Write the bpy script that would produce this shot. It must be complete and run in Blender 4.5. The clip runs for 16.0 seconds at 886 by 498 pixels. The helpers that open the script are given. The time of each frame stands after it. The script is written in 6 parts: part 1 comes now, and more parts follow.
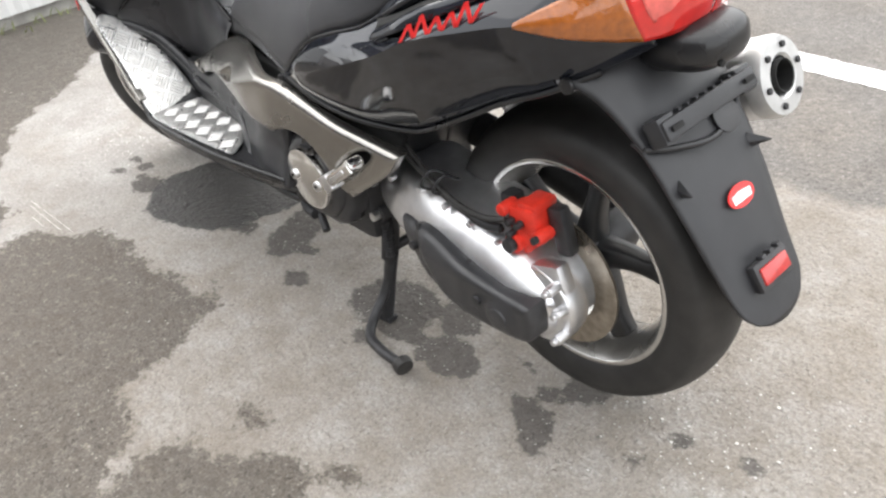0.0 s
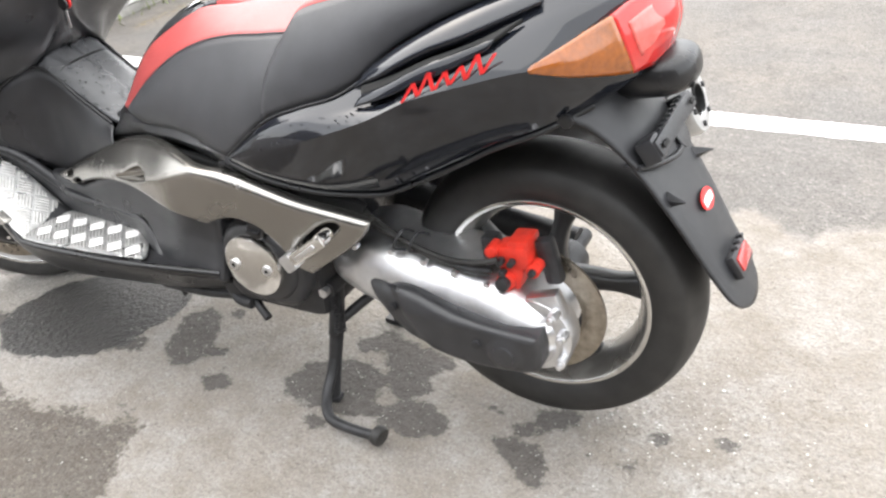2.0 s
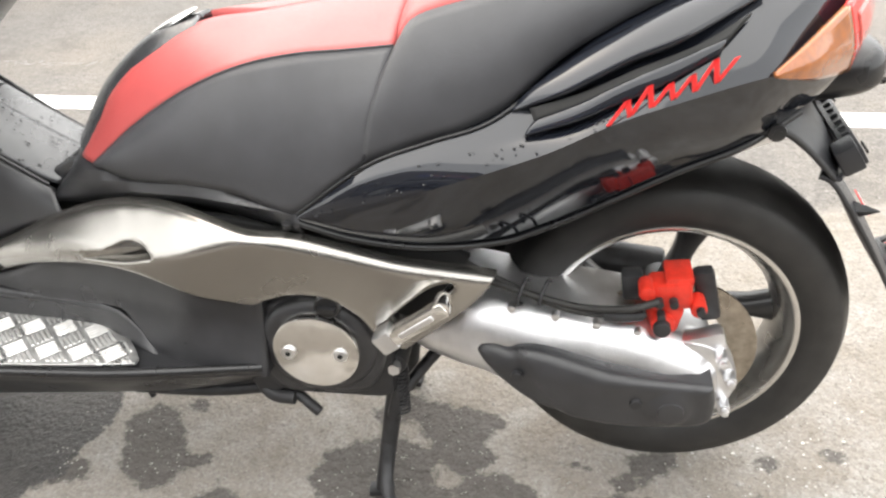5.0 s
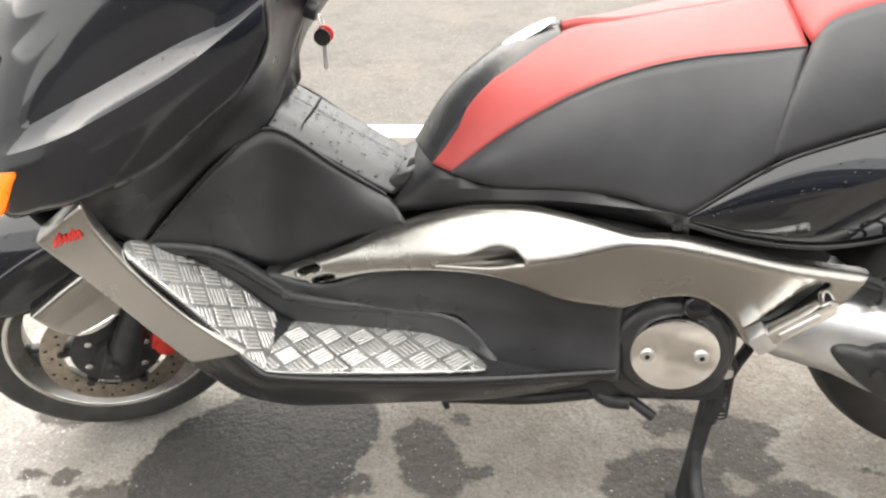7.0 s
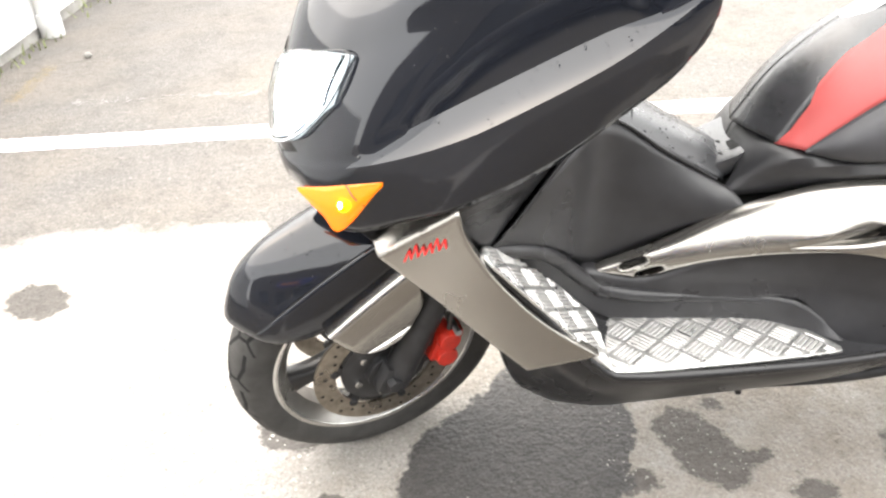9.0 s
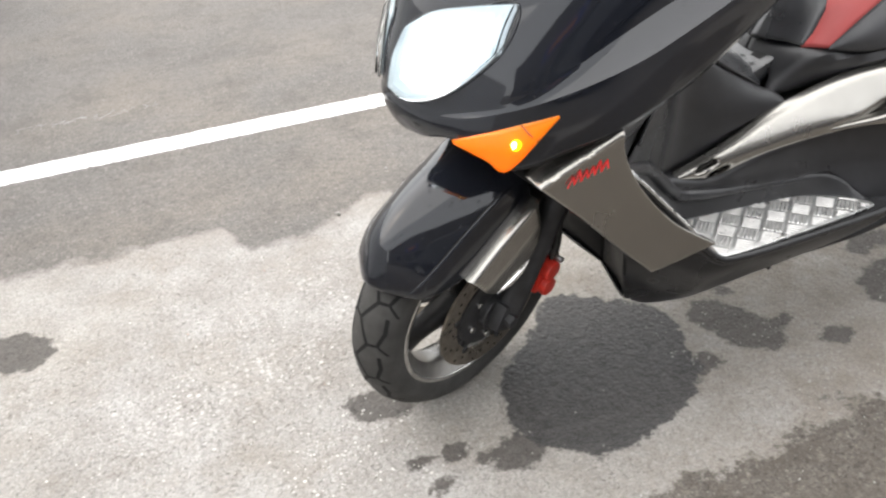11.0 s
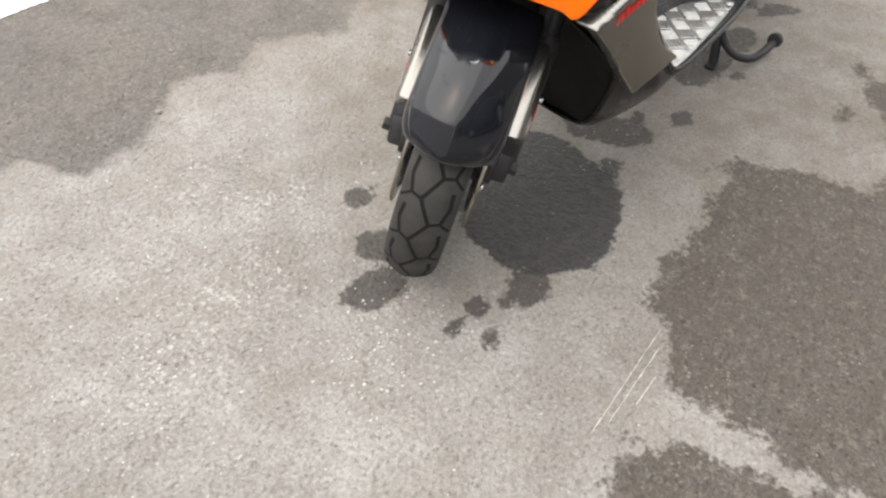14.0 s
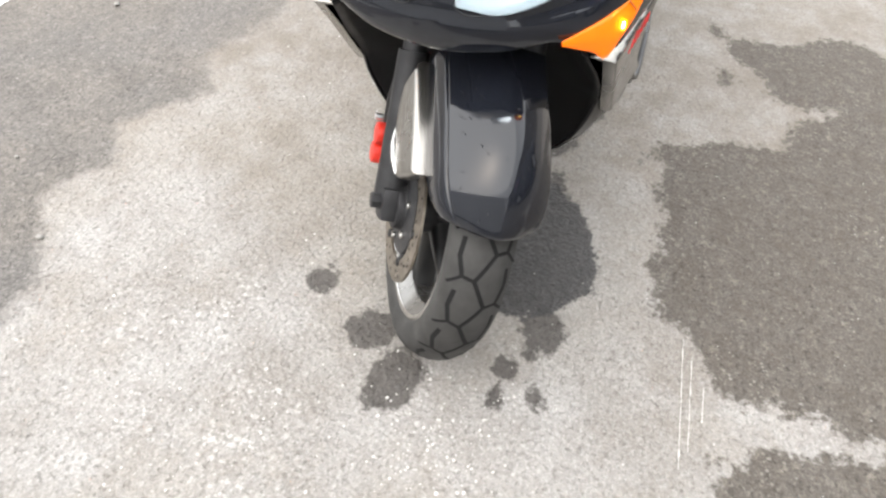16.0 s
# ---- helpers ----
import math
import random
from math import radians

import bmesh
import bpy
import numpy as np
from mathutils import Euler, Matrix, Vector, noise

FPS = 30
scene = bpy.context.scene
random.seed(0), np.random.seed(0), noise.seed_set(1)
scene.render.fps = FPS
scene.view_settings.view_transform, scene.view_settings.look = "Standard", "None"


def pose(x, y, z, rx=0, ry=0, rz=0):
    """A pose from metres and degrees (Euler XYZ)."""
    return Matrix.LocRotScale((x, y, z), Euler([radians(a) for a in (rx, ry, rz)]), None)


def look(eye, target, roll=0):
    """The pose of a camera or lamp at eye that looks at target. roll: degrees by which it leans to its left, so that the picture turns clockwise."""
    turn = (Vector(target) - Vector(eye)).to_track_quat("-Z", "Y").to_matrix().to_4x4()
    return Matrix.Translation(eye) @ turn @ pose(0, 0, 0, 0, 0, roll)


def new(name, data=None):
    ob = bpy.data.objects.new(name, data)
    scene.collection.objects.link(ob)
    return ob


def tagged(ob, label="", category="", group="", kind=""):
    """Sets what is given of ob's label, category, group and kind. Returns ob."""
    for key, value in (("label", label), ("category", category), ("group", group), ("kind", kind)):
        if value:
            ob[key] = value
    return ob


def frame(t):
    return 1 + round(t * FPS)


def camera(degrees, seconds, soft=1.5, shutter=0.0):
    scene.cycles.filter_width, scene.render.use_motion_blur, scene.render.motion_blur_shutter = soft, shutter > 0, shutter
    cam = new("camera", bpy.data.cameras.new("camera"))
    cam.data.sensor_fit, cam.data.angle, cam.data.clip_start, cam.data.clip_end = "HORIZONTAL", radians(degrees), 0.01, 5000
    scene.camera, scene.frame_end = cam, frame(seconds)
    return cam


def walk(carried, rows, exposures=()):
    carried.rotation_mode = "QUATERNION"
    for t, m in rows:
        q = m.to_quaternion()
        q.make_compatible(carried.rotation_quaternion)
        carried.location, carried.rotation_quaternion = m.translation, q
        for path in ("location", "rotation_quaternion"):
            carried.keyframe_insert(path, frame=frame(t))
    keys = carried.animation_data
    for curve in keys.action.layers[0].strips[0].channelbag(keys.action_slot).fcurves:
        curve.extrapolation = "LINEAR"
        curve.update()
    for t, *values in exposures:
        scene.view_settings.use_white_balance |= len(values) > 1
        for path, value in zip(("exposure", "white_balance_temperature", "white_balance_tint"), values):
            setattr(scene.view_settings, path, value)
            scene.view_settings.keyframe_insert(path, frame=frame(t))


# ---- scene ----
cam = camera(55.9, 16.0, soft=2.4)
PATH = [
    (0, (-0.779, 0.938, 1.226), (0.506, -0.059, 0.063), -8.3),
    (0.5, (-0.697, 1.036, 1.221), (0.468, -0.056, 0.017), -7.1),
    (1, (-0.649, 1.221, 1.253), (0.444, -0.065, 0.18), -5.4),
    (1.5, (-0.607, 1.288, 1.266), (0.375, -0.123, 0.243), -5.6),
    (2, (-0.491, 1.243, 1.238), (0.372, -0.225, 0.189), -6.8),
    (2.5, (-0.372, 1.178, 1.215), (0.336, -0.312, 0.084), -8.3),
    (3, (-0.283, 1.193, 1.213), (0.358, -0.309, 0.058), -4.5),
    (3.2, (-0.233, 1.216, 1.219), (0.358, -0.327, 0.09), -3.1),
    (5.3, (0.254, 1.159, 1.181), (0.51, -0.501, 0.096), -2.9),
    (5.5, (0.302, 1.166, 1.175), (0.596, -0.474, 0.068), -2.9),
    (6, (0.443, 1.221, 1.184), (0.705, -0.438, 0.098), -2.2),
    (6.5, (0.57, 1.288, 1.201), (0.761, -0.416, 0.172), -4.1),
    (7, (0.716, 1.265, 1.188), (0.979, -0.438, 0.172), -3.5),
    (7.5, (0.91, 1.192, 1.184), (1.217, -0.463, 0.106), -6.7),
    (8, (1.038, 1.18, 1.185), (1.358, -0.463, 0.091), -5.7),
    (8.5, (1.196, 1.228, 1.198), (1.415, -0.46, 0.148), -4.6),
    (9, (1.364, 1.247, 1.21), (1.442, -0.449, 0.153), -4.7),
    (9.2, (1.435, 1.252, 1.203), (1.526, -0.436, 0.133), -4.7),
    (11.3, (2.06, 1.286, 1.23), (1.488, -0.291, 0.141), -4.3),
    (11.5, (2.11, 1.257, 1.225), (1.488, -0.307, 0.145), -3.4),
    (12, (2.237, 1.12, 1.223), (1.433, -0.33, 0.104), -4.6),
    (12.5, (2.333, 1.04, 1.245), (1.394, -0.293, 0.087), -4.6),
    (13, (2.493, 0.976, 1.262), (1.373, -0.153, 0.048), -3.0),
    (13.5, (2.599, 0.918, 1.289), (1.412, -0.01, -0.026), 1.3),
    (14, (2.642, 0.767, 1.258), (1.465, -0.055, -0.135), 4.0),
    (14.5, (2.665, 0.641, 1.26), (1.471, -0.103, -0.162), 2.2),
    (15, (2.692, 0.525, 1.278), (1.356, 0.013, -0.12), 4.3),
    (15.5, (2.72, 0.42, 1.277), (1.328, 0.016, -0.102), 4.3),
    (16, (2.653, 0.272, 1.243), (1.252, -0.056, -0.146), 4.9),
]
STOPS = [(0, 1.20, 6400, 10), (2.5, 1.62, 6350, 10), (5.5, 1.62, 6650, 9), (6.4, 1.70, 6700, 9), (7.0, 1.56, 6750, 9), (7.5, 1.59, 6780, 9), (8.1, 1.83, 6720, 9), (8.5, 1.98, 6650, 10), (9.2, 2.10, 6650, 10),
         (11.3, 0.94, 6420, 10), (12, 0.86, 6420, 10), (13, 0.68, 6650, 10), (13.7, 0.70, 6680, 10), (14.3, 0.76, 6520, 10), (15, 1.03, 6400, 10), (15.5, 1.10, 6380, 10), (16, 1.18, 6380, 10)]
walk(cam, [(t, look(eye, target, roll)) for t, eye, target, roll in PATH], STOPS)

# ---- world and sun: bright overcast day after rain ----
world = bpy.data.worlds.new("sky")
scene.world = world
world.use_nodes = True
wn = world.node_tree
sky = wn.nodes.new("ShaderNodeTexSky")
sky.sky_type = "NISHITA"
sky.sun_disc = False
sky.sun_elevation = radians(48)
sky.sun_rotation = radians(120)
sky.air_density, sky.dust_density, sky.ozone_density = 1.0, 6.0, 1.0
haze = wn.nodes.new("ShaderNodeMixRGB")
haze.blend_type = "MIX"
haze.inputs[0].default_value = 0.8
haze.inputs[2].default_value = (9.17, 9.17, 9.08, 1)
wn.links.new(sky.outputs[0], haze.inputs[1])
wn.links.new(haze.outputs[0], wn.nodes["Background"].inputs[0])
wn.nodes["Background"].inputs[1].default_value = 0.13
sun_lamp = bpy.data.lights.new("sun", "SUN")
sun_lamp.energy, sun_lamp.angle, sun_lamp.color = 1.3, radians(110), (1.0, 0.96, 0.9)
sun = new("sun", sun_lamp)
sun.matrix_world = look((3, -2, 8), (1.2, 0, 0))

# ---- materials ----
def material(name, base, rough=0.5, metal=0.0, coat=0.0, vary=0.1, scale=30.0, bump=0.0, bump_scale=400.0, rough_vary=0.0, spec=0.5):
    m = bpy.data.materials.new(name)
    m.use_nodes = True
    nt = m.node_tree
    b = nt.nodes["Principled BSDF"]
    b.inputs["Metallic"].default_value = metal
    b.inputs["Roughness"].default_value = rough
    b.inputs["Specular IOR Level"].default_value = spec
    b.inputs["Coat Weight"].default_value = coat
    b.inputs["Coat Roughness"].default_value = 0.03
    tc = nt.nodes.new("ShaderNodeTexCoord")
    nz = nt.nodes.new("ShaderNodeTexNoise")
    nz.inputs["Scale"].default_value = scale
    nz.inputs["Detail"].default_value = 6
    nt.links.new(tc.outputs["Object"], nz.inputs["Vector"])
    ramp = nt.nodes.new("ShaderNodeMapRange")
    ramp.inputs[1].default_value, ramp.inputs[2].default_value = 0.3, 0.7
    ramp.inputs[3].default_value, ramp.inputs[4].default_value = 1 - vary, 1 + vary
    nt.links.new(nz.outputs[0], ramp.inputs[0])
    mul = nt.nodes.new("ShaderNodeVectorMath")
    mul.operation = "SCALE"
    mul.inputs[0].default_value = base
    nt.links.new(ramp.outputs[0], mul.inputs["Scale"])
    nt.links.new(mul.outputs[0], b.inputs["Base Color"])
    if rough_vary:
        rr = nt.nodes.new("ShaderNodeMapRange")
        rr.inputs[1].default_value, rr.inputs[2].default_value = 0.3, 0.7
        rr.inputs[3].default_value, rr.inputs[4].default_value = max(0.02, rough - rough_vary), rough + rough_vary
        n2 = nt.nodes.new("ShaderNodeTexNoise")
        n2.inputs["Scale"].default_value = scale * 0.35
        n2.inputs["Detail"].default_value = 8
        nt.links.new(tc.outputs["Object"], n2.inputs["Vector"])
        nt.links.new(n2.outputs[0], rr.inputs[0])
        nt.links.new(rr.outputs[0], b.inputs["Roughness"])
    if bump:
        n3 = nt.nodes.new("ShaderNodeTexNoise")
        n3.inputs["Scale"].default_value = bump_scale
        n3.inputs["Detail"].default_value = 3
        nt.links.new(tc.outputs["Object"], n3.inputs["Vector"])
        bp = nt.nodes.new("ShaderNodeBump")
        bp.inputs["Strength"].default_value = bump
        bp.inputs["Distance"].default_value = 0.002
        nt.links.new(n3.outputs[0], bp.inputs["Height"])
        nt.links.new(bp.outputs[0], b.inputs["Normal"])
    return m


def glowing(name, base, strength, rough=0.15, glow=None):
    m = material(name, base, rough, vary=0.05)
    b = m.node_tree.nodes["Principled BSDF"]
    b.inputs["Emission Color"].default_value = (*(glow or base), 1)
    b.inputs["Emission Strength"].default_value = strength
    return m


GLOSS = material("black_gloss_paint", (0.010, 0.0115, 0.016), 0.065, coat=0.0, vary=0.2, scale=8, rough_vary=0.015, spec=0.62)
GREY_PLASTIC = material("weathered_grey_black_plastic", (0.023, 0.0235, 0.026), 0.42, vary=0.15, scale=20, bump=0.2, bump_scale=900, rough_vary=0.08)
PLASTIC = material("black_textured_plastic", (0.024, 0.024, 0.0262), 0.34, vary=0.25, scale=25, bump=0.25, bump_scale=900, rough_vary=0.1, spec=0.6)
WET_PLASTIC = material("rain_wet_black_plastic", (0.032, 0.033, 0.036), 0.26, vary=0.2, scale=25, bump=0.2, bump_scale=900, rough_vary=0.1, spec=1.0)
TRIM = material("black_smooth_plastic", (0.014, 0.014, 0.015), 0.3, vary=0.15, scale=18, rough_vary=0.08)
VINYL = material("black_seat_vinyl", (0.049, 0.0495, 0.054), 0.44, vary=0.12, scale=20, bump=0.3, bump_scale=700, rough_vary=0.06)
RED_VINYL = material("red_seat_vinyl", (0.42, 0.07, 0.068), 0.42, vary=0.08, scale=18, bump=0.25, bump_scale=700, rough_vary=0.06)
SILVER = material("champagne_silver_paint", (0.37, 0.356, 0.332), 0.25, metal=0.95, coat=0.0, vary=0.03, scale=25, bump=0.03, bump_scale=1400, rough_vary=0.03)
ALLOY = material("cast_aluminium", (0.74, 0.74, 0.75), 0.38, metal=1.0, vary=0.08, scale=40, bump=0.12, bump_scale=350, rough_vary=0.1)
BRIGHT = material("polished_aluminium", (0.86, 0.85, 0.83), 0.16, metal=1.0, vary=0.06, scale=60, rough_vary=0.06)
PLATE = material("tread_plate_aluminium", (0.60, 0.60, 0.59), 0.33, metal=0.85, vary=0.22, scale=45, bump=0.15, bump_scale=300, rough_vary=0.12)
INNER = material("dull_black_inner_plastic", (0.006, 0.006, 0.0065), 0.5, vary=0.3, scale=20, bump=0.2, bump_scale=700, rough_vary=0.1, spec=0.25)
BARS = material("worn_bright_tread_bars", (0.62, 0.61, 0.595), 0.36, metal=0.65, vary=0.15, scale=90, bump=0.12, bump_scale=400, rough_vary=0.1)
LIP = material("polished_rim_lip", (0.62, 0.61, 0.59), 0.2, metal=1.0, vary=0.1, scale=60, rough_vary=0.06)
RIM = material("silver_wheel_paint", (0.31, 0.302, 0.288), 0.3, metal=0.8, vary=0.15, scale=30, rough_vary=0.08)
DARK_METAL = material("dark_cast_metal", (0.03, 0.03, 0.032), 0.45, metal=0.3, vary=0.3, scale=40, bump=0.2, bump_scale=300, rough_vary=0.1)
SPOKE = material("black_wheel_spoke_paint", (0.02, 0.02, 0.021), 0.35, metal=0.0, vary=0.2, scale=30)
RUBBER = material("tyre_rubber", (0.019, 0.018, 0.017), 0.6, vary=0.35, scale=25, bump=0.2, bump_scale=500, rough_vary=0.12)
TREAD = material("dusty_front_tread_rubber", (0.042, 0.041, 0.039), 0.7, vary=0.35, scale=22, bump=0.3, bump_scale=500, rough_vary=0.1)
GROOVE = material("tyre_groove", (0.004, 0.004, 0.004), 0.9)
DISC = material("brake_disc_steel", (0.33, 0.29, 0.24), 0.34, metal=0.9, vary=0.25, scale=60, rough_vary=0.1)
# near-black that puts the shade of holes and slots into the colour
HOLE = material("cavity_shade_black", (0.006, 0.006, 0.006), 0.8)
RED = material("red_caliper_paint", (0.62, 0.035, 0.02), 0.38, vary=0.15, scale=60, bump=0.15, bump_scale=200)
DECAL = material("red_decal", (0.75, 0.03, 0.03), 0.3, vary=0.04)
WHITE = material("white_decal", (0.8, 0.8, 0.8), 0.3, vary=0.03)
AMBER = material("amber_lens", (0.31, 0.085, 0.008), 0.14, coat=1.0, vary=0.2, scale=90, bump=0.3, bump_scale=160)
# paler red that paints a sky reflection into the lens colour
SKY_GLINT = material("red_lens_sky_glint", (0.72, 0.13, 0.11), 0.16, coat=1.0, vary=0.2, scale=90, bump=0.2, bump_scale=120)
REFLECTOR = material("dark_red_reflector", (0.42, 0.014, 0.012), 0.2, coat=1.0, vary=0.2, scale=120, bump=0.3, bump_scale=250)
RED_LENS = material("red_lens", (0.6, 0.018, 0.015), 0.12, coat=1.0, vary=0.12, scale=60)
LIT_AMBER = glowing("lit_amber_lens", (1.0, 0.29, 0.0), 0.18, rough=0.42, glow=(1.0, 0.25, 0.0))
LIT_AMBER.node_tree.nodes["Principled BSDF"].inputs["Transmission Weight"].default_value = 0.6
BULB = glowing("lit_bulb", (1.0, 0.7, 0.3), 16.0, glow=(1.0, 0.62, 0.12))
BEAM = glowing("headlight_glare_glow", (1, 1, 1), 14.0, glow=(0.93, 0.97, 1.0))
# bowl given its own glow for the lamp light that it would reflect
LIT_BOWL = glowing("self_glowing_headlight_bowl", (0.3, 0.34, 0.36), 0.22, rough=0.2, glow=(0.8, 0.92, 1.0))
CHROME = material("headlight_reflector", (0.36, 0.41, 0.43), 0.35, metal=0.85, vary=0.04)
DROP = material("rain_water", (0.02, 0.02, 0.022), 0.03, vary=0.05, spec=0.5)
CAP = material("machined_end_cap", (0.55, 0.55, 0.545), 0.42, metal=0.7, vary=0.08, scale=50)
CHIP = material("pale_stone_chip", (0.5, 0.48, 0.455), 0.7, vary=0.4, scale=60, bump=0.3, bump_scale=300)
WALL = material("white_painted_cladding", (0.66, 0.66, 0.65), 0.5, vary=0.05, scale=4, bump=0.1, bump_scale=60)
CONCRETE = material("old_concrete", (0.3, 0.29, 0.27), 0.85, vary=0.3, scale=12, bump=0.6, bump_scale=80)
GRASS = material("grass", (0.17, 0.19, 0.08), 0.7, vary=0.4, scale=12)
CAR = material("dark_car_paint", (0.02, 0.02, 0.025), 0.1, coat=1.0)

glass = bpy.data.materials.new("clear_lens")
glass.use_nodes = True
gb = glass.node_tree.nodes["Principled BSDF"]
gb.inputs["Base Color"].default_value = (0.93, 0.97, 0.98, 1)
gb.inputs["Transmission Weight"].default_value = 1.0
gb.inputs["Roughness"].default_value = 0.02
gb.inputs["IOR"].default_value = 1.2
CLEAR = glass

# ---- tools for shapes ----
from mathutils.geometry import delaunay_2d_cdt


def curve(points, n, closed=False):
    """n points at even spacing on a smooth curve through the key points."""
    p = np.array(points, float)
    if len(p) == 2 and not closed:
        return p[0] + (p[1] - p[0]) * np.linspace(0, 1, n)[:, None]
    q = np.vstack([p[-1], p, p[0], p[1]]) if closed else np.vstack([2 * p[0] - p[1], p, 2 * p[-1] - p[-2]])
    out = []
    for i in range(1, len(q) - 2):
        t = np.linspace(0, 1, 24, endpoint=False)[:, None]
        a, b, c, d = q[i - 1], q[i], q[i + 1], q[i + 2]
        out.append(0.5 * (2 * b + (c - a) * t + (2 * a - 5 * b + 4 * c - d) * t ** 2 + (3 * b - a - 3 * c + d) * t ** 3))
    out = np.vstack(out + [p[:1] if closed else p[-1:]])
    s = np.r_[0, np.cumsum(np.linalg.norm(np.diff(out, axis=0), axis=1))]
    want = np.linspace(0, s[-1], n + 1)[:-1] if closed else np.linspace(0, s[-1], n)
    return np.stack([np.interp(want, s, out[:, k]) for k in range(out.shape[1])], 1)


def ring(points, n, corners=()):
    """A closed outline, smooth but for sharp corners at the key points with those indices."""
    if not corners:
        return curve(points, n, True)
    k = sorted(corners)
    out = []
    for a, b in zip(k, k[1:] + [k[0] + len(points)]):
        seg = [points[i % len(points)] for i in range(a, b + 1)]
        length = sum(math.dist(u, v) for u, v in zip(seg, seg[1:]))
        total = sum(math.dist(points[i], points[i - 1]) for i in range(len(points)))
        m = max(3, round(n * length / total))
        out.append(curve(seg, m + 1)[:-1])
    return np.vstack(out)


def mesh_object(name, verts, faces, mat, parent=None, label="", smooth=True, solid=0.0, xf=None, flip=False, bevel=0.0, offset=-1.0, angle=50):
    me = bpy.data.meshes.new(name)
    v = np.array(verts, float).reshape(-1, 3)
    if xf is not None:
        m = np.array(xf)
        v = v @ m[:3, :3].T + m[:3, 3]
    me.from_pydata(v.tolist(), [], [tuple(reversed(f)) if flip else tuple(f) for f in faces])
    me.update()
    me.materials.append(mat)
    if smooth:
        me.shade_smooth()
        me.set_sharp_from_angle(angle=radians(angle))
    ob = new(name, me)
    if parent is not None:
        ob.parent = parent
    if label:
        ob["label"] = label
    if solid:
        mod = ob.modifiers.new("thickness", "SOLIDIFY")
        mod.thickness, mod.offset = solid, offset
    if bevel:
        mod = ob.modifiers.new("edges", "BEVEL")
        mod.width, mod.segments, mod.limit_method, mod.angle_limit = bevel, 2, "ANGLE", radians(40)
    return ob


def part(name, bm, mat, parent, label="", xf=None, smooth=True, bevel=0.0):
    """Links a bmesh as one mesh object under a thing or a part."""
    me = bpy.data.meshes.new(name)
    if xf is not None:
        bm.transform(xf)
    bmesh.ops.recalc_face_normals(bm, faces=bm.faces)
    bm.to_mesh(me)
    bm.free()
    me.materials.append(mat)
    if smooth:
        me.shade_smooth()
        me.set_sharp_from_angle(angle=radians(42))
    ob = new(name, me)
    if parent is not None:
        ob.parent = parent
    if label:
        ob["label"] = label
    if bevel:
        mod = ob.modifiers.new("edges", "BEVEL")
        mod.width, mod.segments, mod.limit_method, mod.angle_limit = bevel, 2, "ANGLE", radians(40)
    return ob


def sheet(curves, n, m):
    """Grid of points on a smooth surface through key curves, and its faces."""
    c = np.stack([curve(k, n) for k in curves])
    g = np.stack([curve(c[:, i], m) for i in range(n)]) if len(curves) > 2 else np.stack([c[0] + (c[1] - c[0]) * t for t in np.linspace(0, 1, m)], 1)
    f = [(i * m + j, (i + 1) * m + j, (i + 1) * m + j + 1, i * m + j + 1) for i in range(n - 1) for j in range(m - 1)]
    return g.reshape(-1, 3), f


def strip(curves, n, steps, out=(0, 1, 0.3)):
    """Like sheet, but straight across from curve to curve (creased), with outward bulges: steps gives (count, bulge) for each gap."""
    c = [curve(k, n) for k in curves]
    rows = []
    for k, (count, bulge) in enumerate(steps):
        a, b = c[k], c[k + 1]
        along = np.gradient((a + b) / 2, axis=0)
        nor = np.cross(along, b - a)
        nor /= np.linalg.norm(nor, axis=1)[:, None] + 1e-9
        nor *= np.sign((nor @ np.array(out)).sum())
        for t in np.linspace(0, 1, count, endpoint=(k == len(steps) - 1)):
            rows.append(a + (b - a) * t + nor * (bulge * np.minimum(1, np.linalg.norm(b - a, axis=1) / 0.05) * 4 * t * (1 - t))[:, None])
    g = np.stack(rows, 1)
    m = g.shape[1]
    f = [(i * m + j, (i + 1) * m + j, (i + 1) * m + j + 1, i * m + j + 1) for i in range(n - 1) for j in range(m - 1)]
    return g.reshape(-1, 3), f


def skin(name, curves, n, m, mat, parent, label="", solid=0.004, xf=None, sides=(1, -1), steps=None, out=(0, 1, 0.3), angle=35, offset=-1.0):
    """A shell through key curves on one side, and its mirror image; out says which way its face looks."""
    v, f = strip(curves, n, steps, out) if steps else sheet(curves, n, m)
    q = np.array([v[list(k)] for k in f])
    flip = float((np.cross(q[:, 1] - q[:, 0], q[:, 3] - q[:, 0]) @ np.array(out)).sum()) < 0
    out = []
    for s in sides:
        out.append(mesh_object(name, v * (1, s, 1), f, mat, parent, label, solid=solid, xf=xf, flip=(s < 0) != flip, angle=angle, offset=offset))
    return out


def inside(px, pz, poly):
    r = np.zeros(len(px), bool)
    x1, z1 = poly[:, 0], poly[:, 1]
    x2, z2 = np.roll(x1, -1), np.roll(z1, -1)
    for a, b, c, d in zip(x1, z1, x2, z2):
        if b != d:
            r ^= ((b > pz) != (d > pz)) & (px < (c - a) * (pz - b) / (d - b) + a)
    return r


def border(px, pz, poly):
    """Distance to a closed outline."""
    best = np.full(len(px), 1e9)
    for a, b in zip(poly, np.roll(poly, -1, 0)):
        d = b - a
        t = np.clip(((px - a[0]) * d[0] + (pz - a[1]) * d[1]) / (d @ d + 1e-12), 0, 1)
        best = np.minimum(best, np.hypot(px - a[0] - t * d[0], pz - a[1] - t * d[1]))
    return best


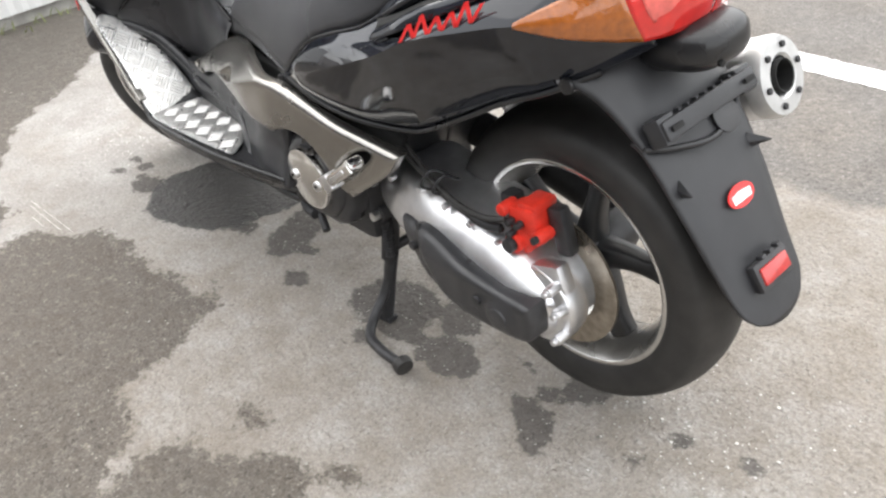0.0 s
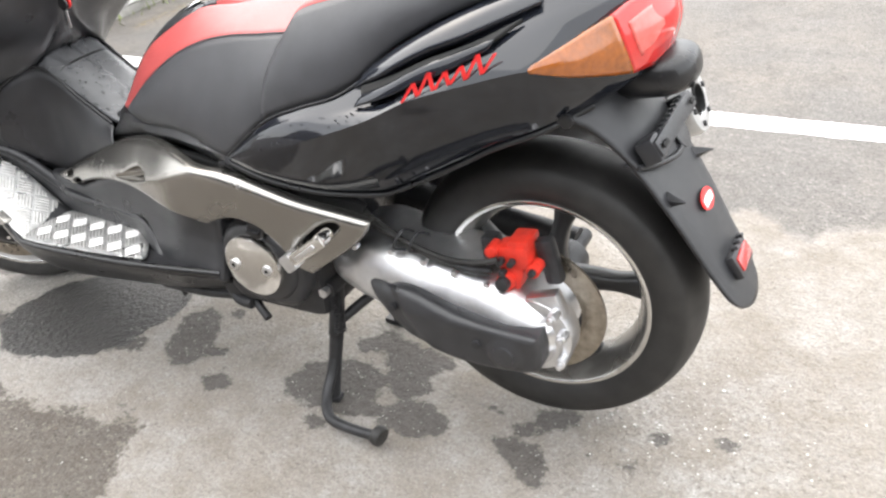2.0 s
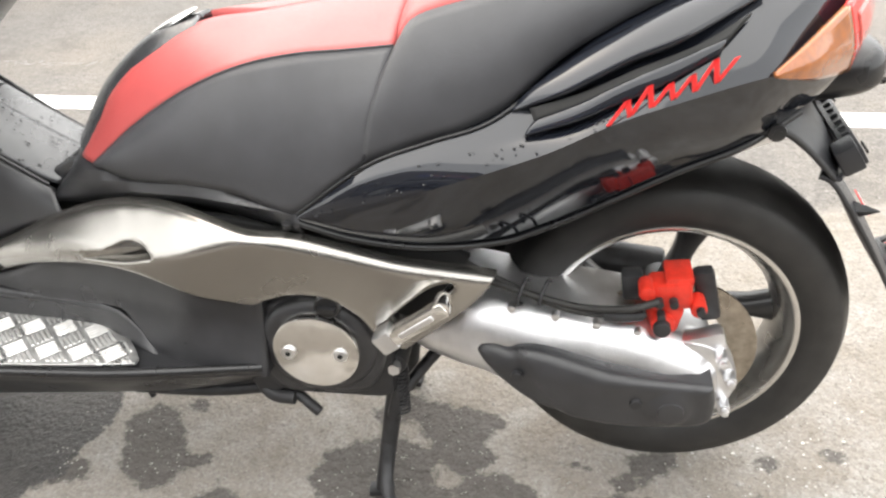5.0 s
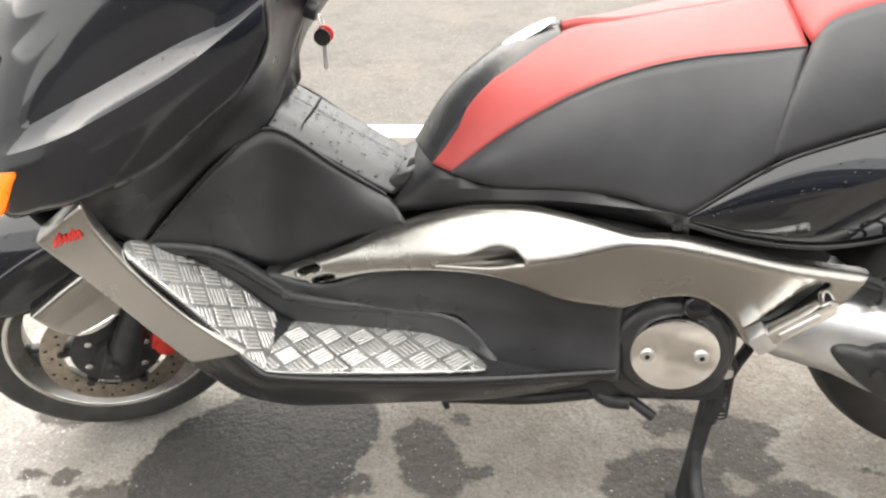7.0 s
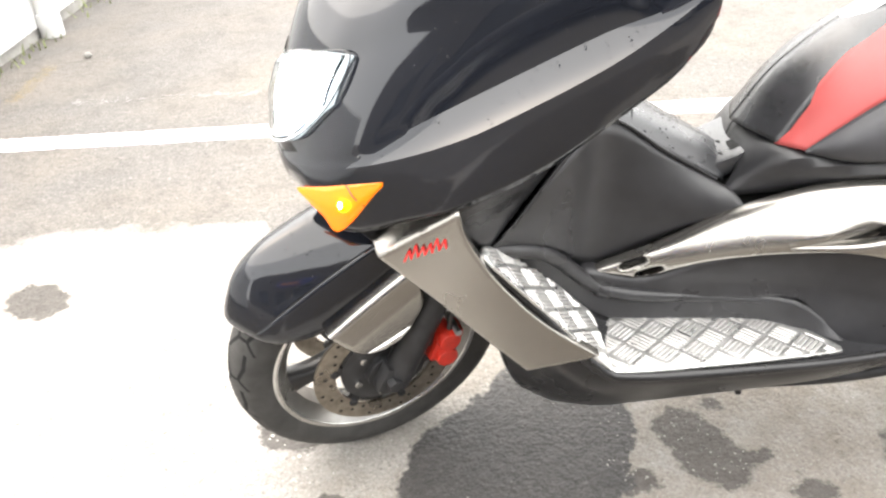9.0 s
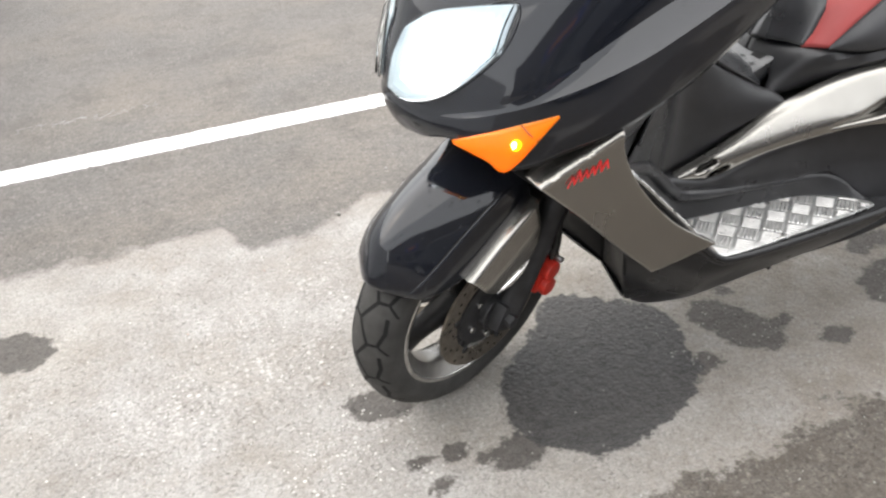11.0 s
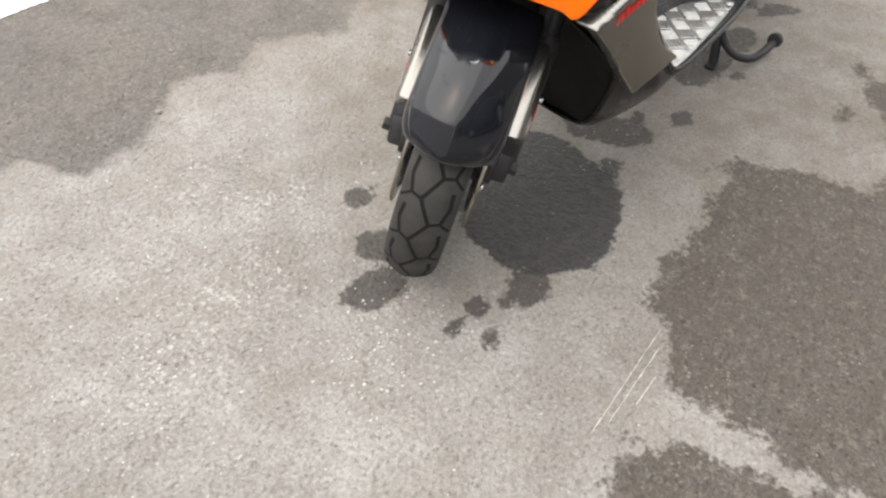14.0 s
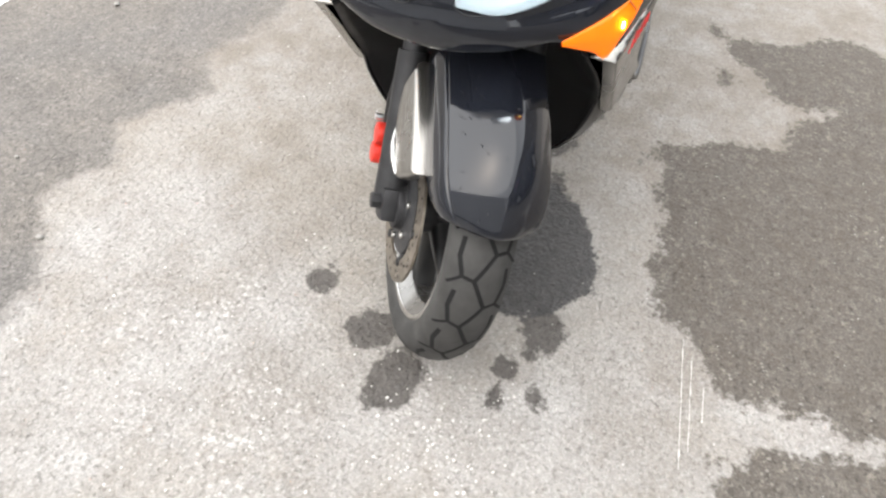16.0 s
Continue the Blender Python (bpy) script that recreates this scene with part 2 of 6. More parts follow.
def panel(name, outline, depth, mat, parent, label="", rim=0.01, thick=0.02, cell=0.012, holes=(), xf=None, sides=(1, -1), plane="xz", back=True):
    """A shell with a rounded rim: outline in the plane, depth(u, v) the surface's height over the plane."""
    loops = [np.array(outline, float)] + [np.array(h, float) for h in holes]
    lo, hi = loops[0].min(0), loops[0].max(0)
    gx, gz = np.meshgrid(np.arange(lo[0], hi[0], cell), np.arange(lo[1], hi[1], cell))
    gx[1::2] += cell / 2
    pts = [np.stack([gx.ravel(), gz.ravel()], 1)]
    for k, lp in enumerate(loops):
        tan = np.roll(lp, -1, 0) - np.roll(lp, 1, 0)
        nor = np.stack([-tan[:, 1], tan[:, 0]], 1) / (np.linalg.norm(tan, axis=1)[:, None] + 1e-9)
        area = np.sum(lp[:, 0] * np.roll(lp[:, 1], -1) - np.roll(lp[:, 0], -1) * lp[:, 1])
        s = 1 if (area > 0) == (k == 0) else -1
        for f in (0.12, 0.4, 0.95):
            pts.append(lp + nor * s * rim * f)
    q = np.vstack(pts)
    d = np.full(len(q), 1e9)
    ok = inside(q[:, 0], q[:, 1], loops[0])
    for h in loops[1:]:
        ok &= ~inside(q[:, 0], q[:, 1], h)
    for lp in loops:
        d = np.minimum(d, border(q[:, 0], q[:, 1], lp))
    first = np.arange(len(q)) < gx.size
    ok &= np.where(first, d > rim * 1.05, d > rim * 0.09)
    inner, d = q[ok], d[ok]
    flat = np.vstack(loops + [inner])
    edges, at = [], 0
    for lp in loops:
        n = len(lp)
        edges += [(at + i, at + (i + 1) % n) for i in range(n)]
        at += n
    res = delaunay_2d_cdt([Vector(p) for p in flat], edges, [], 0, 1e-6)
    v2 = np.array([tuple(p) for p in res[0]])
    tri = [tuple(f) for f in res[2]]
    mid = np.array([v2[list(f)].mean(0) for f in tri])
    keep = inside(mid[:, 0], mid[:, 1], loops[0])
    for h in loops[1:]:
        keep &= ~inside(mid[:, 0], mid[:, 1], h)
    tri = [f for f, k in zip(tri, keep) if k]
    dist = np.full(len(v2), 1e9)
    for lp in loops:
        dist = np.minimum(dist, border(v2[:, 0], v2[:, 1], lp))
    r = np.clip(1 - dist / rim, 0, 1)
    h = np.array([depth(a, b) for a, b in v2]) - rim * (1 - np.sqrt(1 - r * r))
    seen = {}
    for f in tri:
        for a, b in ((f[0], f[1]), (f[1], f[2]), (f[2], f[0])):
            seen[(a, b)] = True
    open_edges = [(a, b) for a, b in seen if (b, a) not in seen]
    extra, idx = [], {}
    for a, b in open_edges:
        for k in (a, b):
            if k not in idx:
                idx[k] = len(v2) + len(extra)
                extra.append((v2[k][0], v2[k][1], h[k] - thick))
    verts = np.vstack([np.c_[v2, h], np.array(extra)])
    faces = tri + [(b, a, idx[a], idx[b]) for a, b in open_edges]
    if plane == "xz":
        verts = verts[:, [0, 2, 1]]
    out = []
    for s in sides:
        out.append(mesh_object(name, verts * ((1, s, 1) if plane == "xz" else (1, 1, 1)), faces, mat, parent, label, xf=xf, flip=(plane == "xz") == (s > 0), angle=38))
    return out


def tube_mesh(path, radius, seg=12, n=None, closed=False):
    p = curve(path, n or max(8, 8 * (len(path) - 1)), closed)
    k = len(p)
    r = np.interp(np.linspace(0, 1, k), np.linspace(0, 1, len(radius)), radius) if isinstance(radius, (list, tuple)) else np.full(k, radius)
    tan = np.gradient(p, axis=0)
    if closed:
        tan = np.roll(p, -1, 0) - np.roll(p, 1, 0)
    tan /= np.linalg.norm(tan, axis=1)[:, None] + 1e-9
    up = np.array([0, 0, 1.0]) if abs(tan[0][2]) < 0.9 else np.array([1.0, 0, 0])
    verts = []
    for i in range(k):
        up = up - tan[i] * (up @ tan[i])
        up /= np.linalg.norm(up)
        side = np.cross(tan[i], up)
        for a in range(seg):
            w = 2 * math.pi * a / seg
            verts.append(p[i] + r[i] * (math.cos(w) * up + math.sin(w) * side))
    faces = [(i * seg + a, i * seg + (a + 1) % seg, (i + 1) % k * seg + (a + 1) % seg, (i + 1) % k * seg + a) for i in range(k if closed else k - 1) for a in range(seg)]
    if not closed:
        faces += [tuple(reversed(range(seg))), tuple(range((k - 1) * seg, k * seg))]
    return verts, faces


def tube(name, path, radius, mat, parent, label="", seg=12, xf=None, n=None, closed=False):
    v, f = tube_mesh(path, radius, seg, n, closed)
    return mesh_object(name, v, f, mat, parent, label, xf=xf, flip=True)


def lathe(name, profile, centre, mat, parent, label="", seg=64, xf=None, axis="y", smooth_n=0, closed=False, angle=40):
    """Turns (radius, height) points round an axis through the centre; heights run along the axis."""
    pr = curve(profile, smooth_n, closed) if smooth_n else np.array(profile, float)
    n = len(pr)
    v = []
    for k in range(seg):
        w = 2 * math.pi * k / seg
        for r, h in pr:
            a, b = r * math.cos(w), r * math.sin(w)
            v.append((centre[0] + a, centre[1] + h, centre[2] + b) if axis == "y" else (centre[0] + h, centre[1] + a, centre[2] + b) if axis == "x" else (centre[0] + a, centre[1] + b, centre[2] + h))
    m = n if closed else n - 1
    f = [(k * n + j, (k + 1) % seg * n + j, (k + 1) % seg * n + (j + 1) % n, k * n + (j + 1) % n) for k in range(seg) for j in range(m)]
    ob = mesh_object(name, v, f, mat, parent, label, xf=xf, angle=angle)
    bm = bmesh.new()
    bm.from_mesh(ob.data)
    bmesh.ops.remove_doubles(bm, verts=bm.verts, dist=1e-6)
    bmesh.ops.recalc_face_normals(bm, faces=bm.faces)
    bm.to_mesh(ob.data)
    bm.free()
    return ob


def block(size, at=(0, 0, 0), turn=(0, 0, 0), bm=None, edge=0.0):
    bm = bm or bmesh.new()
    m = Matrix.LocRotScale(at, Euler([radians(a) for a in turn]), None)
    r = bmesh.ops.create_cube(bm, size=1, matrix=m @ Matrix.Diagonal((*size, 1)))
    if edge:
        es = list({e for v in r["verts"] for e in v.link_edges})
        bmesh.ops.bevel(bm, geom=es, offset=edge, segments=2, profile=0.6, affect="EDGES")
    return bm


def rod(r, length, at=(0, 0, 0), turn=(0, 0, 0), bm=None, seg=16, r2=None, edge=0.0):
    bm = bm or bmesh.new()
    m = Matrix.LocRotScale(at, Euler([radians(a) for a in turn]), None)
    c = bmesh.ops.create_cone(bm, cap_ends=True, segments=seg, radius1=r, radius2=r if r2 is None else r2, depth=length, matrix=m)
    if edge:
        es = [e for e in {e for v in c["verts"] for e in v.link_edges} if any(len(f.verts) > 4 for f in e.link_faces)]
        bmesh.ops.bevel(bm, geom=es, offset=edge, segments=2, profile=0.6, affect="EDGES")
    return bm

# ---- ground: one sheet, pale worn concrete with damp stains, darker asphalt beyond ----
def ellipse(cx, cy, rx, ry, turn=0):
    c, s = math.cos(radians(turn)), math.sin(radians(turn))

    def f(x, y):
        u, v = (x - cx) * c + (y - cy) * s, -(x - cx) * s + (y - cy) * c
        return (1 - np.hypot(u / rx, v / ry)) * min(rx, ry)
    return f


def patch(*points):
    poly = ring(points, 60)

    def f(x, y):
        d = border(x, y, poly)
        return np.where(inside(x, y, poly), d, -d)
    return f


WET = [
    patch((1.50, 0.02), (1.53, 0.12), (1.53, 0.2), (1.45, 0.28), (1.4, 0.31), (1.31, 0.3), (1.21, 0.26), (1.14, 0.215), (1.095, 0.165), (1.10, 0.13), (1.075, 0.06), (1.065, -0.01), (1.075, -0.06), (1.16, -0.12), (1.28, -0.2), (1.4, -0.07)),
]
DAMP = [
    patch((1.032, 0.028), (0.986, -0.026), (0.93, -0.007), (0.894, 0.045), (0.884, 0.09), (0.827, 0.091), (0.82, 0.113), (0.869, 0.132), (0.889, 0.17), (0.927, 0.188), (0.98, 0.152), (1.009, 0.096)),
    patch((0.624, 0.138), (0.611, 0.1), (0.598, 0.068), (0.568, 0.043), (0.504, 0.02), (0.454, 0.022), (0.4, 0.049), (0.383, 0.117), (0.359, 0.15), (0.376, 0.18), (0.459, 0.194), (0.512, 0.184), (0.58, 0.185)),
    patch((0.535, -0.046), (0.488, -0.085), (0.482, -0.109), (0.412, -0.09), (0.307, -0.072), (0.278, -0.042), (0.298, 0.018), (0.282, 0.056), (0.305, 0.088), (0.342, 0.102), (0.375, 0.084), (0.403, 0.043), (0.45, -0.02), (0.509, -0.02)),
    patch((0.358, 0.173), (0.353, 0.13), (0.312, 0.091), (0.26, 0.09), (0.212, 0.118), (0.198, 0.162), (0.227, 0.185), (0.266, 0.205), (0.298, 0.195), (0.34, 0.189)),
    patch((0.1, 0.137), (0.069, 0.116), (0.027, 0.126), (-0.01, 0.128), (-0.053, 0.214), (-0.027, 0.232), (0.032, 0.201), (0.071, 0.168)),
    patch((0.044, 0.036), (0.005, 0.006), (-0.047, 0.01), (-0.044, 0.056), (-0.004, 0.08), (0.032, 0.067)),
    patch((0.82, 0.2), (0.782, 0.167), (0.739, 0.2), (0.745, 0.222), (0.784, 0.232)),
    ellipse(0.48, 0.228, 0.024, 0.022), ellipse(0.04, 0.09, 0.034, 0.018), ellipse(0.134, 0.058, 0.02, 0.009), ellipse(0.9, -0.035, 0.024, 0.019),
    ellipse(1.76, -0.01, 0.075, 0.055), ellipse(1.55, 0.23, 0.055, 0.045), ellipse(1.67, 0.18, 0.035, 0.03), ellipse(1.735, 0.18, 0.022, 0.02),
    ellipse(1.625, 0.22, 0.013, 0.012), ellipse(1.565, -0.23, 0.04, 0.032), ellipse(1.66, -0.09, 0.05, 0.05), ellipse(1.72, 0.25, 0.03, 0.014, 20),
    ellipse(-0.1, 0.115, 0.012, 0.01), ellipse(-0.18, 0.11, 0.018, 0.012), ellipse(-0.34, -0.01, 0.022, 0.015), ellipse(0.93, 0.35, 0.018, 0.012), ellipse(-0.22, 0.02, 0.015, 0.012),
    ellipse(1.1, 0.16, 0.05, 0.035), ellipse(2.53, -0.55, 0.1, 0.075, 140), ellipse(0.22, 0.05, 0.016, 0.012),
]
BROAD = [
    patch((0.82, 0.375), (0.83, 0.47), (0.75, 0.57), (0.74, 0.69), (0.62, 0.72), (0.54, 0.82), (0.4, 0.95), (0.4, 1.5), (1.2, 1.5), (1.55, 1.1), (1.6, 0.9), (1.63, 0.82), (1.57, 0.75), (1.61, 0.65), (1.58, 0.57), (1.48, 0.5), (1.42, 0.44), (1.24, 0.42), (1.04, 0.41)),
    patch((1.87, 0.59), (1.79, 0.58), (1.7, 0.64), (1.67, 0.71), (1.65, 0.84), (1.6, 0.97), (1.7, 1.3), (2.2, 1.3), (2.2, 0.75), (2.0, 0.6)), ellipse(1.74, 0.58, 0.025, 0.018),
    patch((0.54, 0.72), (0.42, 0.62), (0.31, 0.53), (0.22, 0.55), (0.2, 0.7), (0.1, 0.9), (0.3, 1.2), (0.45, 1.0)), ellipse(0.46, 0.54, 0.03, 0.02), ellipse(0.2, 0.5, 0.06, 0.02, 30),
    patch((2.0, 0.8), (2.1, 0.51), (2.36, 0.36), (2.58, 0.06), (2.79, -0.13), (3.2, -0.5), (3.6, -0.6), (3.6, 1.5), (2.3, 1.5)),
]
WORN = [ellipse(2.2, -0.2, 0.5, 0.24, -15), ellipse(1.87, 0.1, 0.14, 0.12), ellipse(-0.26, -0.05, 0.24, 0.2), ellipse(1.9, -0.4, 0.3, 0.16)]
EDGE_X = [-9, -3, -0.66, -0.43, -0.4, -0.33, -0.24, -0.09, 0.07, 0.35, 0.61, 0.89, 1.04, 1.24, 1.38, 1.57, 1.68, 1.8, 1.93, 1.99, 2.28, 2.62, 2.77, 3.1, 4, 9]
EDGE_Y = [-0.9, -0.9, -0.96, -0.89, -0.82, -0.85, -0.96, -0.86, -0.85, -0.8, -0.75, -0.84, -0.76, -0.88, -0.82, -0.89, -0.79, -0.74, -0.75, -0.9, -0.89, -0.91, -0.84, -0.7, -0.6, -0.5]


def build_ground():
    far = [7, 12, 25, 60, 150, 400]
    xs = np.r_[[-f for f in reversed(far)], np.arange(-1.6, 3.7, 0.0125), far]
    ys = np.r_[[-f for f in reversed(far)], [-4, -3.2, -2.6], np.arange(-2.1, 1.6, 0.0125), [2.2, 3.2, 4.5], far]
    X, Y = np.meshgrid(xs, ys, indexing="ij")
    x, y = X.ravel(), Y.ravel()
    z = np.zeros(len(x))
    nx, ny = len(xs), len(ys)
    i, j = np.meshgrid(np.arange(nx - 1), np.arange(ny - 1), indexing="ij")
    a = (i * ny + j).ravel()
    faces = np.stack([a, a + ny, a + ny + 1, a + 1], 1)
    me = bpy.data.meshes.new("ground")
    me.from_pydata(np.stack([x, y, z], 1).tolist(), [], faces.tolist())
    for name, shapes in (("wet", WET), ("damp", DAMP), ("broad", BROAD), ("worn", WORN)):
        d = np.max([s(x, y) for s in shapes], axis=0)
        me.attributes.new(name, "FLOAT", "POINT").data.foreach_set("value", np.clip(d, -1, 1).astype(np.float32))
    rag = np.array([0.22 * noise.noise((q * 0.8, 0, 4)) + 0.08 * noise.noise((q * 3.1, 0, 9)) for q in x])
    d = np.maximum(np.maximum(np.interp(x, EDGE_X, EDGE_Y) - y, y - 1.5 + rag), x - 3.6)
    me.attributes.new("asphalt", "FLOAT", "POINT").data.foreach_set("value", np.clip(d, -1, 1).astype(np.float32))
    me.materials.append(ground_material())
    ob = new("ground", me)
    return tagged(ob, "pale worn concrete yard with damp dark stains beside asphalt", "ground", kind="structure")


def ground_material():
    m = bpy.data.materials.new("worn_yard_surface")
    m.use_nodes = True
    nt = m.node_tree
    b = nt.nodes["Principled BSDF"]
    tc = nt.nodes.new("ShaderNodeTexCoord")

    def tex(scale, detail=5.0, rough=0.55):
        t = nt.nodes.new("ShaderNodeTexNoise")
        t.inputs["Scale"].default_value, t.inputs["Detail"].default_value, t.inputs["Roughness"].default_value = scale, detail, rough
        nt.links.new(tc.outputs["Object"], t.inputs["Vector"])
        return t.outputs[0]

    def remap(v, a, b_, c, d):
        n = nt.nodes.new("ShaderNodeMapRange")
        for k, w in zip((1, 2, 3, 4), (a, b_, c, d)):
            n.inputs[k].default_value = w
        nt.links.new(v, n.inputs[0])
        return n.outputs[0]

    def calc(op, p, q):
        n = nt.nodes.new("ShaderNodeMath")
        n.operation = op
        for k, v in enumerate((p, q)):
            if isinstance(v, (int, float)):
                n.inputs[k].default_value = v
            else:
                nt.links.new(v, n.inputs[k])
        return n.outputs[0]

    def mix(fac, p, q):
        n = nt.nodes.new("ShaderNodeMix")
        n.data_type = "RGBA"
        nt.links.new(fac, n.inputs[0])
        for k, v in ((6, p), (7, q)):
            if isinstance(v, tuple):
                n.inputs[k].default_value = (*v, 1)
            else:
                nt.links.new(v, n.inputs[k])
        return n.outputs[2]

    def attribute(name):
        n = nt.nodes.new("ShaderNodeAttribute")
        n.attribute_name = name
        return n.outputs["Fac"]

    def cells(scale):
        v = nt.nodes.new("ShaderNodeTexVoronoi")
        v.inputs["Scale"].default_value = scale
        nt.links.new(tc.outputs["Object"], v.inputs["Vector"])
        return v

    ragged = calc("ADD", remap(tex(11, 6, 0.65), 0.25, 0.75, -0.030, 0.030), remap(tex(70, 4), 0.25, 0.75, -0.007, 0.007))
    frayed = calc("ADD", calc("MULTIPLY", ragged, 0.5), remap(tex(32, 5, 0.7), 0.25, 0.75, -0.016, 0.016))
    wet = remap(calc("ADD", attribute("wet"), frayed), -0.003, 0.006, 0, 1)
    damp = remap(calc("ADD", attribute("damp"), frayed), -0.004, 0.006, 0, 1)
    broken = remap(tex(48, 5, 0.7), 0.3, 0.7, -0.02, 0.02)
    broad = remap(calc("ADD", calc("ADD", attribute("broad"), broken), calc("MULTIPLY", ragged, 1.3)), -0.006, 0.014, 0, 1)
    asphalt = remap(calc("ADD", attribute("asphalt"), calc("MULTIPLY", ragged, 1.35)), -0.018, 0.032, 0, 1)
    grain = tex(260, 4, 0.7)
    mid = tex(34, 6, 0.6)
    large = tex(2.6, 6, 0.6)
    stones = cells(120)
    sc = nt.nodes.new("ShaderNodeSeparateColor")
    nt.links.new(stones.outputs["Color"], sc.inputs[0])
    cluster = remap(tex(5.5, 4, 0.6), 0.46, 0.66, 0.0, 1.0)
    pale_stone = calc("MULTIPLY", remap(sc.outputs[0], 0.70, 0.95, 0, 1), cluster)
    close = remap(stones.outputs["Distance"], 0.30, 0.5, 1, 0)
    coarse = cells(62)
    cc = nt.nodes.new("ShaderNodeSeparateColor")
    nt.links.new(coarse.outputs["Color"], cc.inputs[0])
    fine = cells(230)
    fc = nt.nodes.new("ShaderNodeSeparateColor")
    nt.links.new(fine.outputs["Color"], fc.inputs[0])
    core = remap(coarse.outputs["Distance"], 0.25, 0.5, 1, 0)
    pits = remap(tex(85, 4, 0.65), 0.55, 0.68, 0, 1)
    # dry surface: smooth pale cement, worn to the white chips of its aggregate in places
    worn = remap(calc("ADD", tex(3.2, 5, 0.6), calc("MULTIPLY", attribute("worn"), 0.6)), 0.5, 0.68, 0, 1)
    dry = mix(remap(large, 0.3, 0.7, 0, 1), (0.285, 0.268, 0.25), (0.365, 0.352, 0.337))
    dry = mix(remap(tex(9, 6, 0.65), 0.42, 0.70, 0, 0.75), dry, (0.235, 0.215, 0.193))
    dry = mix(remap(tex(24, 6, 0.7), 0.48, 0.68, 0, 0.45), dry, (0.2, 0.182, 0.162))
    dry = mix(remap(tex(6, 6, 0.65), 0.5, 0.72, 0, 0.5), dry, (0.46, 0.455, 0.44))
    dry = mix(remap(tex(1.1, 4, 0.6), 0.5, 0.7, 0, 0.35), dry, (0.40, 0.365, 0.31))
    dry = mix(remap(tex(110, 4, 0.7), 0.5, 0.7, 0, 0.45), dry, (0.52, 0.51, 0.49))
    dry = mix(remap(tex(130, 4, 0.7), 0.5, 0.72, 0, 0.5), dry, (0.15, 0.136, 0.122))
    dry = mix(calc("MULTIPLY", calc("MULTIPLY", calc("MULTIPLY", remap(cc.outputs[0], 0.6, 0.8, 0, 1), core), worn), 0.5), dry, (0.66, 0.64, 0.62))
    dry = mix(calc("MULTIPLY", calc("MULTIPLY", calc("MULTIPLY", remap(sc.outputs[0], 0.6, 0.8, 0, 1), close), worn), 0.45), dry, (0.64, 0.63, 0.61))
    dry = mix(calc("MULTIPLY", pits, remap(worn, 0, 1, 0.28, 0.55)), dry, (0.15, 0.137, 0.122))
    dry = mix(calc("MULTIPLY", calc("MULTIPLY", remap(sc.outputs[1], 0.95, 0.98, 0, 1), close), 0.55), dry, (0.13, 0.118, 0.105))
    dry = mix(remap(tex(4.2, 6, 0.7), 0.5, 0.62, 0, 0.38), dry, (0.25, 0.222, 0.188))
    # brown dirt where the scooter stands, darkened further to paint in the shade there
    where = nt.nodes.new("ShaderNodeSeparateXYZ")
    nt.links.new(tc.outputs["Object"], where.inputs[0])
    dirt_and_shade = remap(calc("ADD", where.outputs[0], remap(large, 0.2, 0.8, -0.5, 0.5)), 1.75, 0.9, 0, 1)
    dry = mix(calc("MULTIPLY", dirt_and_shade, remap(tex(7.5, 6, 0.7), 0.35, 0.62, 0.25, 0.85)), dry, (0.19, 0.165, 0.136))
    # asphalt
    far = mix(remap(large, 0.3, 0.7, 0, 1), (0.128, 0.12, 0.112), (0.185, 0.172, 0.16))
    far = mix(calc("MULTIPLY", remap(cc.outputs[0], 0.4, 1.0, 0, 0.7), core), far, (0.27, 0.252, 0.232))
    far = mix(remap(tex(1.7, 5, 0.6), 0.42, 0.68, 0, 0.7), far, (0.215, 0.188, 0.158))
    far = mix(remap(tex(5.2, 6, 0.7), 0.48, 0.62, 0, 0.5), far, (0.088, 0.079, 0.07))
    far = mix(remap(mid, 0.4, 0.8, 0, 0.6), far, (0.08, 0.075, 0.07))
    far = mix(calc("MULTIPLY", calc("MULTIPLY", pale_stone, close), 0.4), far, (0.4, 0.375, 0.35))
    far = mix(remap(tex(100, 4, 0.75), 0.5, 0.72, 0, 0.45), far, (0.29, 0.27, 0.25))
    far = mix(remap(tex(120, 4, 0.75), 0.5, 0.7, 0, 0.55), far, (0.045, 0.041, 0.038))
    far = mix(calc("MULTIPLY", pits, 0.5), far, (0.04, 0.037, 0.034))
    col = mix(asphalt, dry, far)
    damp_c = mix(remap(mid, 0.3, 0.7, 0, 1), (0.055, 0.049, 0.044), (0.092, 0.083, 0.075))
    damp_c = mix(remap(tex(150, 3, 0.75), 0.52, 0.72, 0, 0.5), damp_c, (0.15, 0.137, 0.122))
    damp_c = mix(calc("MULTIPLY", pits, 0.5), damp_c, (0.035, 0.03, 0.026))
    col = mix(calc("MULTIPLY", damp, 0.92), col, damp_c)
    broad_c = mix(remap(mid, 0.3, 0.7, 0, 1), (0.07, 0.06, 0.05), (0.118, 0.104, 0.088))
    broad_c = mix(calc("MULTIPLY", remap(cc.outputs[0], 0.45, 1.0, 0, 0.45), core), broad_c, (0.23, 0.21, 0.184))
    broad_c = mix(calc("MULTIPLY", calc("MULTIPLY", pale_stone, close), 0.7), broad_c, (0.42, 0.39, 0.35))
    broad_c = mix(remap(tex(140, 4, 0.75), 0.5, 0.68, 0, 0.6), broad_c, (0.215, 0.193, 0.165))
    broad_c = mix(remap(tex(170, 4, 0.75), 0.48, 0.68, 0, 0.7), broad_c, (0.042, 0.037, 0.032))
    broad_c = mix(calc("MULTIPLY", pits, 0.6), broad_c, (0.03, 0.026, 0.022))
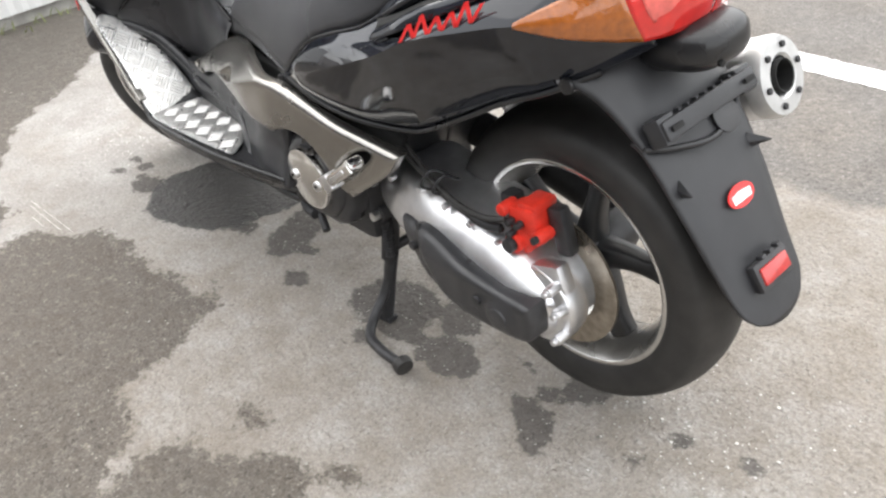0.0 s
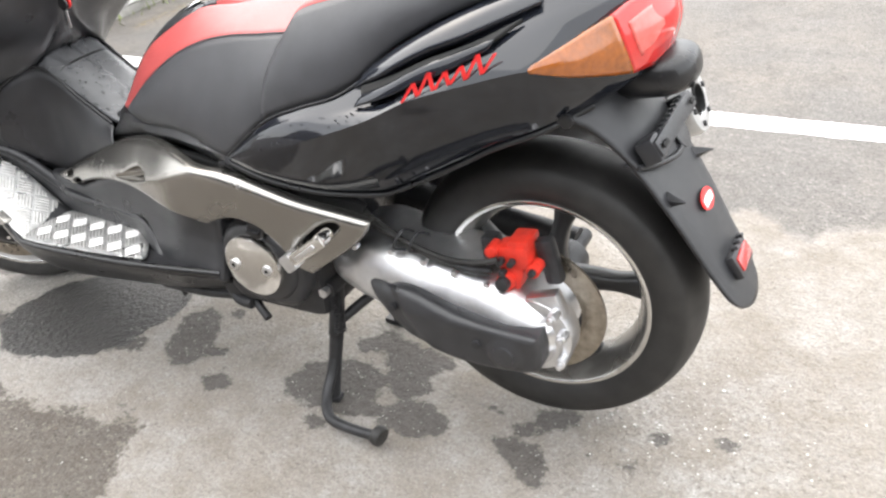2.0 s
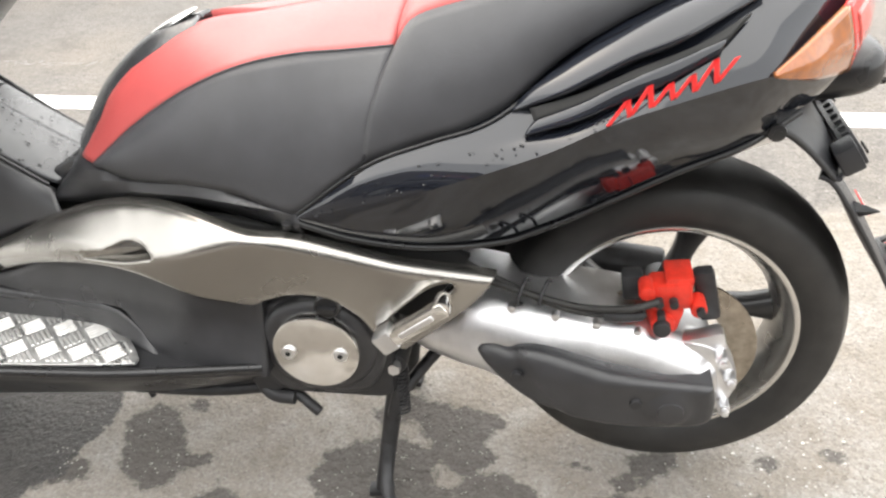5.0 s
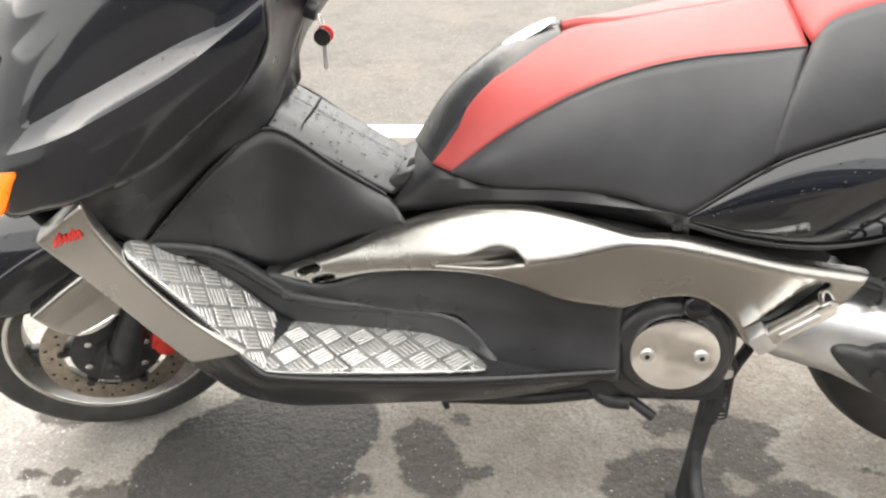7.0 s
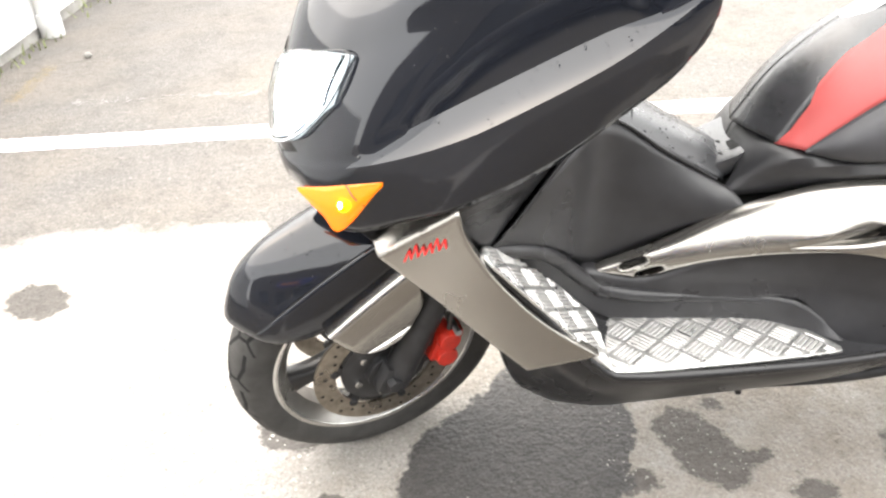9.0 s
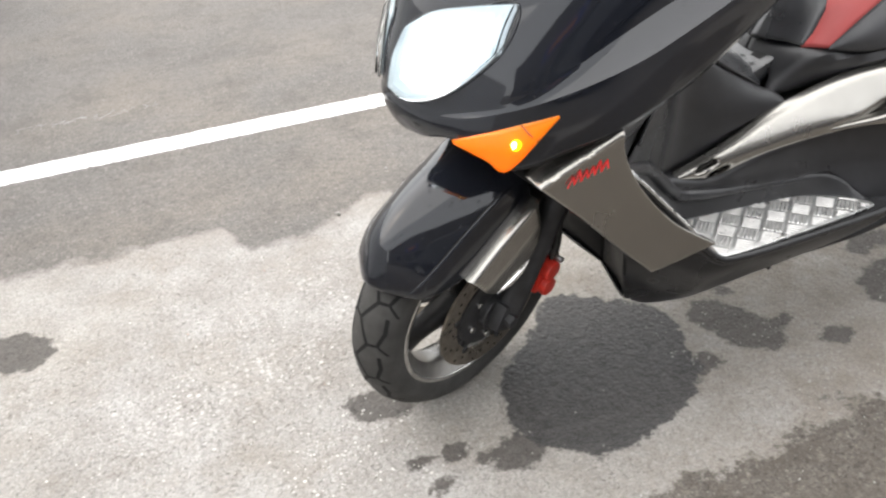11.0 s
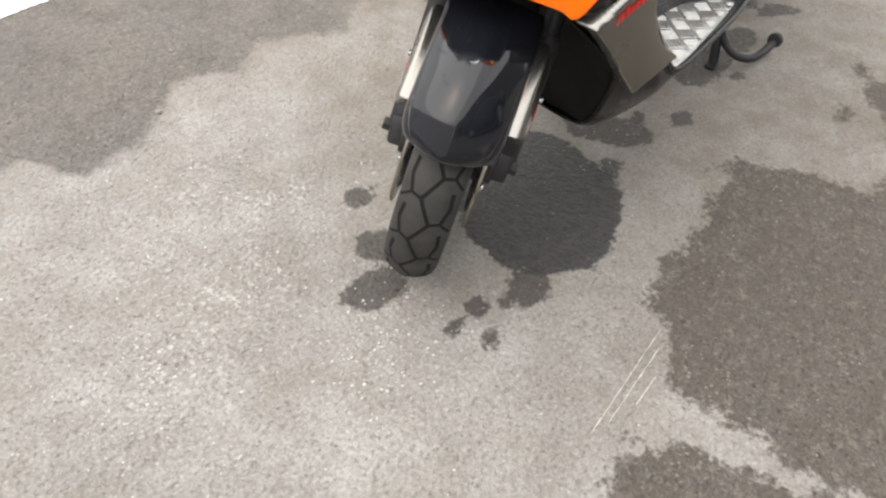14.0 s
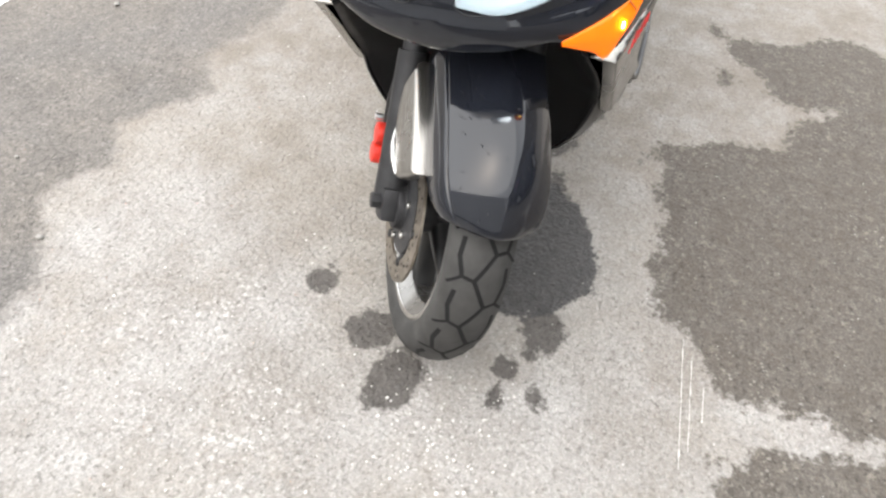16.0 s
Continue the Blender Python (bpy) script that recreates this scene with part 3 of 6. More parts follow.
    broad_c = mix(remap(tex(13, 6, 0.7), 0.42, 0.66, 0, 0.6), broad_c, (0.075, 0.062, 0.048))
    broad_c = mix(remap(tex(30, 5, 0.7), 0.56, 0.7, 0, 0.45), broad_c, (0.27, 0.24, 0.2))
    col = mix(calc("MULTIPLY", broad, 0.95), col, broad_c)
    wet_c = mix(remap(mid, 0.3, 0.7, 0, 1), (0.034, 0.033, 0.033), (0.062, 0.059, 0.057))
    wet_c = mix(remap(tex(150, 3, 0.75), 0.55, 0.72, 0, 0.6), wet_c, (0.13, 0.125, 0.12))
    col = mix(calc("MULTIPLY", wet, 0.96), col, wet_c)
    speck = remap(fc.outputs[0], 0, 1, 0.87, 1.13)
    tint = nt.nodes.new("ShaderNodeVectorMath")
    tint.operation = "SCALE"
    nt.links.new(col, tint.inputs[0])
    nt.links.new(speck, tint.inputs["Scale"])
    col = tint.outputs[0]
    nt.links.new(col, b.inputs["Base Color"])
    soaked = calc("MAXIMUM", wet, calc("MULTIPLY", damp, 0.35))
    nt.links.new(remap(soaked, 0, 1, 0.85, 0.36), b.inputs["Roughness"])
    nt.links.new(remap(soaked, 0, 1, 0.5, 0.22), b.inputs["Specular IOR Level"])
    h = calc("ADD", calc("MULTIPLY", grain, 0.35), calc("MULTIPLY", mid, 0.5))
    h = calc("ADD", h, calc("MULTIPLY", stones.outputs["Distance"], -0.5))
    h = calc("ADD", h, calc("MULTIPLY", coarse.outputs["Distance"], -0.6))
    h = calc("ADD", h, calc("MULTIPLY", pits, -0.5))
    bp = nt.nodes.new("ShaderNodeBump")
    bp.inputs["Strength"].default_value, bp.inputs["Distance"].default_value = 0.9, 0.005
    nt.links.new(h, bp.inputs["Height"])
    nt.links.new(bp.outputs[0], b.inputs["Normal"])
    return m


ground = build_ground()


# ---- painted lines ----
def line_material(name, cover):
    m = material(name, (0.74, 0.74, 0.72), 0.6, vary=0.06, scale=30, bump=0.5, bump_scale=250)
    nt = m.node_tree
    tc = nt.nodes.new("ShaderNodeTexCoord")
    n = nt.nodes.new("ShaderNodeTexNoise")
    n.inputs["Scale"].default_value, n.inputs["Detail"].default_value = 38, 8
    nt.links.new(tc.outputs["Object"], n.inputs["Vector"])
    r = nt.nodes.new("ShaderNodeMapRange")
    r.inputs[1].default_value, r.inputs[2].default_value = cover, cover + (0.05 if cover < 0.4 else 0.3)
    r.inputs[4].default_value = 1.0 if cover < 0.4 else 0.55
    nt.links.new(n.outputs[0], r.inputs[0])
    nt.links.new(r.outputs[0], nt.nodes["Principled BSDF"].inputs["Alpha"])
    return m


def painted_line(name, x0, x1, y, width, mat, label, wob=0.006):
    xs = np.linspace(x0, x1, int(abs(x1 - x0) / 0.009))
    lo = [y - width / 2 + wob * (noise.noise((x * 9, 1, 0)) + 1.1 * noise.noise((x * 55, 5, 0))) for x in xs]
    hi = [y + width / 2 + wob * (noise.noise((x * 9, 3, 0)) + 1.1 * noise.noise((x * 55, 8, 0))) for x in xs]
    k = len(xs)
    v = [(x, a - 0.016 * x, 0.002) for x, a in zip(xs, lo)] + [(x, a - 0.016 * x, 0.002) for x, a in zip(xs, hi)]
    f = [(i, i + 1, k + i + 1, k + i) for i in range(k - 1)]
    ob = mesh_object(name, v, f, mat, smooth=False)
    return tagged(ob, label, "road marking", kind="structure")


painted_line("parking_line", -7, 3.3, -1.549, 0.118, line_material("line_paint", 0.32), "white painted parking line on dark asphalt")
painted_line("worn_parking_line", 2.1, 3.0, -1.95, 0.05, line_material("worn_line_paint", 0.5), "worn faint white line on the asphalt", 0.012)


def yellow_mark():
    paint = line_material("faded_yellow_paint", 0.42)
    for n in paint.node_tree.nodes:
        if n.type == "VECT_MATH":
            n.inputs[0].default_value = (0.46, 0.34, 0.16)
    k = 20
    ys = np.linspace(-2.5, -2.06, k)
    v = [(3.245 + 0.012 * noise.noise((y * 9, 2, 0)), y, 0.002) for y in ys] + [(3.315 + 0.012 * noise.noise((y * 9, 6, 0)), y, 0.002) for y in ys]
    f = [(i, k + i, k + i + 1, i + 1) for i in range(k - 1)]
    tagged(mesh_object("yellow_mark", v, f, paint, smooth=False), "faded yellow paint mark on the asphalt", "road marking", kind="structure")


yellow_mark()


def scratches():
    pale = material("scratched_concrete", (0.52, 0.5, 0.47), 0.8, vary=0.2, scale=90)
    v, f = [], []
    for (x0, y0), (x1, y1) in (((1.782, 0.514), (1.48, 0.498)), ((1.742, 0.527), (1.523, 0.518)), ((1.671, 0.547), (1.588, 0.545))):
        pts = [(x0 + (x1 - x0) * k / 40, y0 + (y1 - y0) * k / 40 + 0.0012 * noise.noise((k * 0.6, y0 * 90, 2)), 0.0013 * (0.4 + abs(noise.noise((k * 0.9, x0 * 50, 7))) * 1.6)) for k in range(41)]
        i = len(v)
        for x, y, w in pts:
            v += [(x, y - w, 0.002), (x, y + w, 0.002)]
        f += [(i + 2 * k, i + 2 * k + 2, i + 2 * k + 3, i + 2 * k + 1) for k in range(40)]
    tagged(mesh_object("scratch_mark", v, f, pale, smooth=False), "thin pale parallel scratches in the concrete", "scratch", kind="structure")


scratches()


# ---- white clad wall across the end of the yard ----
def cladding_wall():
    ys = np.arange(-9, 1.3, 0.0125)
    prof = [0.02 if (k % 5) in (0, 1, 2) else 0.0 for k in range(len(ys))]
    v = []
    for yy, p in zip(ys, prof):
        v += [(3.62 - p, yy, 0.06), (3.62 - p, yy, 1.15)]
    f = [(2 * k, 2 * k + 1, 2 * k + 3, 2 * k + 2) for k in range(len(ys) - 1)]
    ob = mesh_object("wall_end", v, f, WALL, smooth=False, solid=0.08, offset=1)
    tagged(ob, "white painted ribbed metal cladding wall", "wall", kind="structure")
    n = 120
    kerb = [[(3.56 - 0.01 * math.sin(t * 0.9) + 0.008 * noise.noise((t, 0, 3)), -9 + 10.3 * t / n, zz) for t in range(n)] for zz in (0.0, 0.045)]
    top = [[(3.56, -9 + 10.3 * t / n, 0.052) for t in range(n)], [(3.66, -9 + 10.3 * t / n, 0.056) for t in range(n)]]
    v = sum(kerb, []) + sum(top, [])
    f = [(a * n + i, a * n + i + 1, (a + 1) * n + i + 1, (a + 1) * n + i) for a in range(3) for i in range(n - 1)]
    tagged(mesh_object("wall_footing", v, f, CONCRETE, smooth=False, solid=0.02), "mossy concrete footing under the white wall", "footing", kind="structure")


cladding_wall()


def drain_pipe():
    root = new("drain_pipe")
    root.location = (3.48, -3.0, 0)
    part("pipe", rod(0.05, 1.1, (0, 0, 0.55), seg=24), WALL, root)
    part("shoe", rod(0.06, 0.12, (0, 0, 0.06), seg=24, edge=0.006), WALL, root)
    part("clip", block((0.12, 0.02, 0.04), (0.05, 0, 0.5), edge=0.004), ALLOY, root)
    part("clip", block((0.12, 0.02, 0.04), (0.05, 0, 0.95), edge=0.004), ALLOY, root)
    tagged(root, "white round drain pipe standing against the clad wall", "drain pipe")


drain_pipe()


def grass_tufts():
    rng = random.Random(4)
    v, f = [], []
    for k in range(420):
        yy = rng.uniform(-5.5, 1.5)
        if noise.noise((yy * 1.7, 0, 9)) < -0.1 and rng.random() < 0.85:
            continue
        xx = 3.52 - abs(rng.gauss(0, 0.05))
        h, w, a = rng.uniform(0.015, 0.06), rng.uniform(0.003, 0.006), rng.uniform(0, 6.28)
        lean = rng.uniform(0.01, 0.06)
        dx, dy = math.cos(a), math.sin(a)
        i = len(v)
        v += [(xx - dy * w, yy + dx * w, 0), (xx + dy * w, yy - dx * w, 0), (xx + dx * lean * 0.4 + dy * w * 0.7, yy + dy * lean * 0.4 - dx * w * 0.7, h * 0.6), (xx + dx * lean * 0.4 - dy * w * 0.7, yy + dy * lean * 0.4 + dx * w * 0.7, h * 0.6), (xx + dx * lean, yy + dy * lean, h)]
        f += [(i, i + 1, i + 2, i + 3), (i + 3, i + 2, i + 4)]
    tagged(mesh_object("grass", v, f, GRASS, smooth=False), "weedy green grass along the wall footing", "grass", kind="stuff")


grass_tufts()


def loose_stones():
    rng = random.Random(11)
    spots = [(1.66, -0.82, 0.008), (0.75, -1.21, 0.009), (3.15, -2.6, 0.02), (1.45, -1.03, 0.005), (1.1, 0.35, 0.004)]
    for x, y, r in spots:
        bm = bmesh.new()
        bmesh.ops.create_icosphere(bm, subdivisions=2, radius=r)
        for q in bm.verts:
            q.co *= 1 + 0.35 * noise.noise(q.co * (1.2 / r) + Vector((x * 9, y * 7, 0)))
            q.co.z = q.co.z * 0.7 + r * 0.55
        ob = part("stone", bm, CONCRETE, None)
        ob.location = (x, y, 0)
        tagged(ob, "small loose grey stone lying on the yard", "stone", group="loose stones")
    v, f = [], []
    for k in range(700):
        x, y = rng.uniform(-1.1, 3.0), rng.uniform(-1.4, 0.9)
        r = rng.uniform(0.0012, 0.003)
        i = len(v)
        a = rng.uniform(0, 6.28)
        for q in range(5):
            w = a + q * 1.2566
            v.append((x + math.cos(w) * r * rng.uniform(0.7, 1.2), y + math.sin(w) * r * rng.uniform(0.7, 1.2), 0.0))
        v.append((x, y, r * 0.8))
        f += [(i + q, i + (q + 1) % 5, i + 5) for q in range(5)]
    for k in range(1500):
        x, y = rng.uniform(-0.5, 1.15), rng.gauss(0.08, 0.2)
        r = rng.uniform(0.0012, 0.0034) * rng.uniform(0.6, 1.0)
        i, a = len(v), rng.uniform(0, 6.28)
        for q in range(5):
            w = a + q * 1.2566
            v.append((x + math.cos(w) * r * rng.uniform(0.7, 1.2), y + math.sin(w) * r * rng.uniform(0.7, 1.2), 0.0))
        v.append((x, y, r * 0.8))
        f += [(i + q, i + (q + 1) % 5, i + 5) for q in range(5)]
    tagged(mesh_object("grit", v, f, CONCRETE, smooth=False), "loose pale grit scattered over the yard", "grit", kind="stuff")

    v, f = [], []
    spots = [(2.2, -0.2, 0.26, 0.1), (1.87, 0.1, 0.08, 0.07), (-0.26, -0.02, 0.13, 0.1), (1.9, -0.4, 0.16, 0.1), (0.9, -0.3, 0.5, 0.2), (2.1, 0.2, 0.3, 0.15)]
    for k in range(800):
        cx, cy, sx, sy = spots[min(int(rng.random() ** 1.6 * 6), 5)]
        x, y, r = rng.gauss(cx, sx), rng.gauss(cy, sy), rng.uniform(0.0014, 0.005) * rng.uniform(0.6, 1.0)
        a, i, h = rng.uniform(0, 6.28), len(v), r * rng.uniform(0.15, 0.35)
        for lift, grow in ((-0.001, 1.0), (h, 0.75)):
            for q in range(6):
                w = a + q * 1.0472
                v.append((x + math.cos(w) * r * grow * rng.uniform(0.75, 1.2), y + math.sin(w) * r * grow * 0.8 * rng.uniform(0.75, 1.2), lift))
        f += [(i + q, i + (q + 1) % 6, i + 6 + (q + 1) % 6, i + 6 + q) for q in range(6)] + [tuple(range(i + 6, i + 12))]
    tagged(mesh_object("gravel", v, f, CHIP, smooth=False), "pale stone chips standing proud of the worn concrete", "gravel", kind="stuff")


loose_stones()

# ---- the scooter: one thing on its centre stand, heading along +x ----
scooter = new("scooter")
tagged(scooter, "black and silver maxi scooter on its centre stand, red seat", "scooter")
REAR = (0.0, 0.0, 0.329)
FRONT = (1.572, 0.0, 0.263)
RAKE = radians(27)
STEER_AXIS = Vector((-math.sin(RAKE), 0, math.cos(RAKE)))
STEER = Matrix.Translation((1.665, 0, 0)) @ Matrix.Rotation(radians(27), 4, STEER_AXIS) @ Matrix.Translation((-1.665, 0, 0))


# -- wheels --
def bolt(x, y, z, r, parent, mat=ALLOY, h=0.008, xf=None, turn=(90, 0, 0)):
    bm = rod(r, h, (x, y, z), turn, seg=18, edge=r * 0.2)
    rod(r * 0.5, h * 0.6, (x, y, z) if xf is not None else (x, y + h * 0.25, z), turn, bm=bm, seg=6)
    return part("bolt", bm, mat, parent, xf=xf)


def tyre_radius(h, R, W):
    """Radius of the round tread at the distance h from its middle."""
    return R - (R - 0.9 * R) * (abs(h) / (W / 2)) ** 2.2


def wheel(name, centre, R, W, xf, label, spoke_turn=0):
    cx, cy, cz = centre
    hub = part(name, rod(0.042, 0.17, centre, (90, 0, 0), seg=32, edge=0.006), DARK_METAL, scooter, label, xf=xf)
    w, grow = W / 2, 1.0 if R > 0.27 else 0.965
    prof = [(0.196, w * 0.72), (0.21, w * 0.93), (0.235, w * 1.0)]
    prof += [(tyre_radius(h * w, R, W), h * w) for h in (0.93, 0.8, 0.62, 0.42, 0.2, 0, -0.2, -0.42, -0.62, -0.8, -0.93)]
    prof += [(0.235, -w), (0.21, -w * 0.93), (0.196, -w * 0.72), (0.188, 0)]
    prof = [(r * (grow if r < 0.24 else 1), h) for r, h in prof]
    lathe("tyre", prof, centre, RUBBER if grow == 1 else TREAD, hub, "black rubber tyre", seg=96, xf=xf, closed=True, angle=60)
    b = w * 0.8
    rim = [(0.2065, b), (0.2065, b - 0.006), (0.196, b - 0.010), (0.187, b - 0.022), (0.182, 0), (0.187, -b + 0.022), (0.196, -b + 0.010), (0.2065, -b + 0.006), (0.2065, -b), (0.198, -b - 0.001), (0.186, -b + 0.012), (0.172, -0.02), (0.170, 0), (0.172, 0.02), (0.186, b - 0.012), (0.198, b + 0.001)]
    rim = [(r * grow, h) for r, h in rim]
    lathe("rim", rim, centre, RIM, hub, "silver cast wheel rim with polished lip", seg=96, xf=xf, closed=True, angle=30)
    for side in (1, -1):
        lathe("rim_lip", [(0.2005 * grow + 0.0065 * math.cos(q), side * (b + 0.001) + 0.003 * math.sin(q)) for q in np.linspace(0, 2 * math.pi, 11)[:-1]], centre, LIP, hub, "polished wheel rim lip", seg=96, xf=xf, closed=True, angle=60)
    for k in range(5):
        a = radians(spoke_turn + 72 * k)
        secs = []
        for r, half, dep, sw in ((0.03, 0.026, 0.03, 0), (0.08, 0.019, 0.024, 3), (0.13, 0.0165, 0.02, 7), (0.176 * grow, 0.027, 0.02, 9)):
            w_ = a + radians(sw)
            c, s = math.cos(w_), math.sin(w_)
            loop = []
            for q in range(12):
                t = 2 * math.pi * q / 12
                u = half * math.copysign(abs(math.cos(t)) ** 0.6, math.cos(t))
                v = dep * math.copysign(abs(math.sin(t)) ** 0.6, math.sin(t))
                loop.append((cx + r * c - u * s, cy + v, cz + r * s + u * c))
            secs.append(loop)
        sec = np.array(secs)
        g = np.stack([curve(sec[:, q], 9) for q in range(12)], 1).reshape(-1, 3)
        f = [(i * 12 + q, i * 12 + (q + 1) % 12, (i + 1) * 12 + (q + 1) % 12, (i + 1) * 12 + q) for i in range(8) for q in range(12)]
        mesh_object("spoke", g, f, SPOKE, hub, xf=xf)
    return hub


rear_wheel = wheel("rear_wheel", REAR, 0.287, 0.158, None, "silver cast rear wheel", 20)
front_wheel = wheel("front_wheel", FRONT, 0.263, 0.107, STEER, "silver cast front wheel turned to the side", 50)


def tread_grooves():
    v, f = [], []

    def ribbon(points, width):
        pts = []
        for (a0, h0), (a1, h1) in zip(points, points[1:]):
            for t in np.linspace(0, 1, 5)[:-1]:
                pts.append((a0 + (a1 - a0) * t, h0 + (h1 - h0) * t))
        pts.append(points[-1])
        for k, (a, h) in enumerate(pts):
            a2, h2 = pts[min(k + 1, len(pts) - 1)]
            a1, h1 = pts[max(k - 1, 0)]
            ta, th = (a2 - a1) * 0.27, h2 - h1
            L = math.hypot(ta, th) + 1e-9
            na, nh = -th / L, ta / L
            for s in (-1, 1):
                hh = h + nh * s * width / 2
                aa = a + na * s * width / 2 / 0.27
                r = tyre_radius(hh, 0.263, 0.107) + 0.0007
                v.append((FRONT[0] + r * math.cos(aa), hh, FRONT[2] + r * math.sin(aa)))
            if k:
                i = len(v) - 4
                f.append((i, i + 1, i + 3, i + 2))
    step = radians(10)
    for k in range(36):
        a = k * step
        s = 1 if k % 2 else -1
        ribbon([(a, 0.013 * s), (a + step, -0.013 * s)], 0.007)
        ribbon([(a, 0.013 * s), (a + step * 0.1, 0.032 * s), (a + step * 0.8, 0.040 * s), (a + step * 1.5, 0.037 * s)], 0.0065)
        ribbon([(a + step * 0.1, 0.032 * s), (a - step * 0.3, 0.05 * s)], 0.005)
    mesh_object("tread_pattern", v, f, GROOVE, front_wheel, "zigzag tread grooves", xf=STEER)


tread_grooves()


def brake_disc(centre, r0, r1, y, xf, parent, holes):
    lathe("brake_disc", [(r0, y - 0.0025), (r1, y - 0.0025), (r1, y + 0.0025), (r0, y + 0.0025)], (centre[0], 0, centre[2]), DISC, parent, "worn steel brake disc", seg=72, xf=xf, closed=True, angle=30)
    if holes:
        v, f = [], []
        for k in range(36):
            a = 2 * math.pi * k / 36
            r = r0 + (r1 - r0) * (0.25, 0.5, 0.75)[k % 3]
            i = len(v)
            for s in (1,):
                for q in range(8):
                    w = 2 * math.pi * q / 8
                    v.append((centre[0] + r * math.cos(a) + 0.0034 * math.cos(w), y + 0.0031 * (1 if y > 0 else -1), centre[2] + r * math.sin(a) + 0.0034 * math.sin(w)))
                f.append(tuple(range(i, i + 8)))
        # flat near-black discs painted in for the shade of drilled holes
        tagged(mesh_object("drilling", v, f, HOLE, parent, smooth=False, xf=xf), kind="stuff")


brake_disc(REAR, 0.088, 0.133, 0.098, None, rear_wheel, False)
for s in (1, -1):
    brake_disc(FRONT, 0.094, 0.134, 0.074 * s, STEER, front_wheel, True)
    lathe("disc_spider", [(0.03, 0.062 * s), (0.07, 0.064 * s), (0.083, 0.068 * s), (0.083, 0.075 * s), (0.068, 0.079 * s), (0.03, 0.081 * s)], (FRONT[0], 0, FRONT[2]), DARK_METAL, front_wheel, "dark disc carrier", seg=48, xf=STEER, closed=True)
    for k in range(6):
        a = radians(60 * k + 45)
        bolt(FRONT[0] + 0.058 * math.cos(a), 0.082 * s, FRONT[2] + 0.058 * math.sin(a), 0.007, front_wheel, LIP, 0.008, STEER)
    for k in range(6):
        a = radians(60 * k + 15)
        part("disc_carrier", block((0.075, 0.010, 0.022), (FRONT[0] + 0.062 * math.cos(a), 0.069 * s, FRONT[2] + 0.062 * math.sin(a)), (0, -math.degrees(a), 0), edge=0.003), DARK_METAL, front_wheel, xf=STEER)
        part("disc_button", rod(0.008, 0.012, (FRONT[0] + 0.097 * math.cos(a), 0.074 * s, FRONT[2] + 0.097 * math.sin(a)), (90, 0, 0), edge=0.002), DARK_METAL, front_wheel, xf=STEER)
    part("hub_flange", rod(0.04, 0.02, (FRONT[0], 0.085 * s, FRONT[2]), (90, 0, 0), seg=24, edge=0.004), DARK_METAL, front_wheel, xf=STEER)


# -- rear brake, swing arm and transmission case --
def case_depth(x, z):
    return float(np.interp(x, [-0.08, 0.0, 0.2, 0.32, 0.44], [0.195, 0.203, 0.2, 0.188, 0.15])) - 0.25 * max(0, z - 0.36)


case_outline = ring([(0.43, 0.385), (0.40, 0.42), (0.351, 0.44), (0.305, 0.453), (0.207, 0.441), (0.127, 0.434), (0.055, 0.422), (-0.01, 0.396), (-0.055, 0.362), (-0.07, 0.325), (-0.062, 0.28), (-0.03, 0.256), (0.033, 0.247), (0.113, 0.256), (0.212, 0.280), (0.294, 0.317), (0.395, 0.338)], 150)
transmission, = panel("transmission_case", case_outline, case_depth, ALLOY, scooter, "silver cast aluminium transmission case", rim=0.045, thick=0.10, sides=(1,))
cover_outline = ring([(0.297, 0.378), (0.289, 0.388), (0.268, 0.390), (0.248, 0.387), (0.232, 0.394), (0.204, 0.397), (0.174, 0.392), (0.099, 0.374), (0.02, 0.362), (-0.05, 0.356), (-0.057, 0.318), (-0.043, 0.282), (0.041, 0.274), (0.141, 0.284), (0.214, 0.305), (0.257, 0.333), (0.287, 0.362)], 160, (9,))


def cover_depth(x, z):
    d = math.hypot(x - 0.009, z - 0.315)
    boss = 0.006 * (1 if d < 0.024 else max(0, 1 - (d - 0.024) / 0.008))
    # a shallow step runs down from the dip in the upper edge
    boss -= 0.006 * min(1, max(0, (x - 0.178 - 0.75 * (z - 0.33)) / 0.02))
    return 0.233 + boss - 0.35 * max(0, z - 0.36) - 0.05 * abs(x - 0.1) - 0.2 * max(0, x - 0.2)


transmission_cover, = panel("transmission_cover", cover_outline, cover_depth, PLASTIC, scooter, "matt black plastic cover on the transmission case", rim=0.012, thick=0.04, cell=0.008, sides=(1,))


bolt(0.234, 0.219, 0.356, 0.009, transmission_cover, DARK_METAL)
bolt(0.059, 0.232, 0.327, 0.009, transmission_cover, DARK_METAL)
part("cover_boss", rod(0.02, 0.012, (0.009, 0.232, 0.315), (90, 0, 0), seg=28, edge=0.004), PLASTIC, transmission_cover)
for bx, bz, by in ((0.32, 0.447, 0.16), (0.245, 0.448, 0.155), (0.18, 0.437, 0.155), (0.12, 0.425, 0.155), (0.4, 0.4, 0.15), (0.06, 0.41, 0.15)):
    bolt(bx, by + 0.018, bz + 0.002, 0.006, transmission, h=0.014)
for bx, bz in ((-0.064, 0.378), (-0.08, 0.34), (-0.078, 0.285)):
    part("case_lug", rod(0.0095, 0.05, (bx, 0.165, bz), (90, 0, 0), seg=14, edge=0.003), ALLOY, transmission)
    bolt(bx, 0.192, bz, 0.006, transmission, h=0.012)
part("hub_casting", rod(0.075, 0.05, (-0.02, 0.145, 0.32), (90, 0, 0), seg=32, edge=0.012), ALLOY, transmission)
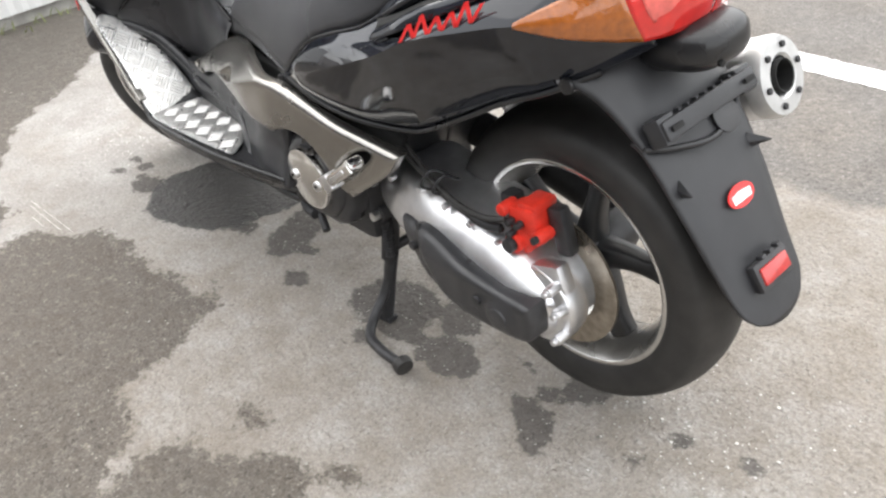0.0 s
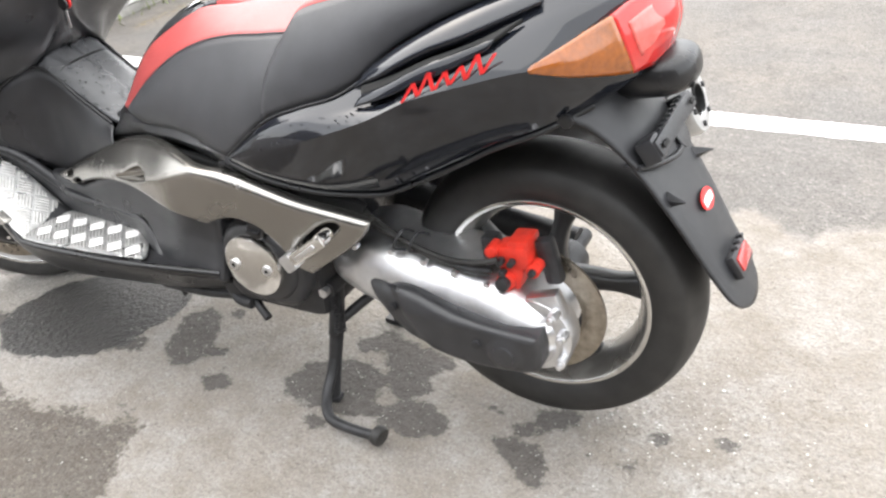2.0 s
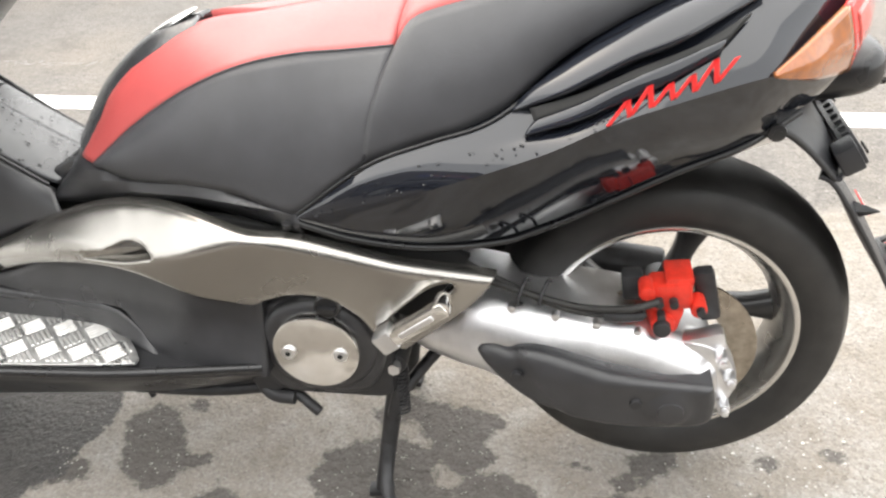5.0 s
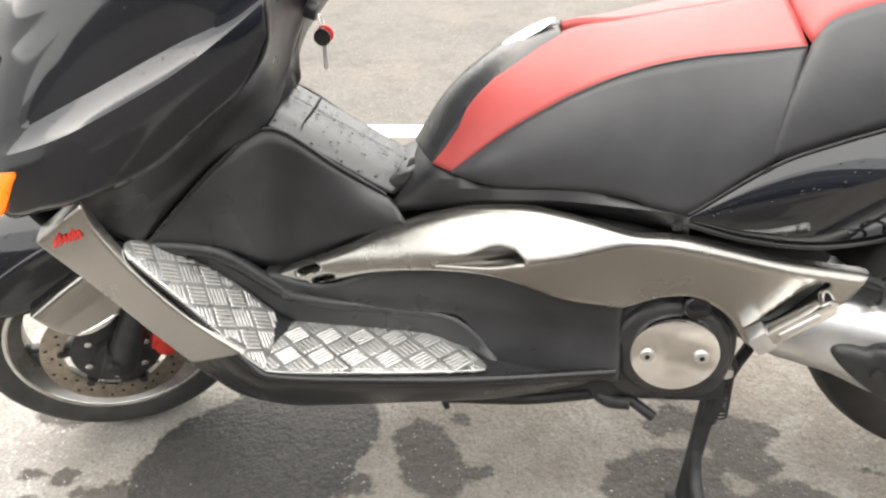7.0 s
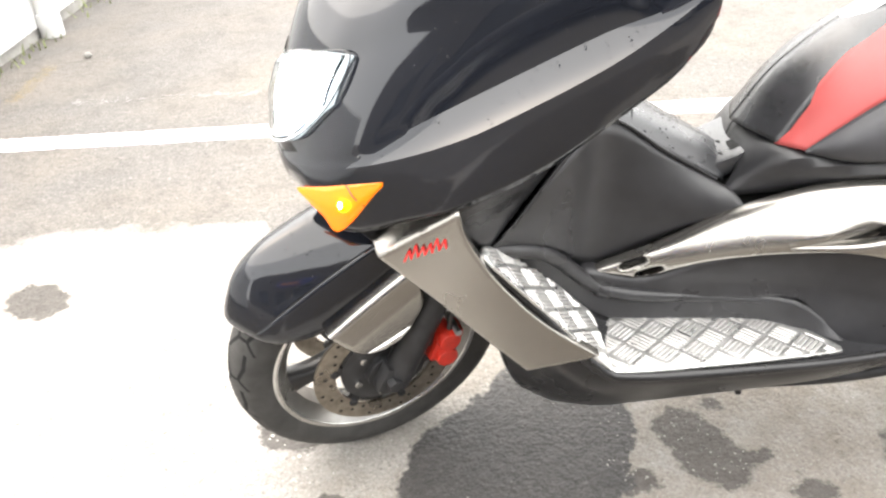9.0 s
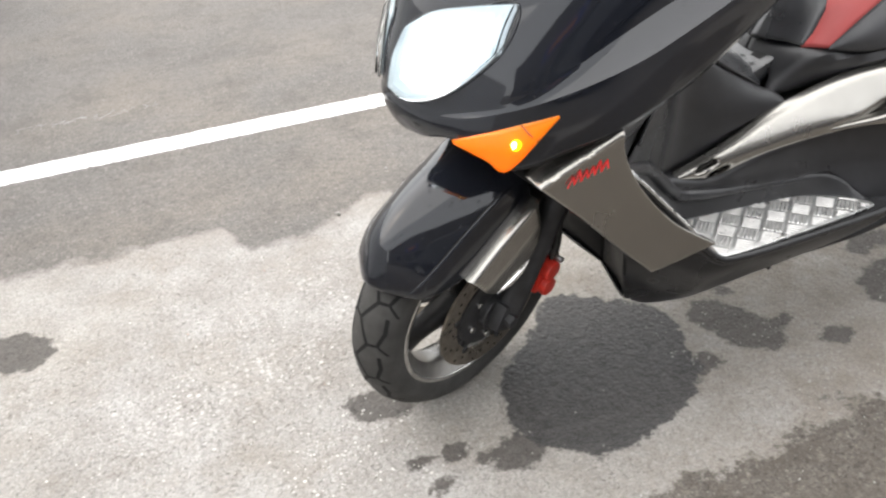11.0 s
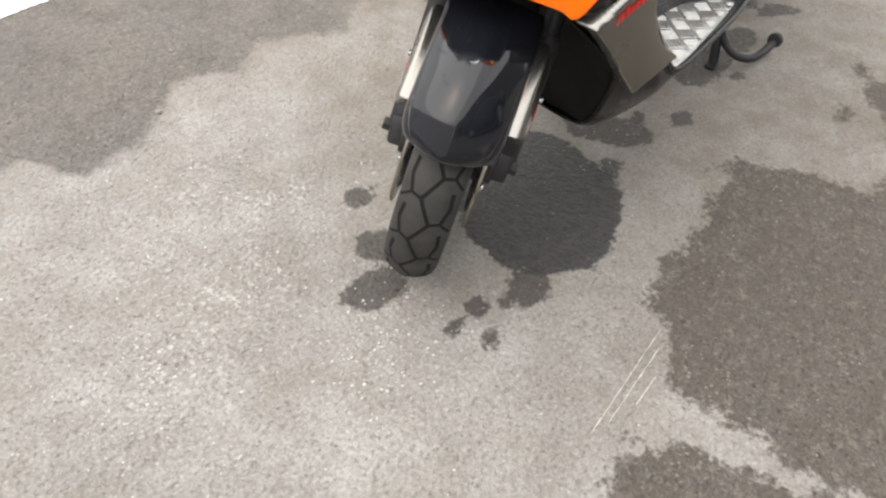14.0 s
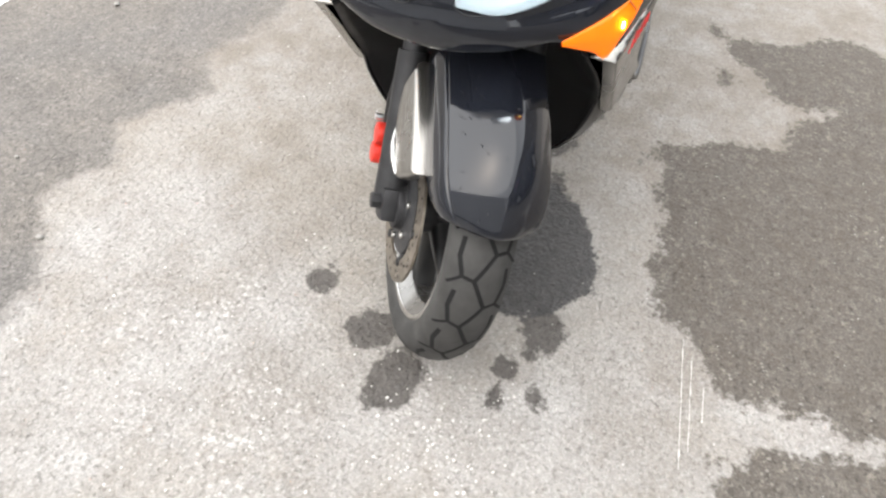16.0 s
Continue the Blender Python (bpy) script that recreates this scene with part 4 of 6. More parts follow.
part("hub_plate", block((0.07, 0.03, 0.09), (-0.045, 0.15, 0.36), (0, 18, 0), edge=0.008), ALLOY, transmission)

caliper = part("rear_caliper", block((0.068, 0.05, 0.052), (0.014, 0.135, 0.472), (0, 10, 0), edge=0.009), RED, scooter, "bright red rear brake caliper")
part("piston_housing", rod(0.02, 0.05, (0.028, 0.15, 0.425), (90, 0, 8), seg=24, edge=0.005), RED, caliper)
part("piston_cap", rod(0.0145, 0.02, (0.028, 0.178, 0.425), (90, 0, 0), seg=24, edge=0.003), DARK_METAL, caliper)
part("caliper_arm", block((0.034, 0.045, 0.05), (0.012, 0.14, 0.43), (0, -12, 0), edge=0.008), RED, caliper)
part("caliper_ear", rod(0.0135, 0.04, (-0.03, 0.15, 0.455), (90, 0, 0), seg=20, edge=0.004), RED, caliper)
part("caliper_ear", rod(0.013, 0.04, (0.056, 0.15, 0.484), (90, 0, 0), seg=20, edge=0.004), RED, caliper)
part("caliper_bridge", block((0.046, 0.06, 0.018), (0.004, 0.125, 0.5), (0, 6, 0), edge=0.006), RED, caliper)
for bx, bz, by in ((-0.032, 0.458, 0.172), (0.035, 0.468, 0.168), (0.012, 0.47, 0.17), (0.03, 0.445, 0.172)):
    part("caliper_bolt", rod(0.0075, 0.018, (bx, by, bz), (90, 0, 0), seg=12, edge=0.002), DARK_METAL, caliper)
part("caliper_bracket", block((0.036, 0.03, 0.10), (-0.048, 0.115, 0.455), (0, 14, 0), edge=0.01), DARK_METAL, caliper)
part("brake_pad_carrier", block((0.036, 0.035, 0.05), (0.075, 0.115, 0.468), (0, 6, 0), edge=0.008), DARK_METAL, caliper)
caliper.scale = (0.88, 0.88, 0.88)
caliper.location = Vector((0.018, 0.14, 0.425)) * 0.12
tube("brake_hose", [(0.035, 0.172, 0.47), (0.08, 0.182, 0.462), (0.15, 0.172, 0.455), (0.24, 0.16, 0.472), (0.33, 0.15, 0.5)], 0.0055, RUBBER, scooter, "black rubber brake hose", seg=10)
tube("brake_hose", [(0.05, 0.165, 0.44), (0.1, 0.175, 0.443), (0.18, 0.168, 0.452), (0.27, 0.15, 0.485), (0.34, 0.13, 0.51)], 0.0048, RUBBER, scooter, "black rubber brake hose", seg=10)
tube("cable_spring", [(0.055, 0.165, 0.44), (0.085, 0.173, 0.4425), (0.11, 0.174, 0.444)], [0.0085, 0.0095, 0.0085], DARK_METAL, scooter, "dark coiled cable end", seg=10)
for bx in (0.2, 0.232):
    tube("cable_clip", [(bx, 0.15, 0.44), (bx + 0.005, 0.178, 0.462), (bx - 0.006, 0.16, 0.488), (bx - 0.012, 0.13, 0.47)], 0.0028, DARK_METAL, scooter, seg=8)
# swing arm on the far side, and the dark space above the wheel
tube("swing_arm", [(0.45, -0.12, 0.40), (0.25, -0.125, 0.37), (0.0, -0.12, 0.33)], [0.04, 0.035, 0.04], DARK_METAL, scooter, "dark swing arm", seg=16)
part("axle", rod(0.018, 0.34, REAR, (90, 0, 0), seg=16), DARK_METAL, scooter)
skin("wheel_arch", [[(0.42, 0.12, 0.36), (0.36, 0.13, 0.5), (0.24, 0.13, 0.6), (0.1, 0.13, 0.655), (-0.02, 0.125, 0.7), (-0.1, 0.11, 0.74)], [(0.40, 0, 0.36), (0.33, 0, 0.52), (0.22, 0, 0.63), (0.08, 0, 0.68), (-0.03, 0, 0.72), (-0.11, 0, 0.76)]], 20, 8, PLASTIC, scooter, "black inner wheel arch", out=(0, 0, 1))

# -- engine covers --
engine_side = ring([(0.652, 0.375), (0.63, 0.442), (0.575, 0.48), (0.535, 0.488), (0.487, 0.483), (0.443, 0.43), (0.437, 0.36), (0.466, 0.294), (0.54, 0.282), (0.615, 0.29)], 120)
engine, = panel("engine_cover", engine_side, lambda x, z: 0.212, PLASTIC, scooter, "black engine side cover", rim=0.022, thick=0.12, sides=(1,))
lathe("engine_boss", [(0.0, 0.224), (0.07, 0.224), (0.083, 0.221), (0.09, 0.212), (0.092, 0.18)], (0.535, 0, 0.39), PLASTIC, engine, seg=56)
plate = lathe("cover_plate", [(0.0, 0.238), (0.062, 0.2375), (0.0655, 0.236), (0.0665, 0.232), (0.0665, 0.218)], (0.533, 0, 0.395), BRIGHT, engine, "brushed aluminium round cover plate", seg=64)
for bx in (0.574, 0.494):
    bm = rod(0.0105, 0.006, (bx, 0.2395, 0.395), (90, 0, 0), seg=24, edge=0.002)
    part("bolt", bm, ALLOY, engine)
    part("bolt_socket", rod(0.0042, 0.004, (bx, 0.242, 0.395), (90, 0, 0), seg=6), HOLE, engine)
lathe("filler_cap", [(0.0, 0.234), (0.017, 0.234), (0.02, 0.231), (0.02, 0.2)], (0.507, 0, 0.478), TRIM, engine, "black oil filler cap", seg=32)
part("filler_grip", block((0.028, 0.012, 0.007), (0.507, 0.237, 0.478), (0, 0, 0), edge=0.002), TRIM, engine)
part("engine_block", block((0.34, 0.3, 0.26), (0.6, 0.02, 0.37), edge=0.03), DARK_METAL, scooter)

# -- silver frame panel --
FX, FY = [0.26, 0.4, 0.6, 0.7, 0.8, 0.9, 1.0, 1.18], [0.198, 0.236, 0.255, 0.25, 0.228, 0.195, 0.165, 0.128]
RX, RZ = [0.26, 0.38, 0.53, 0.6, 0.65, 0.71, 0.775, 0.9, 1.0, 1.18], [0.504, 0.541, 0.585, 0.6, 0.586, 0.565, 0.547, 0.527, 0.495, 0.448]


def frame_depth(x, z):
    y = float(np.mean([np.interp(x + d, FX, FY) for d in (-0.02, 0, 0.02)]))
    over = z - float(np.mean([np.interp(x + d, RX, RZ) for d in (-0.024, -0.012, 0, 0.012, 0.024)])) + 0.004
    if over <= 0:
        return y + 0.08 * over
    soft = 0.010 if x < 0.8 else 0.010 + 0.16 * min(0.15, x - 0.8)
    return y - (0.85 * over * over / (2 * soft) if over < soft else 0.85 * (over - soft / 2))


frame_outline = ring([(1.185, 0.452), (1.062, 0.506), (0.963, 0.556), (0.871, 0.591), (0.784, 0.609), (0.70, 0.613), (0.605, 0.604), (0.527, 0.594), (0.38, 0.550), (0.266, 0.516), (0.302, 0.469), (0.40, 0.396), (0.432, 0.412), (0.462, 0.462), (0.507, 0.497), (0.56, 0.502), (0.615, 0.482), (0.70, 0.492), (0.80, 0.517), (0.895, 0.508), (1.006, 0.481), (1.10, 0.446), (1.13, 0.445)], 260, (0, 9, 11, 16))


def slot(cx, cz, length, width, turn):
    c, s = math.cos(radians(turn)), math.sin(radians(turn))
    pts = []
    for k in range(24):
        t = 2 * math.pi * k / 24
        u = length / 2 * math.copysign(abs(math.cos(t)) ** 0.45, math.cos(t))
        v = width / 2 * math.copysign(abs(math.sin(t)) ** 0.7, math.sin(t))
        pts.append((cx + u * c - v * s, cz + u * s + v * c))
    return np.array(pts)


intake = ring([(0.896, 0.522), (0.84, 0.546), (0.80, 0.563), (0.772, 0.563), (0.757, 0.552), (0.774, 0.546), (0.816, 0.534)], 60, (0, 3))
peg_recess = ring([(0.412, 0.464), (0.368, 0.503), (0.34, 0.515), (0.326, 0.512), (0.33, 0.5), (0.374, 0.459), (0.402, 0.442), (0.413, 0.448)], 60)
holes = [intake, slot(1.117, 0.4705, 0.044, 0.011, -25), slot(1.092, 0.456, 0.044, 0.011, -25), peg_recess]
panel("frame_panel", frame_outline, frame_depth, SILVER, scooter, "champagne silver frame side panel", rim=0.006, thick=0.014, cell=0.0062, holes=holes)
scoop = ring([(0.91, 0.518), (0.84, 0.556), (0.80, 0.574), (0.772, 0.574), (0.770, 0.545), (0.778, 0.536), (0.82, 0.522)], 50, (0,))
panel("intake_scoop", scoop, lambda x, z: 0.55 * frame_depth(x, z) + 0.45 * frame_depth(x, 0.53) - 0.002 - 0.3 * max(0.0, 0.885 - x), SILVER, scooter, "recessed silver intake scoop", rim=0.001, thick=0.006, cell=0.008)
frame_back = ring([(1.15, 0.455), (0.98, 0.53), (0.8, 0.59), (0.6, 0.59), (0.36, 0.535), (0.31, 0.51), (0.40, 0.42), (0.45, 0.46), (0.6, 0.5), (0.8, 0.525), (1.0, 0.49)], 90)
# unseen near-black sheet added so that the frame openings look dark
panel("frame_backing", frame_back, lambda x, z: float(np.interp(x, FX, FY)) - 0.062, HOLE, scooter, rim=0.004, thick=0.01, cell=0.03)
for s in (1, -1):
    peg = part("footpeg", block((0.105, 0.026, 0.024), (0.372, 0.25 * s, 0.474), (0, 37, 0), edge=0.005), BRIGHT, scooter, "folded polished aluminium passenger footpeg")
    part("peg_rib", block((0.06, 0.004, 0.008), (0.372, 0.2635 * s, 0.474), (0, 37, 0), edge=0.0015), ALLOY, peg)
    part("peg_pivot", rod(0.013, 0.03, (0.337, 0.245 * s, 0.503), (90, 0, 0), seg=20, edge=0.003), BRIGHT, peg)
    part("peg_clevis", block((0.03, 0.032, 0.034), (0.418, 0.248 * s, 0.440), (0, 37, 0), edge=0.005), ALLOY, peg)
    part("frame_screw", rod(0.007, 0.008, (0.548, 0.228 * s, 0.612), (0, 0, 0), seg=12, edge=0.002), DARK_METAL, scooter)


# -- floor, tread plates and skirt --
def skirt_depth(x, z):
    return float(np.interp(x, [0.6, 0.75, 0.9, 1.1, 1.2], [0.222, 0.198, 0.168, 0.14, 0.135])) + 0.35 * max(0, 0.43 - z) + 0.01 * math.exp(-((x - 0.72) / 0.06) ** 2)


skirt_outline = ring([(1.195, 0.46), (1.175, 0.425), (1.15, 0.405), (0.89, 0.41), (0.853, 0.397), (0.80, 0.35), (0.70, 0.345), (0.612, 0.345), (0.610, 0.48), (0.70, 0.490), (0.80, 0.515), (0.895, 0.506), (1.006, 0.479), (1.10, 0.444)], 160, (7, 8))
panel("side_skirt", skirt_outline, skirt_depth, PLASTIC, scooter, "matt black plastic side skirt above the footboard", rim=0.012, thick=0.05)
floor_in = [(1.37, 0.20, 0.575), (1.26, 0.165, 0.47), (1.18, 0.145, 0.385), (1.1, 0.14, 0.362), (0.9, 0.16, 0.362), (0.78, 0.20, 0.355), (0.62, 0.21, 0.35)]
floor_out = [(1.385, 0.262, 0.60), (1.28, 0.264, 0.485), (1.19, 0.272, 0.378), (1.13, 0.28, 0.359), (0.9, 0.276, 0.361), (0.78, 0.265, 0.362), (0.62, 0.235, 0.358)]
skin("footboard", [floor_in, floor_out], 60, 10, PLASTIC, scooter, "matt black footboard", solid=0.012, out=(0, 0, 1))
for s in (1, -1):
    tube("footboard_edge", [(x, (y + 0.003) * s, z + 0.003) for x, y, z in floor_out], [0.003, 0.0035, 0.006, 0.0075, 0.0075, 0.0075, 0.0075], TRIM, scooter, "black raised footboard edge", seg=10, n=60)
side_low = [(1.35, 0.238, 0.48), (1.27, 0.25, 0.375), (1.2, 0.262, 0.325), (1.12, 0.262, 0.318), (0.9, 0.255, 0.318), (0.78, 0.245, 0.325), (0.62, 0.22, 0.335)]
belly_mid = [(1.33, 0.212, 0.345), (1.265, 0.212, 0.275), (1.19, 0.2, 0.235), (1.12, 0.195, 0.23), (0.9, 0.195, 0.25), (0.78, 0.19, 0.262), (0.64, 0.18, 0.29)]
belly_low = [(1.29, 0.15, 0.235), (1.235, 0.135, 0.195), (1.17, 0.125, 0.182), (1.1, 0.12, 0.18), (0.9, 0.12, 0.205), (0.78, 0.12, 0.222), (0.64, 0.12, 0.25)]
belly_mid0 = [(1.255, 0.0, 0.215), (1.21, 0.0, 0.178), (1.16, 0.0, 0.165), (1.1, 0.0, 0.163), (0.9, 0.0, 0.19), (0.78, 0.0, 0.21), (0.64, 0.0, 0.24)]
skin("belly_pan", [floor_out, side_low, belly_mid, belly_low, belly_mid0], 40, 30, TRIM, scooter, "black lower body under the footboard", solid=0.004, out=(0, 1, -0.6))
front_a = [(1.535, 0.2, 0.60), (1.42, 0.224, 0.49), (1.345, 0.226, 0.41), (1.325, 0.21, 0.335), (1.285, 0.15, 0.23)]
front_b = [(1.47, 0.12, 0.63), (1.365, 0.15, 0.50), (1.31, 0.155, 0.39), (1.29, 0.14, 0.30), (1.262, 0.09, 0.218)]
front_c = [(1.42, 0.0, 0.63), (1.30, 0.0, 0.52), (1.25, 0.0, 0.38), (1.245, 0.0, 0.30), (1.25, 0.0, 0.21)]
skin("front_inner_cover", [front_a, front_b, front_c], 30, 16, INNER, scooter, "dark inner cover behind the front wheel", solid=0.004, out=(1, 0.3, -0.3))


def tread_bars(size_x, size_y, inside_fn, side=0.039):
    """Lozenges of five raised bars, each turned square to its neighbours."""
    v, f = [], []
    r = math.sqrt(0.5)
    n = int((size_x + size_y) / side) + 2
    for i in range(-n, n):
        for j in range(-n, n):
            cx, cy = (i - j) * side * r + 0.02, (i + j) * side * r + 0.012
            if not (-side < cx < size_x + side and -side < cy < size_y + side):
                continue
            c, s = (r, r) if (i + j) % 2 else (r, -r)
            for k in range(-2, 3):
                mx, my = cx - s * k * 0.0072, cy + c * k * 0.0072
                # trim each bar to the part that lies on the plate
                steps = [h * 0.0164 / 3 for h in range(-3, 4)]
                ok = [h for h in steps if inside_fn(mx + h * c, my + h * s)]
                if not ok or max(ok) - min(ok) < 0.006:
                    continue
                ends = [(mx + h * c, my + h * s) for h in (min(ok), max(ok))]
                b = len(v)
                for (ex, ey), d in ((ends[0], -1), (ends[1], 1)):
                    for w, h in ((-0.0028, 0), (-0.0013, 0.0013), (0.0013, 0.0013), (0.0028, 0)):
                        v.append((ex - w * s - (d * 0.003 * c if h else 0), ey + w * c - (d * 0.003 * s if h else 0), h))
                f += [(b + q, b + q + 1, b + 5 + q, b + 4 + q) for q in range(3)] + [(b, b + 3, b + 2, b + 1), (b + 4, b + 5, b + 6, b + 7)]
    return v, f


def tread_plate(outline, xf, label):
    o = ring(outline, 90, range(len(outline)) if len(outline) < 5 else ())
    lo = o.min(0)

    def within(x, y):
        p = np.array([[x + lo[0], y + lo[1]]])
        return bool(inside(p[:, 0], p[:, 1], o)[0]) and border(p[:, 0], p[:, 1], o)[0] > 0.003
    v, f = tread_bars(*(o.max(0) - lo), within)
    v = [(a + lo[0], b + lo[1], c + 0.003) for a, b, c in v]
    for s in (1, -1):
        m = Matrix.Diagonal((1, s, 1, 1)) @ xf
        base, = panel("tread_plate", o, lambda a, b: 0.003, PLATE, scooter, label, rim=0.0015, thick=0.003, cell=0.03, sides=(1,), plane="xy", xf=m)
        if s < 0:
            base.data.flip_normals()
        tagged(mesh_object("tread", v, f, BARS, base, "raised bright tread bars", smooth=False, xf=m, flip=s < 0), kind="stuff")


flat_plate = [(1.178, 0.143), (1.178, 0.215), (1.176, 0.274), (1.0, 0.272), (0.84, 0.258), (0.817, 0.25), (0.822, 0.235), (0.855, 0.195), (0.885, 0.168), (0.95, 0.155)]
tread_plate(flat_plate, Matrix.Translation((0, 0, 0.3665)), "diamond tread aluminium plate on the footboard")
slope = Matrix.Translation((1.172, 0, 0.369)) @ Matrix.Rotation(-math.atan2(0.21, 0.182), 4, "Y")
ramp_plate = [(0.0, 0.148), (0.0, 0.215), (0.0, 0.272), (0.13, 0.269), (0.25, 0.27), (0.272, 0.264), (0.282, 0.245), (0.25, 0.208), (0.15, 0.162), (0.06, 0.146)]
tread_plate(ramp_plate, slope, "diamond tread aluminium plate on the sloping footboard")

skin("footboard_wall", [[(1.375, 0.225, 0.566), (1.33, 0.2, 0.552), (1.254, 0.158, 0.512), (1.178, 0.124, 0.432), (1.1, 0.137, 0.42), (0.93, 0.165, 0.415), (0.86, 0.185, 0.41), (0.80, 0.21, 0.36)], [(1.365, 0.212, 0.575), (1.3, 0.172, 0.50), (1.22, 0.142, 0.415), (1.165, 0.142, 0.366), (1.1, 0.15, 0.36), (0.93, 0.165, 0.36), (0.86, 0.2, 0.36), (0.79, 0.225, 0.355)]], 30, 6, PLASTIC, scooter, "matt black inner wall of the footboard", out=(0, 1, 0.3))
# under the floor
part("stand_lug", rod(0.006, 0.06, (0.912, 0.103, 0.185), (0, 12, 0), seg=10), DARK_METAL, scooter)
side_stand = tube("side_stand", [(0.6, 0.17, 0.27), (0.75, 0.16, 0.235), (0.9, 0.15, 0.222)], 0.011, DARK_METAL, scooter, "folded black side stand", seg=10)
part("stand_bracket", block((0.05, 0.03, 0.04), (0.63, 0.19, 0.30), (0, 20, 0), edge=0.006), DARK_METAL, scooter)
part("shift_lug", rod(0.009, 0.06, (0.575, 0.2, 0.262), (20, 60, 0), seg=12, edge=0.002), DARK_METAL, scooter)
tube("coolant_hose", [(0.66, 0.18, 0.30), (0.63, 0.2, 0.275), (0.59, 0.205, 0.272)], 0.012, DARK_METAL, scooter, seg=12)

# -- centre stand --
stand = tube("centre_stand", [(0.435, 0.115, 0.305), (0.445, 0.12, 0.22), (0.462, 0.135, 0.11), (0.476, 0.15, 0.012)], [0.017, 0.016, 0.0145, 0.0145], DARK_METAL, scooter, "black tubular centre stand", seg=14)
tube("stand_leg", [(0.435, -0.115, 0.305), (0.445, -0.12, 0.22), (0.462, -0.135, 0.11), (0.476, -0.15, 0.012)], [0.017, 0.016, 0.0145, 0.0145], DARK_METAL, stand, seg=14)
tube("cross_bar", [(0.446, 0.12, 0.2), (0.40, 0.06, 0.235), (0.36, 0.0, 0.26), (0.40, -0.06, 0.235), (0.446, -0.12, 0.2)], 0.011, DARK_METAL, stand, seg=12)
part("stand_foot", block((0.045, 0.028, 0.012), (0.48, 0.15, 0.006), (0, 0, 6), edge=0.004), DARK_METAL, stand)
part("stand_foot", block((0.06, 0.034, 0.012), (0.48, -0.15, 0.006), (0, 0, -6), edge=0.004), DARK_METAL, stand)
tube("stand_lever", [(0.462, 0.138, 0.115), (0.463, 0.16, 0.078), (0.456, 0.198, 0.047), (0.425, 0.236, 0.036), (0.37, 0.25, 0.038), (0.305, 0.254, 0.042)], 0.0115, DARK_METAL, stand, seg=12, n=30)
part("lever_pad", rod(0.0215, 0.022, (0.292, 0.254, 0.046), (0, 80, -13), seg=24, edge=0.007), RUBBER, stand, "round rubber lever pad")
tube("stand_spring", [(0.43, 0.135, 0.29), (0.435, 0.14, 0.24), (0.447, 0.142, 0.185)], 0.011, DARK_METAL, stand, seg=12)
v, f = [], []
for k in range(12):
    z0 = 0.285 - 0.008 * k
    tv, tf = tube_mesh([(0.43 + 0.014 * (0.29 - z0) + 0.0125 * math.cos(a), 0.1375 + 0.0125 * math.sin(a), z0) for a in np.linspace(0, 6.28, 9)[:-1]], 0.0022, 6, 16, True)
    f += [tuple(i + len(v) for i in q) for q in tf]
    v += tv
tagged(mesh_object("spring_coil", v, f, DARK_METAL, stand), kind="stuff")
part("stand_pivot", rod(0.02, 0.3, (0.435, 0, 0.305), (90, 0, 0), seg=18, edge=0.004), DARK_METAL, stand)
part("pivot_bolt", rod(0.011, 0.02, (0.435, 0.155, 0.305), (90, 0, 0), seg=6), ALLOY, stand)

# -- seat --
seat_low = [(0.872, 0.128, 0.643), (0.80, 0.155, 0.634), (0.70, 0.185, 0.646), (0.62, 0.207, 0.645), (0.54, 0.223, 0.626), (0.485, 0.225, 0.667), (0.432, 0.223, 0.707)]
seat_red = [(0.872, 0.128, 0.646), (0.782, 0.137, 0.717), (0.688, 0.145, 0.775), (0.605, 0.15, 0.81), (0.528, 0.155, 0.828), (0.46, 0.158, 0.835), (0.396, 0.16, 0.842)]
seat_nose = [(0.9, 0.102, 0.645), (0.861, 0.093, 0.702), (0.818, 0.081, 0.750), (0.768, 0.064, 0.788), (0.705, 0.042, 0.818)]
seat_mid = [(0.945, 0.0, 0.645), (0.893, 0.0, 0.722), (0.835, 0.0, 0.776), (0.778, 0.0, 0.812), (0.715, 0.0, 0.829)]
seat_top = [(0.907, 0.095, 0.645), (0.825, 0.072, 0.757), (0.715, 0.03, 0.826), (0.62, 0.005, 0.838), (0.54, 0.0, 0.85), (0.46, 0.0, 0.862), (0.396, 0.0, 0.872)]
seat = skin("rider_seat", [seat_low, seat_red], 60, 0, VINYL, scooter, "black vinyl side of the rider seat", steps=[(14, 0.017)], solid=0.02, angle=60)
skin("seat_insert", [seat_red, seat_top], 60, 0, RED_VINYL, scooter, "red vinyl top of the rider seat", out=(0.2, 0.5, 1), steps=[(12, 0.005)], solid=0.02, angle=60)
skin("seat_nose_trim", [seat_nose, seat_mid], 40, 0, WET_PLASTIC, scooter, "glossy black trim on the seat nose", out=(0.8, 0.2, 0.7), steps=[(10, 0.008)], solid=0.012, angle=60, xf=Matrix.Translation((0.001, 0, 0.0015)))
for s in (1, -1):
    tube("seat_piping", [(x, y * s, z) for x, y, z in seat_red], 0.0014, VINYL, scooter, "black seam piping", seg=8, n=50)
bm = bmesh.new()
bmesh.ops.create_uvsphere(bm, u_segments=24, v_segments=12, radius=1, matrix=Matrix.LocRotScale((0.762, 0.0, 0.8185), Euler((0, radians(27), 0)), (0.048, 0.024, 0.006)))
part("seat_latch", bm, BRIGHT, scooter, "small chrome insert at the seat nose")
# near-black ellipsoid drawn in place of a shaded hollow
bm = bmesh.new()
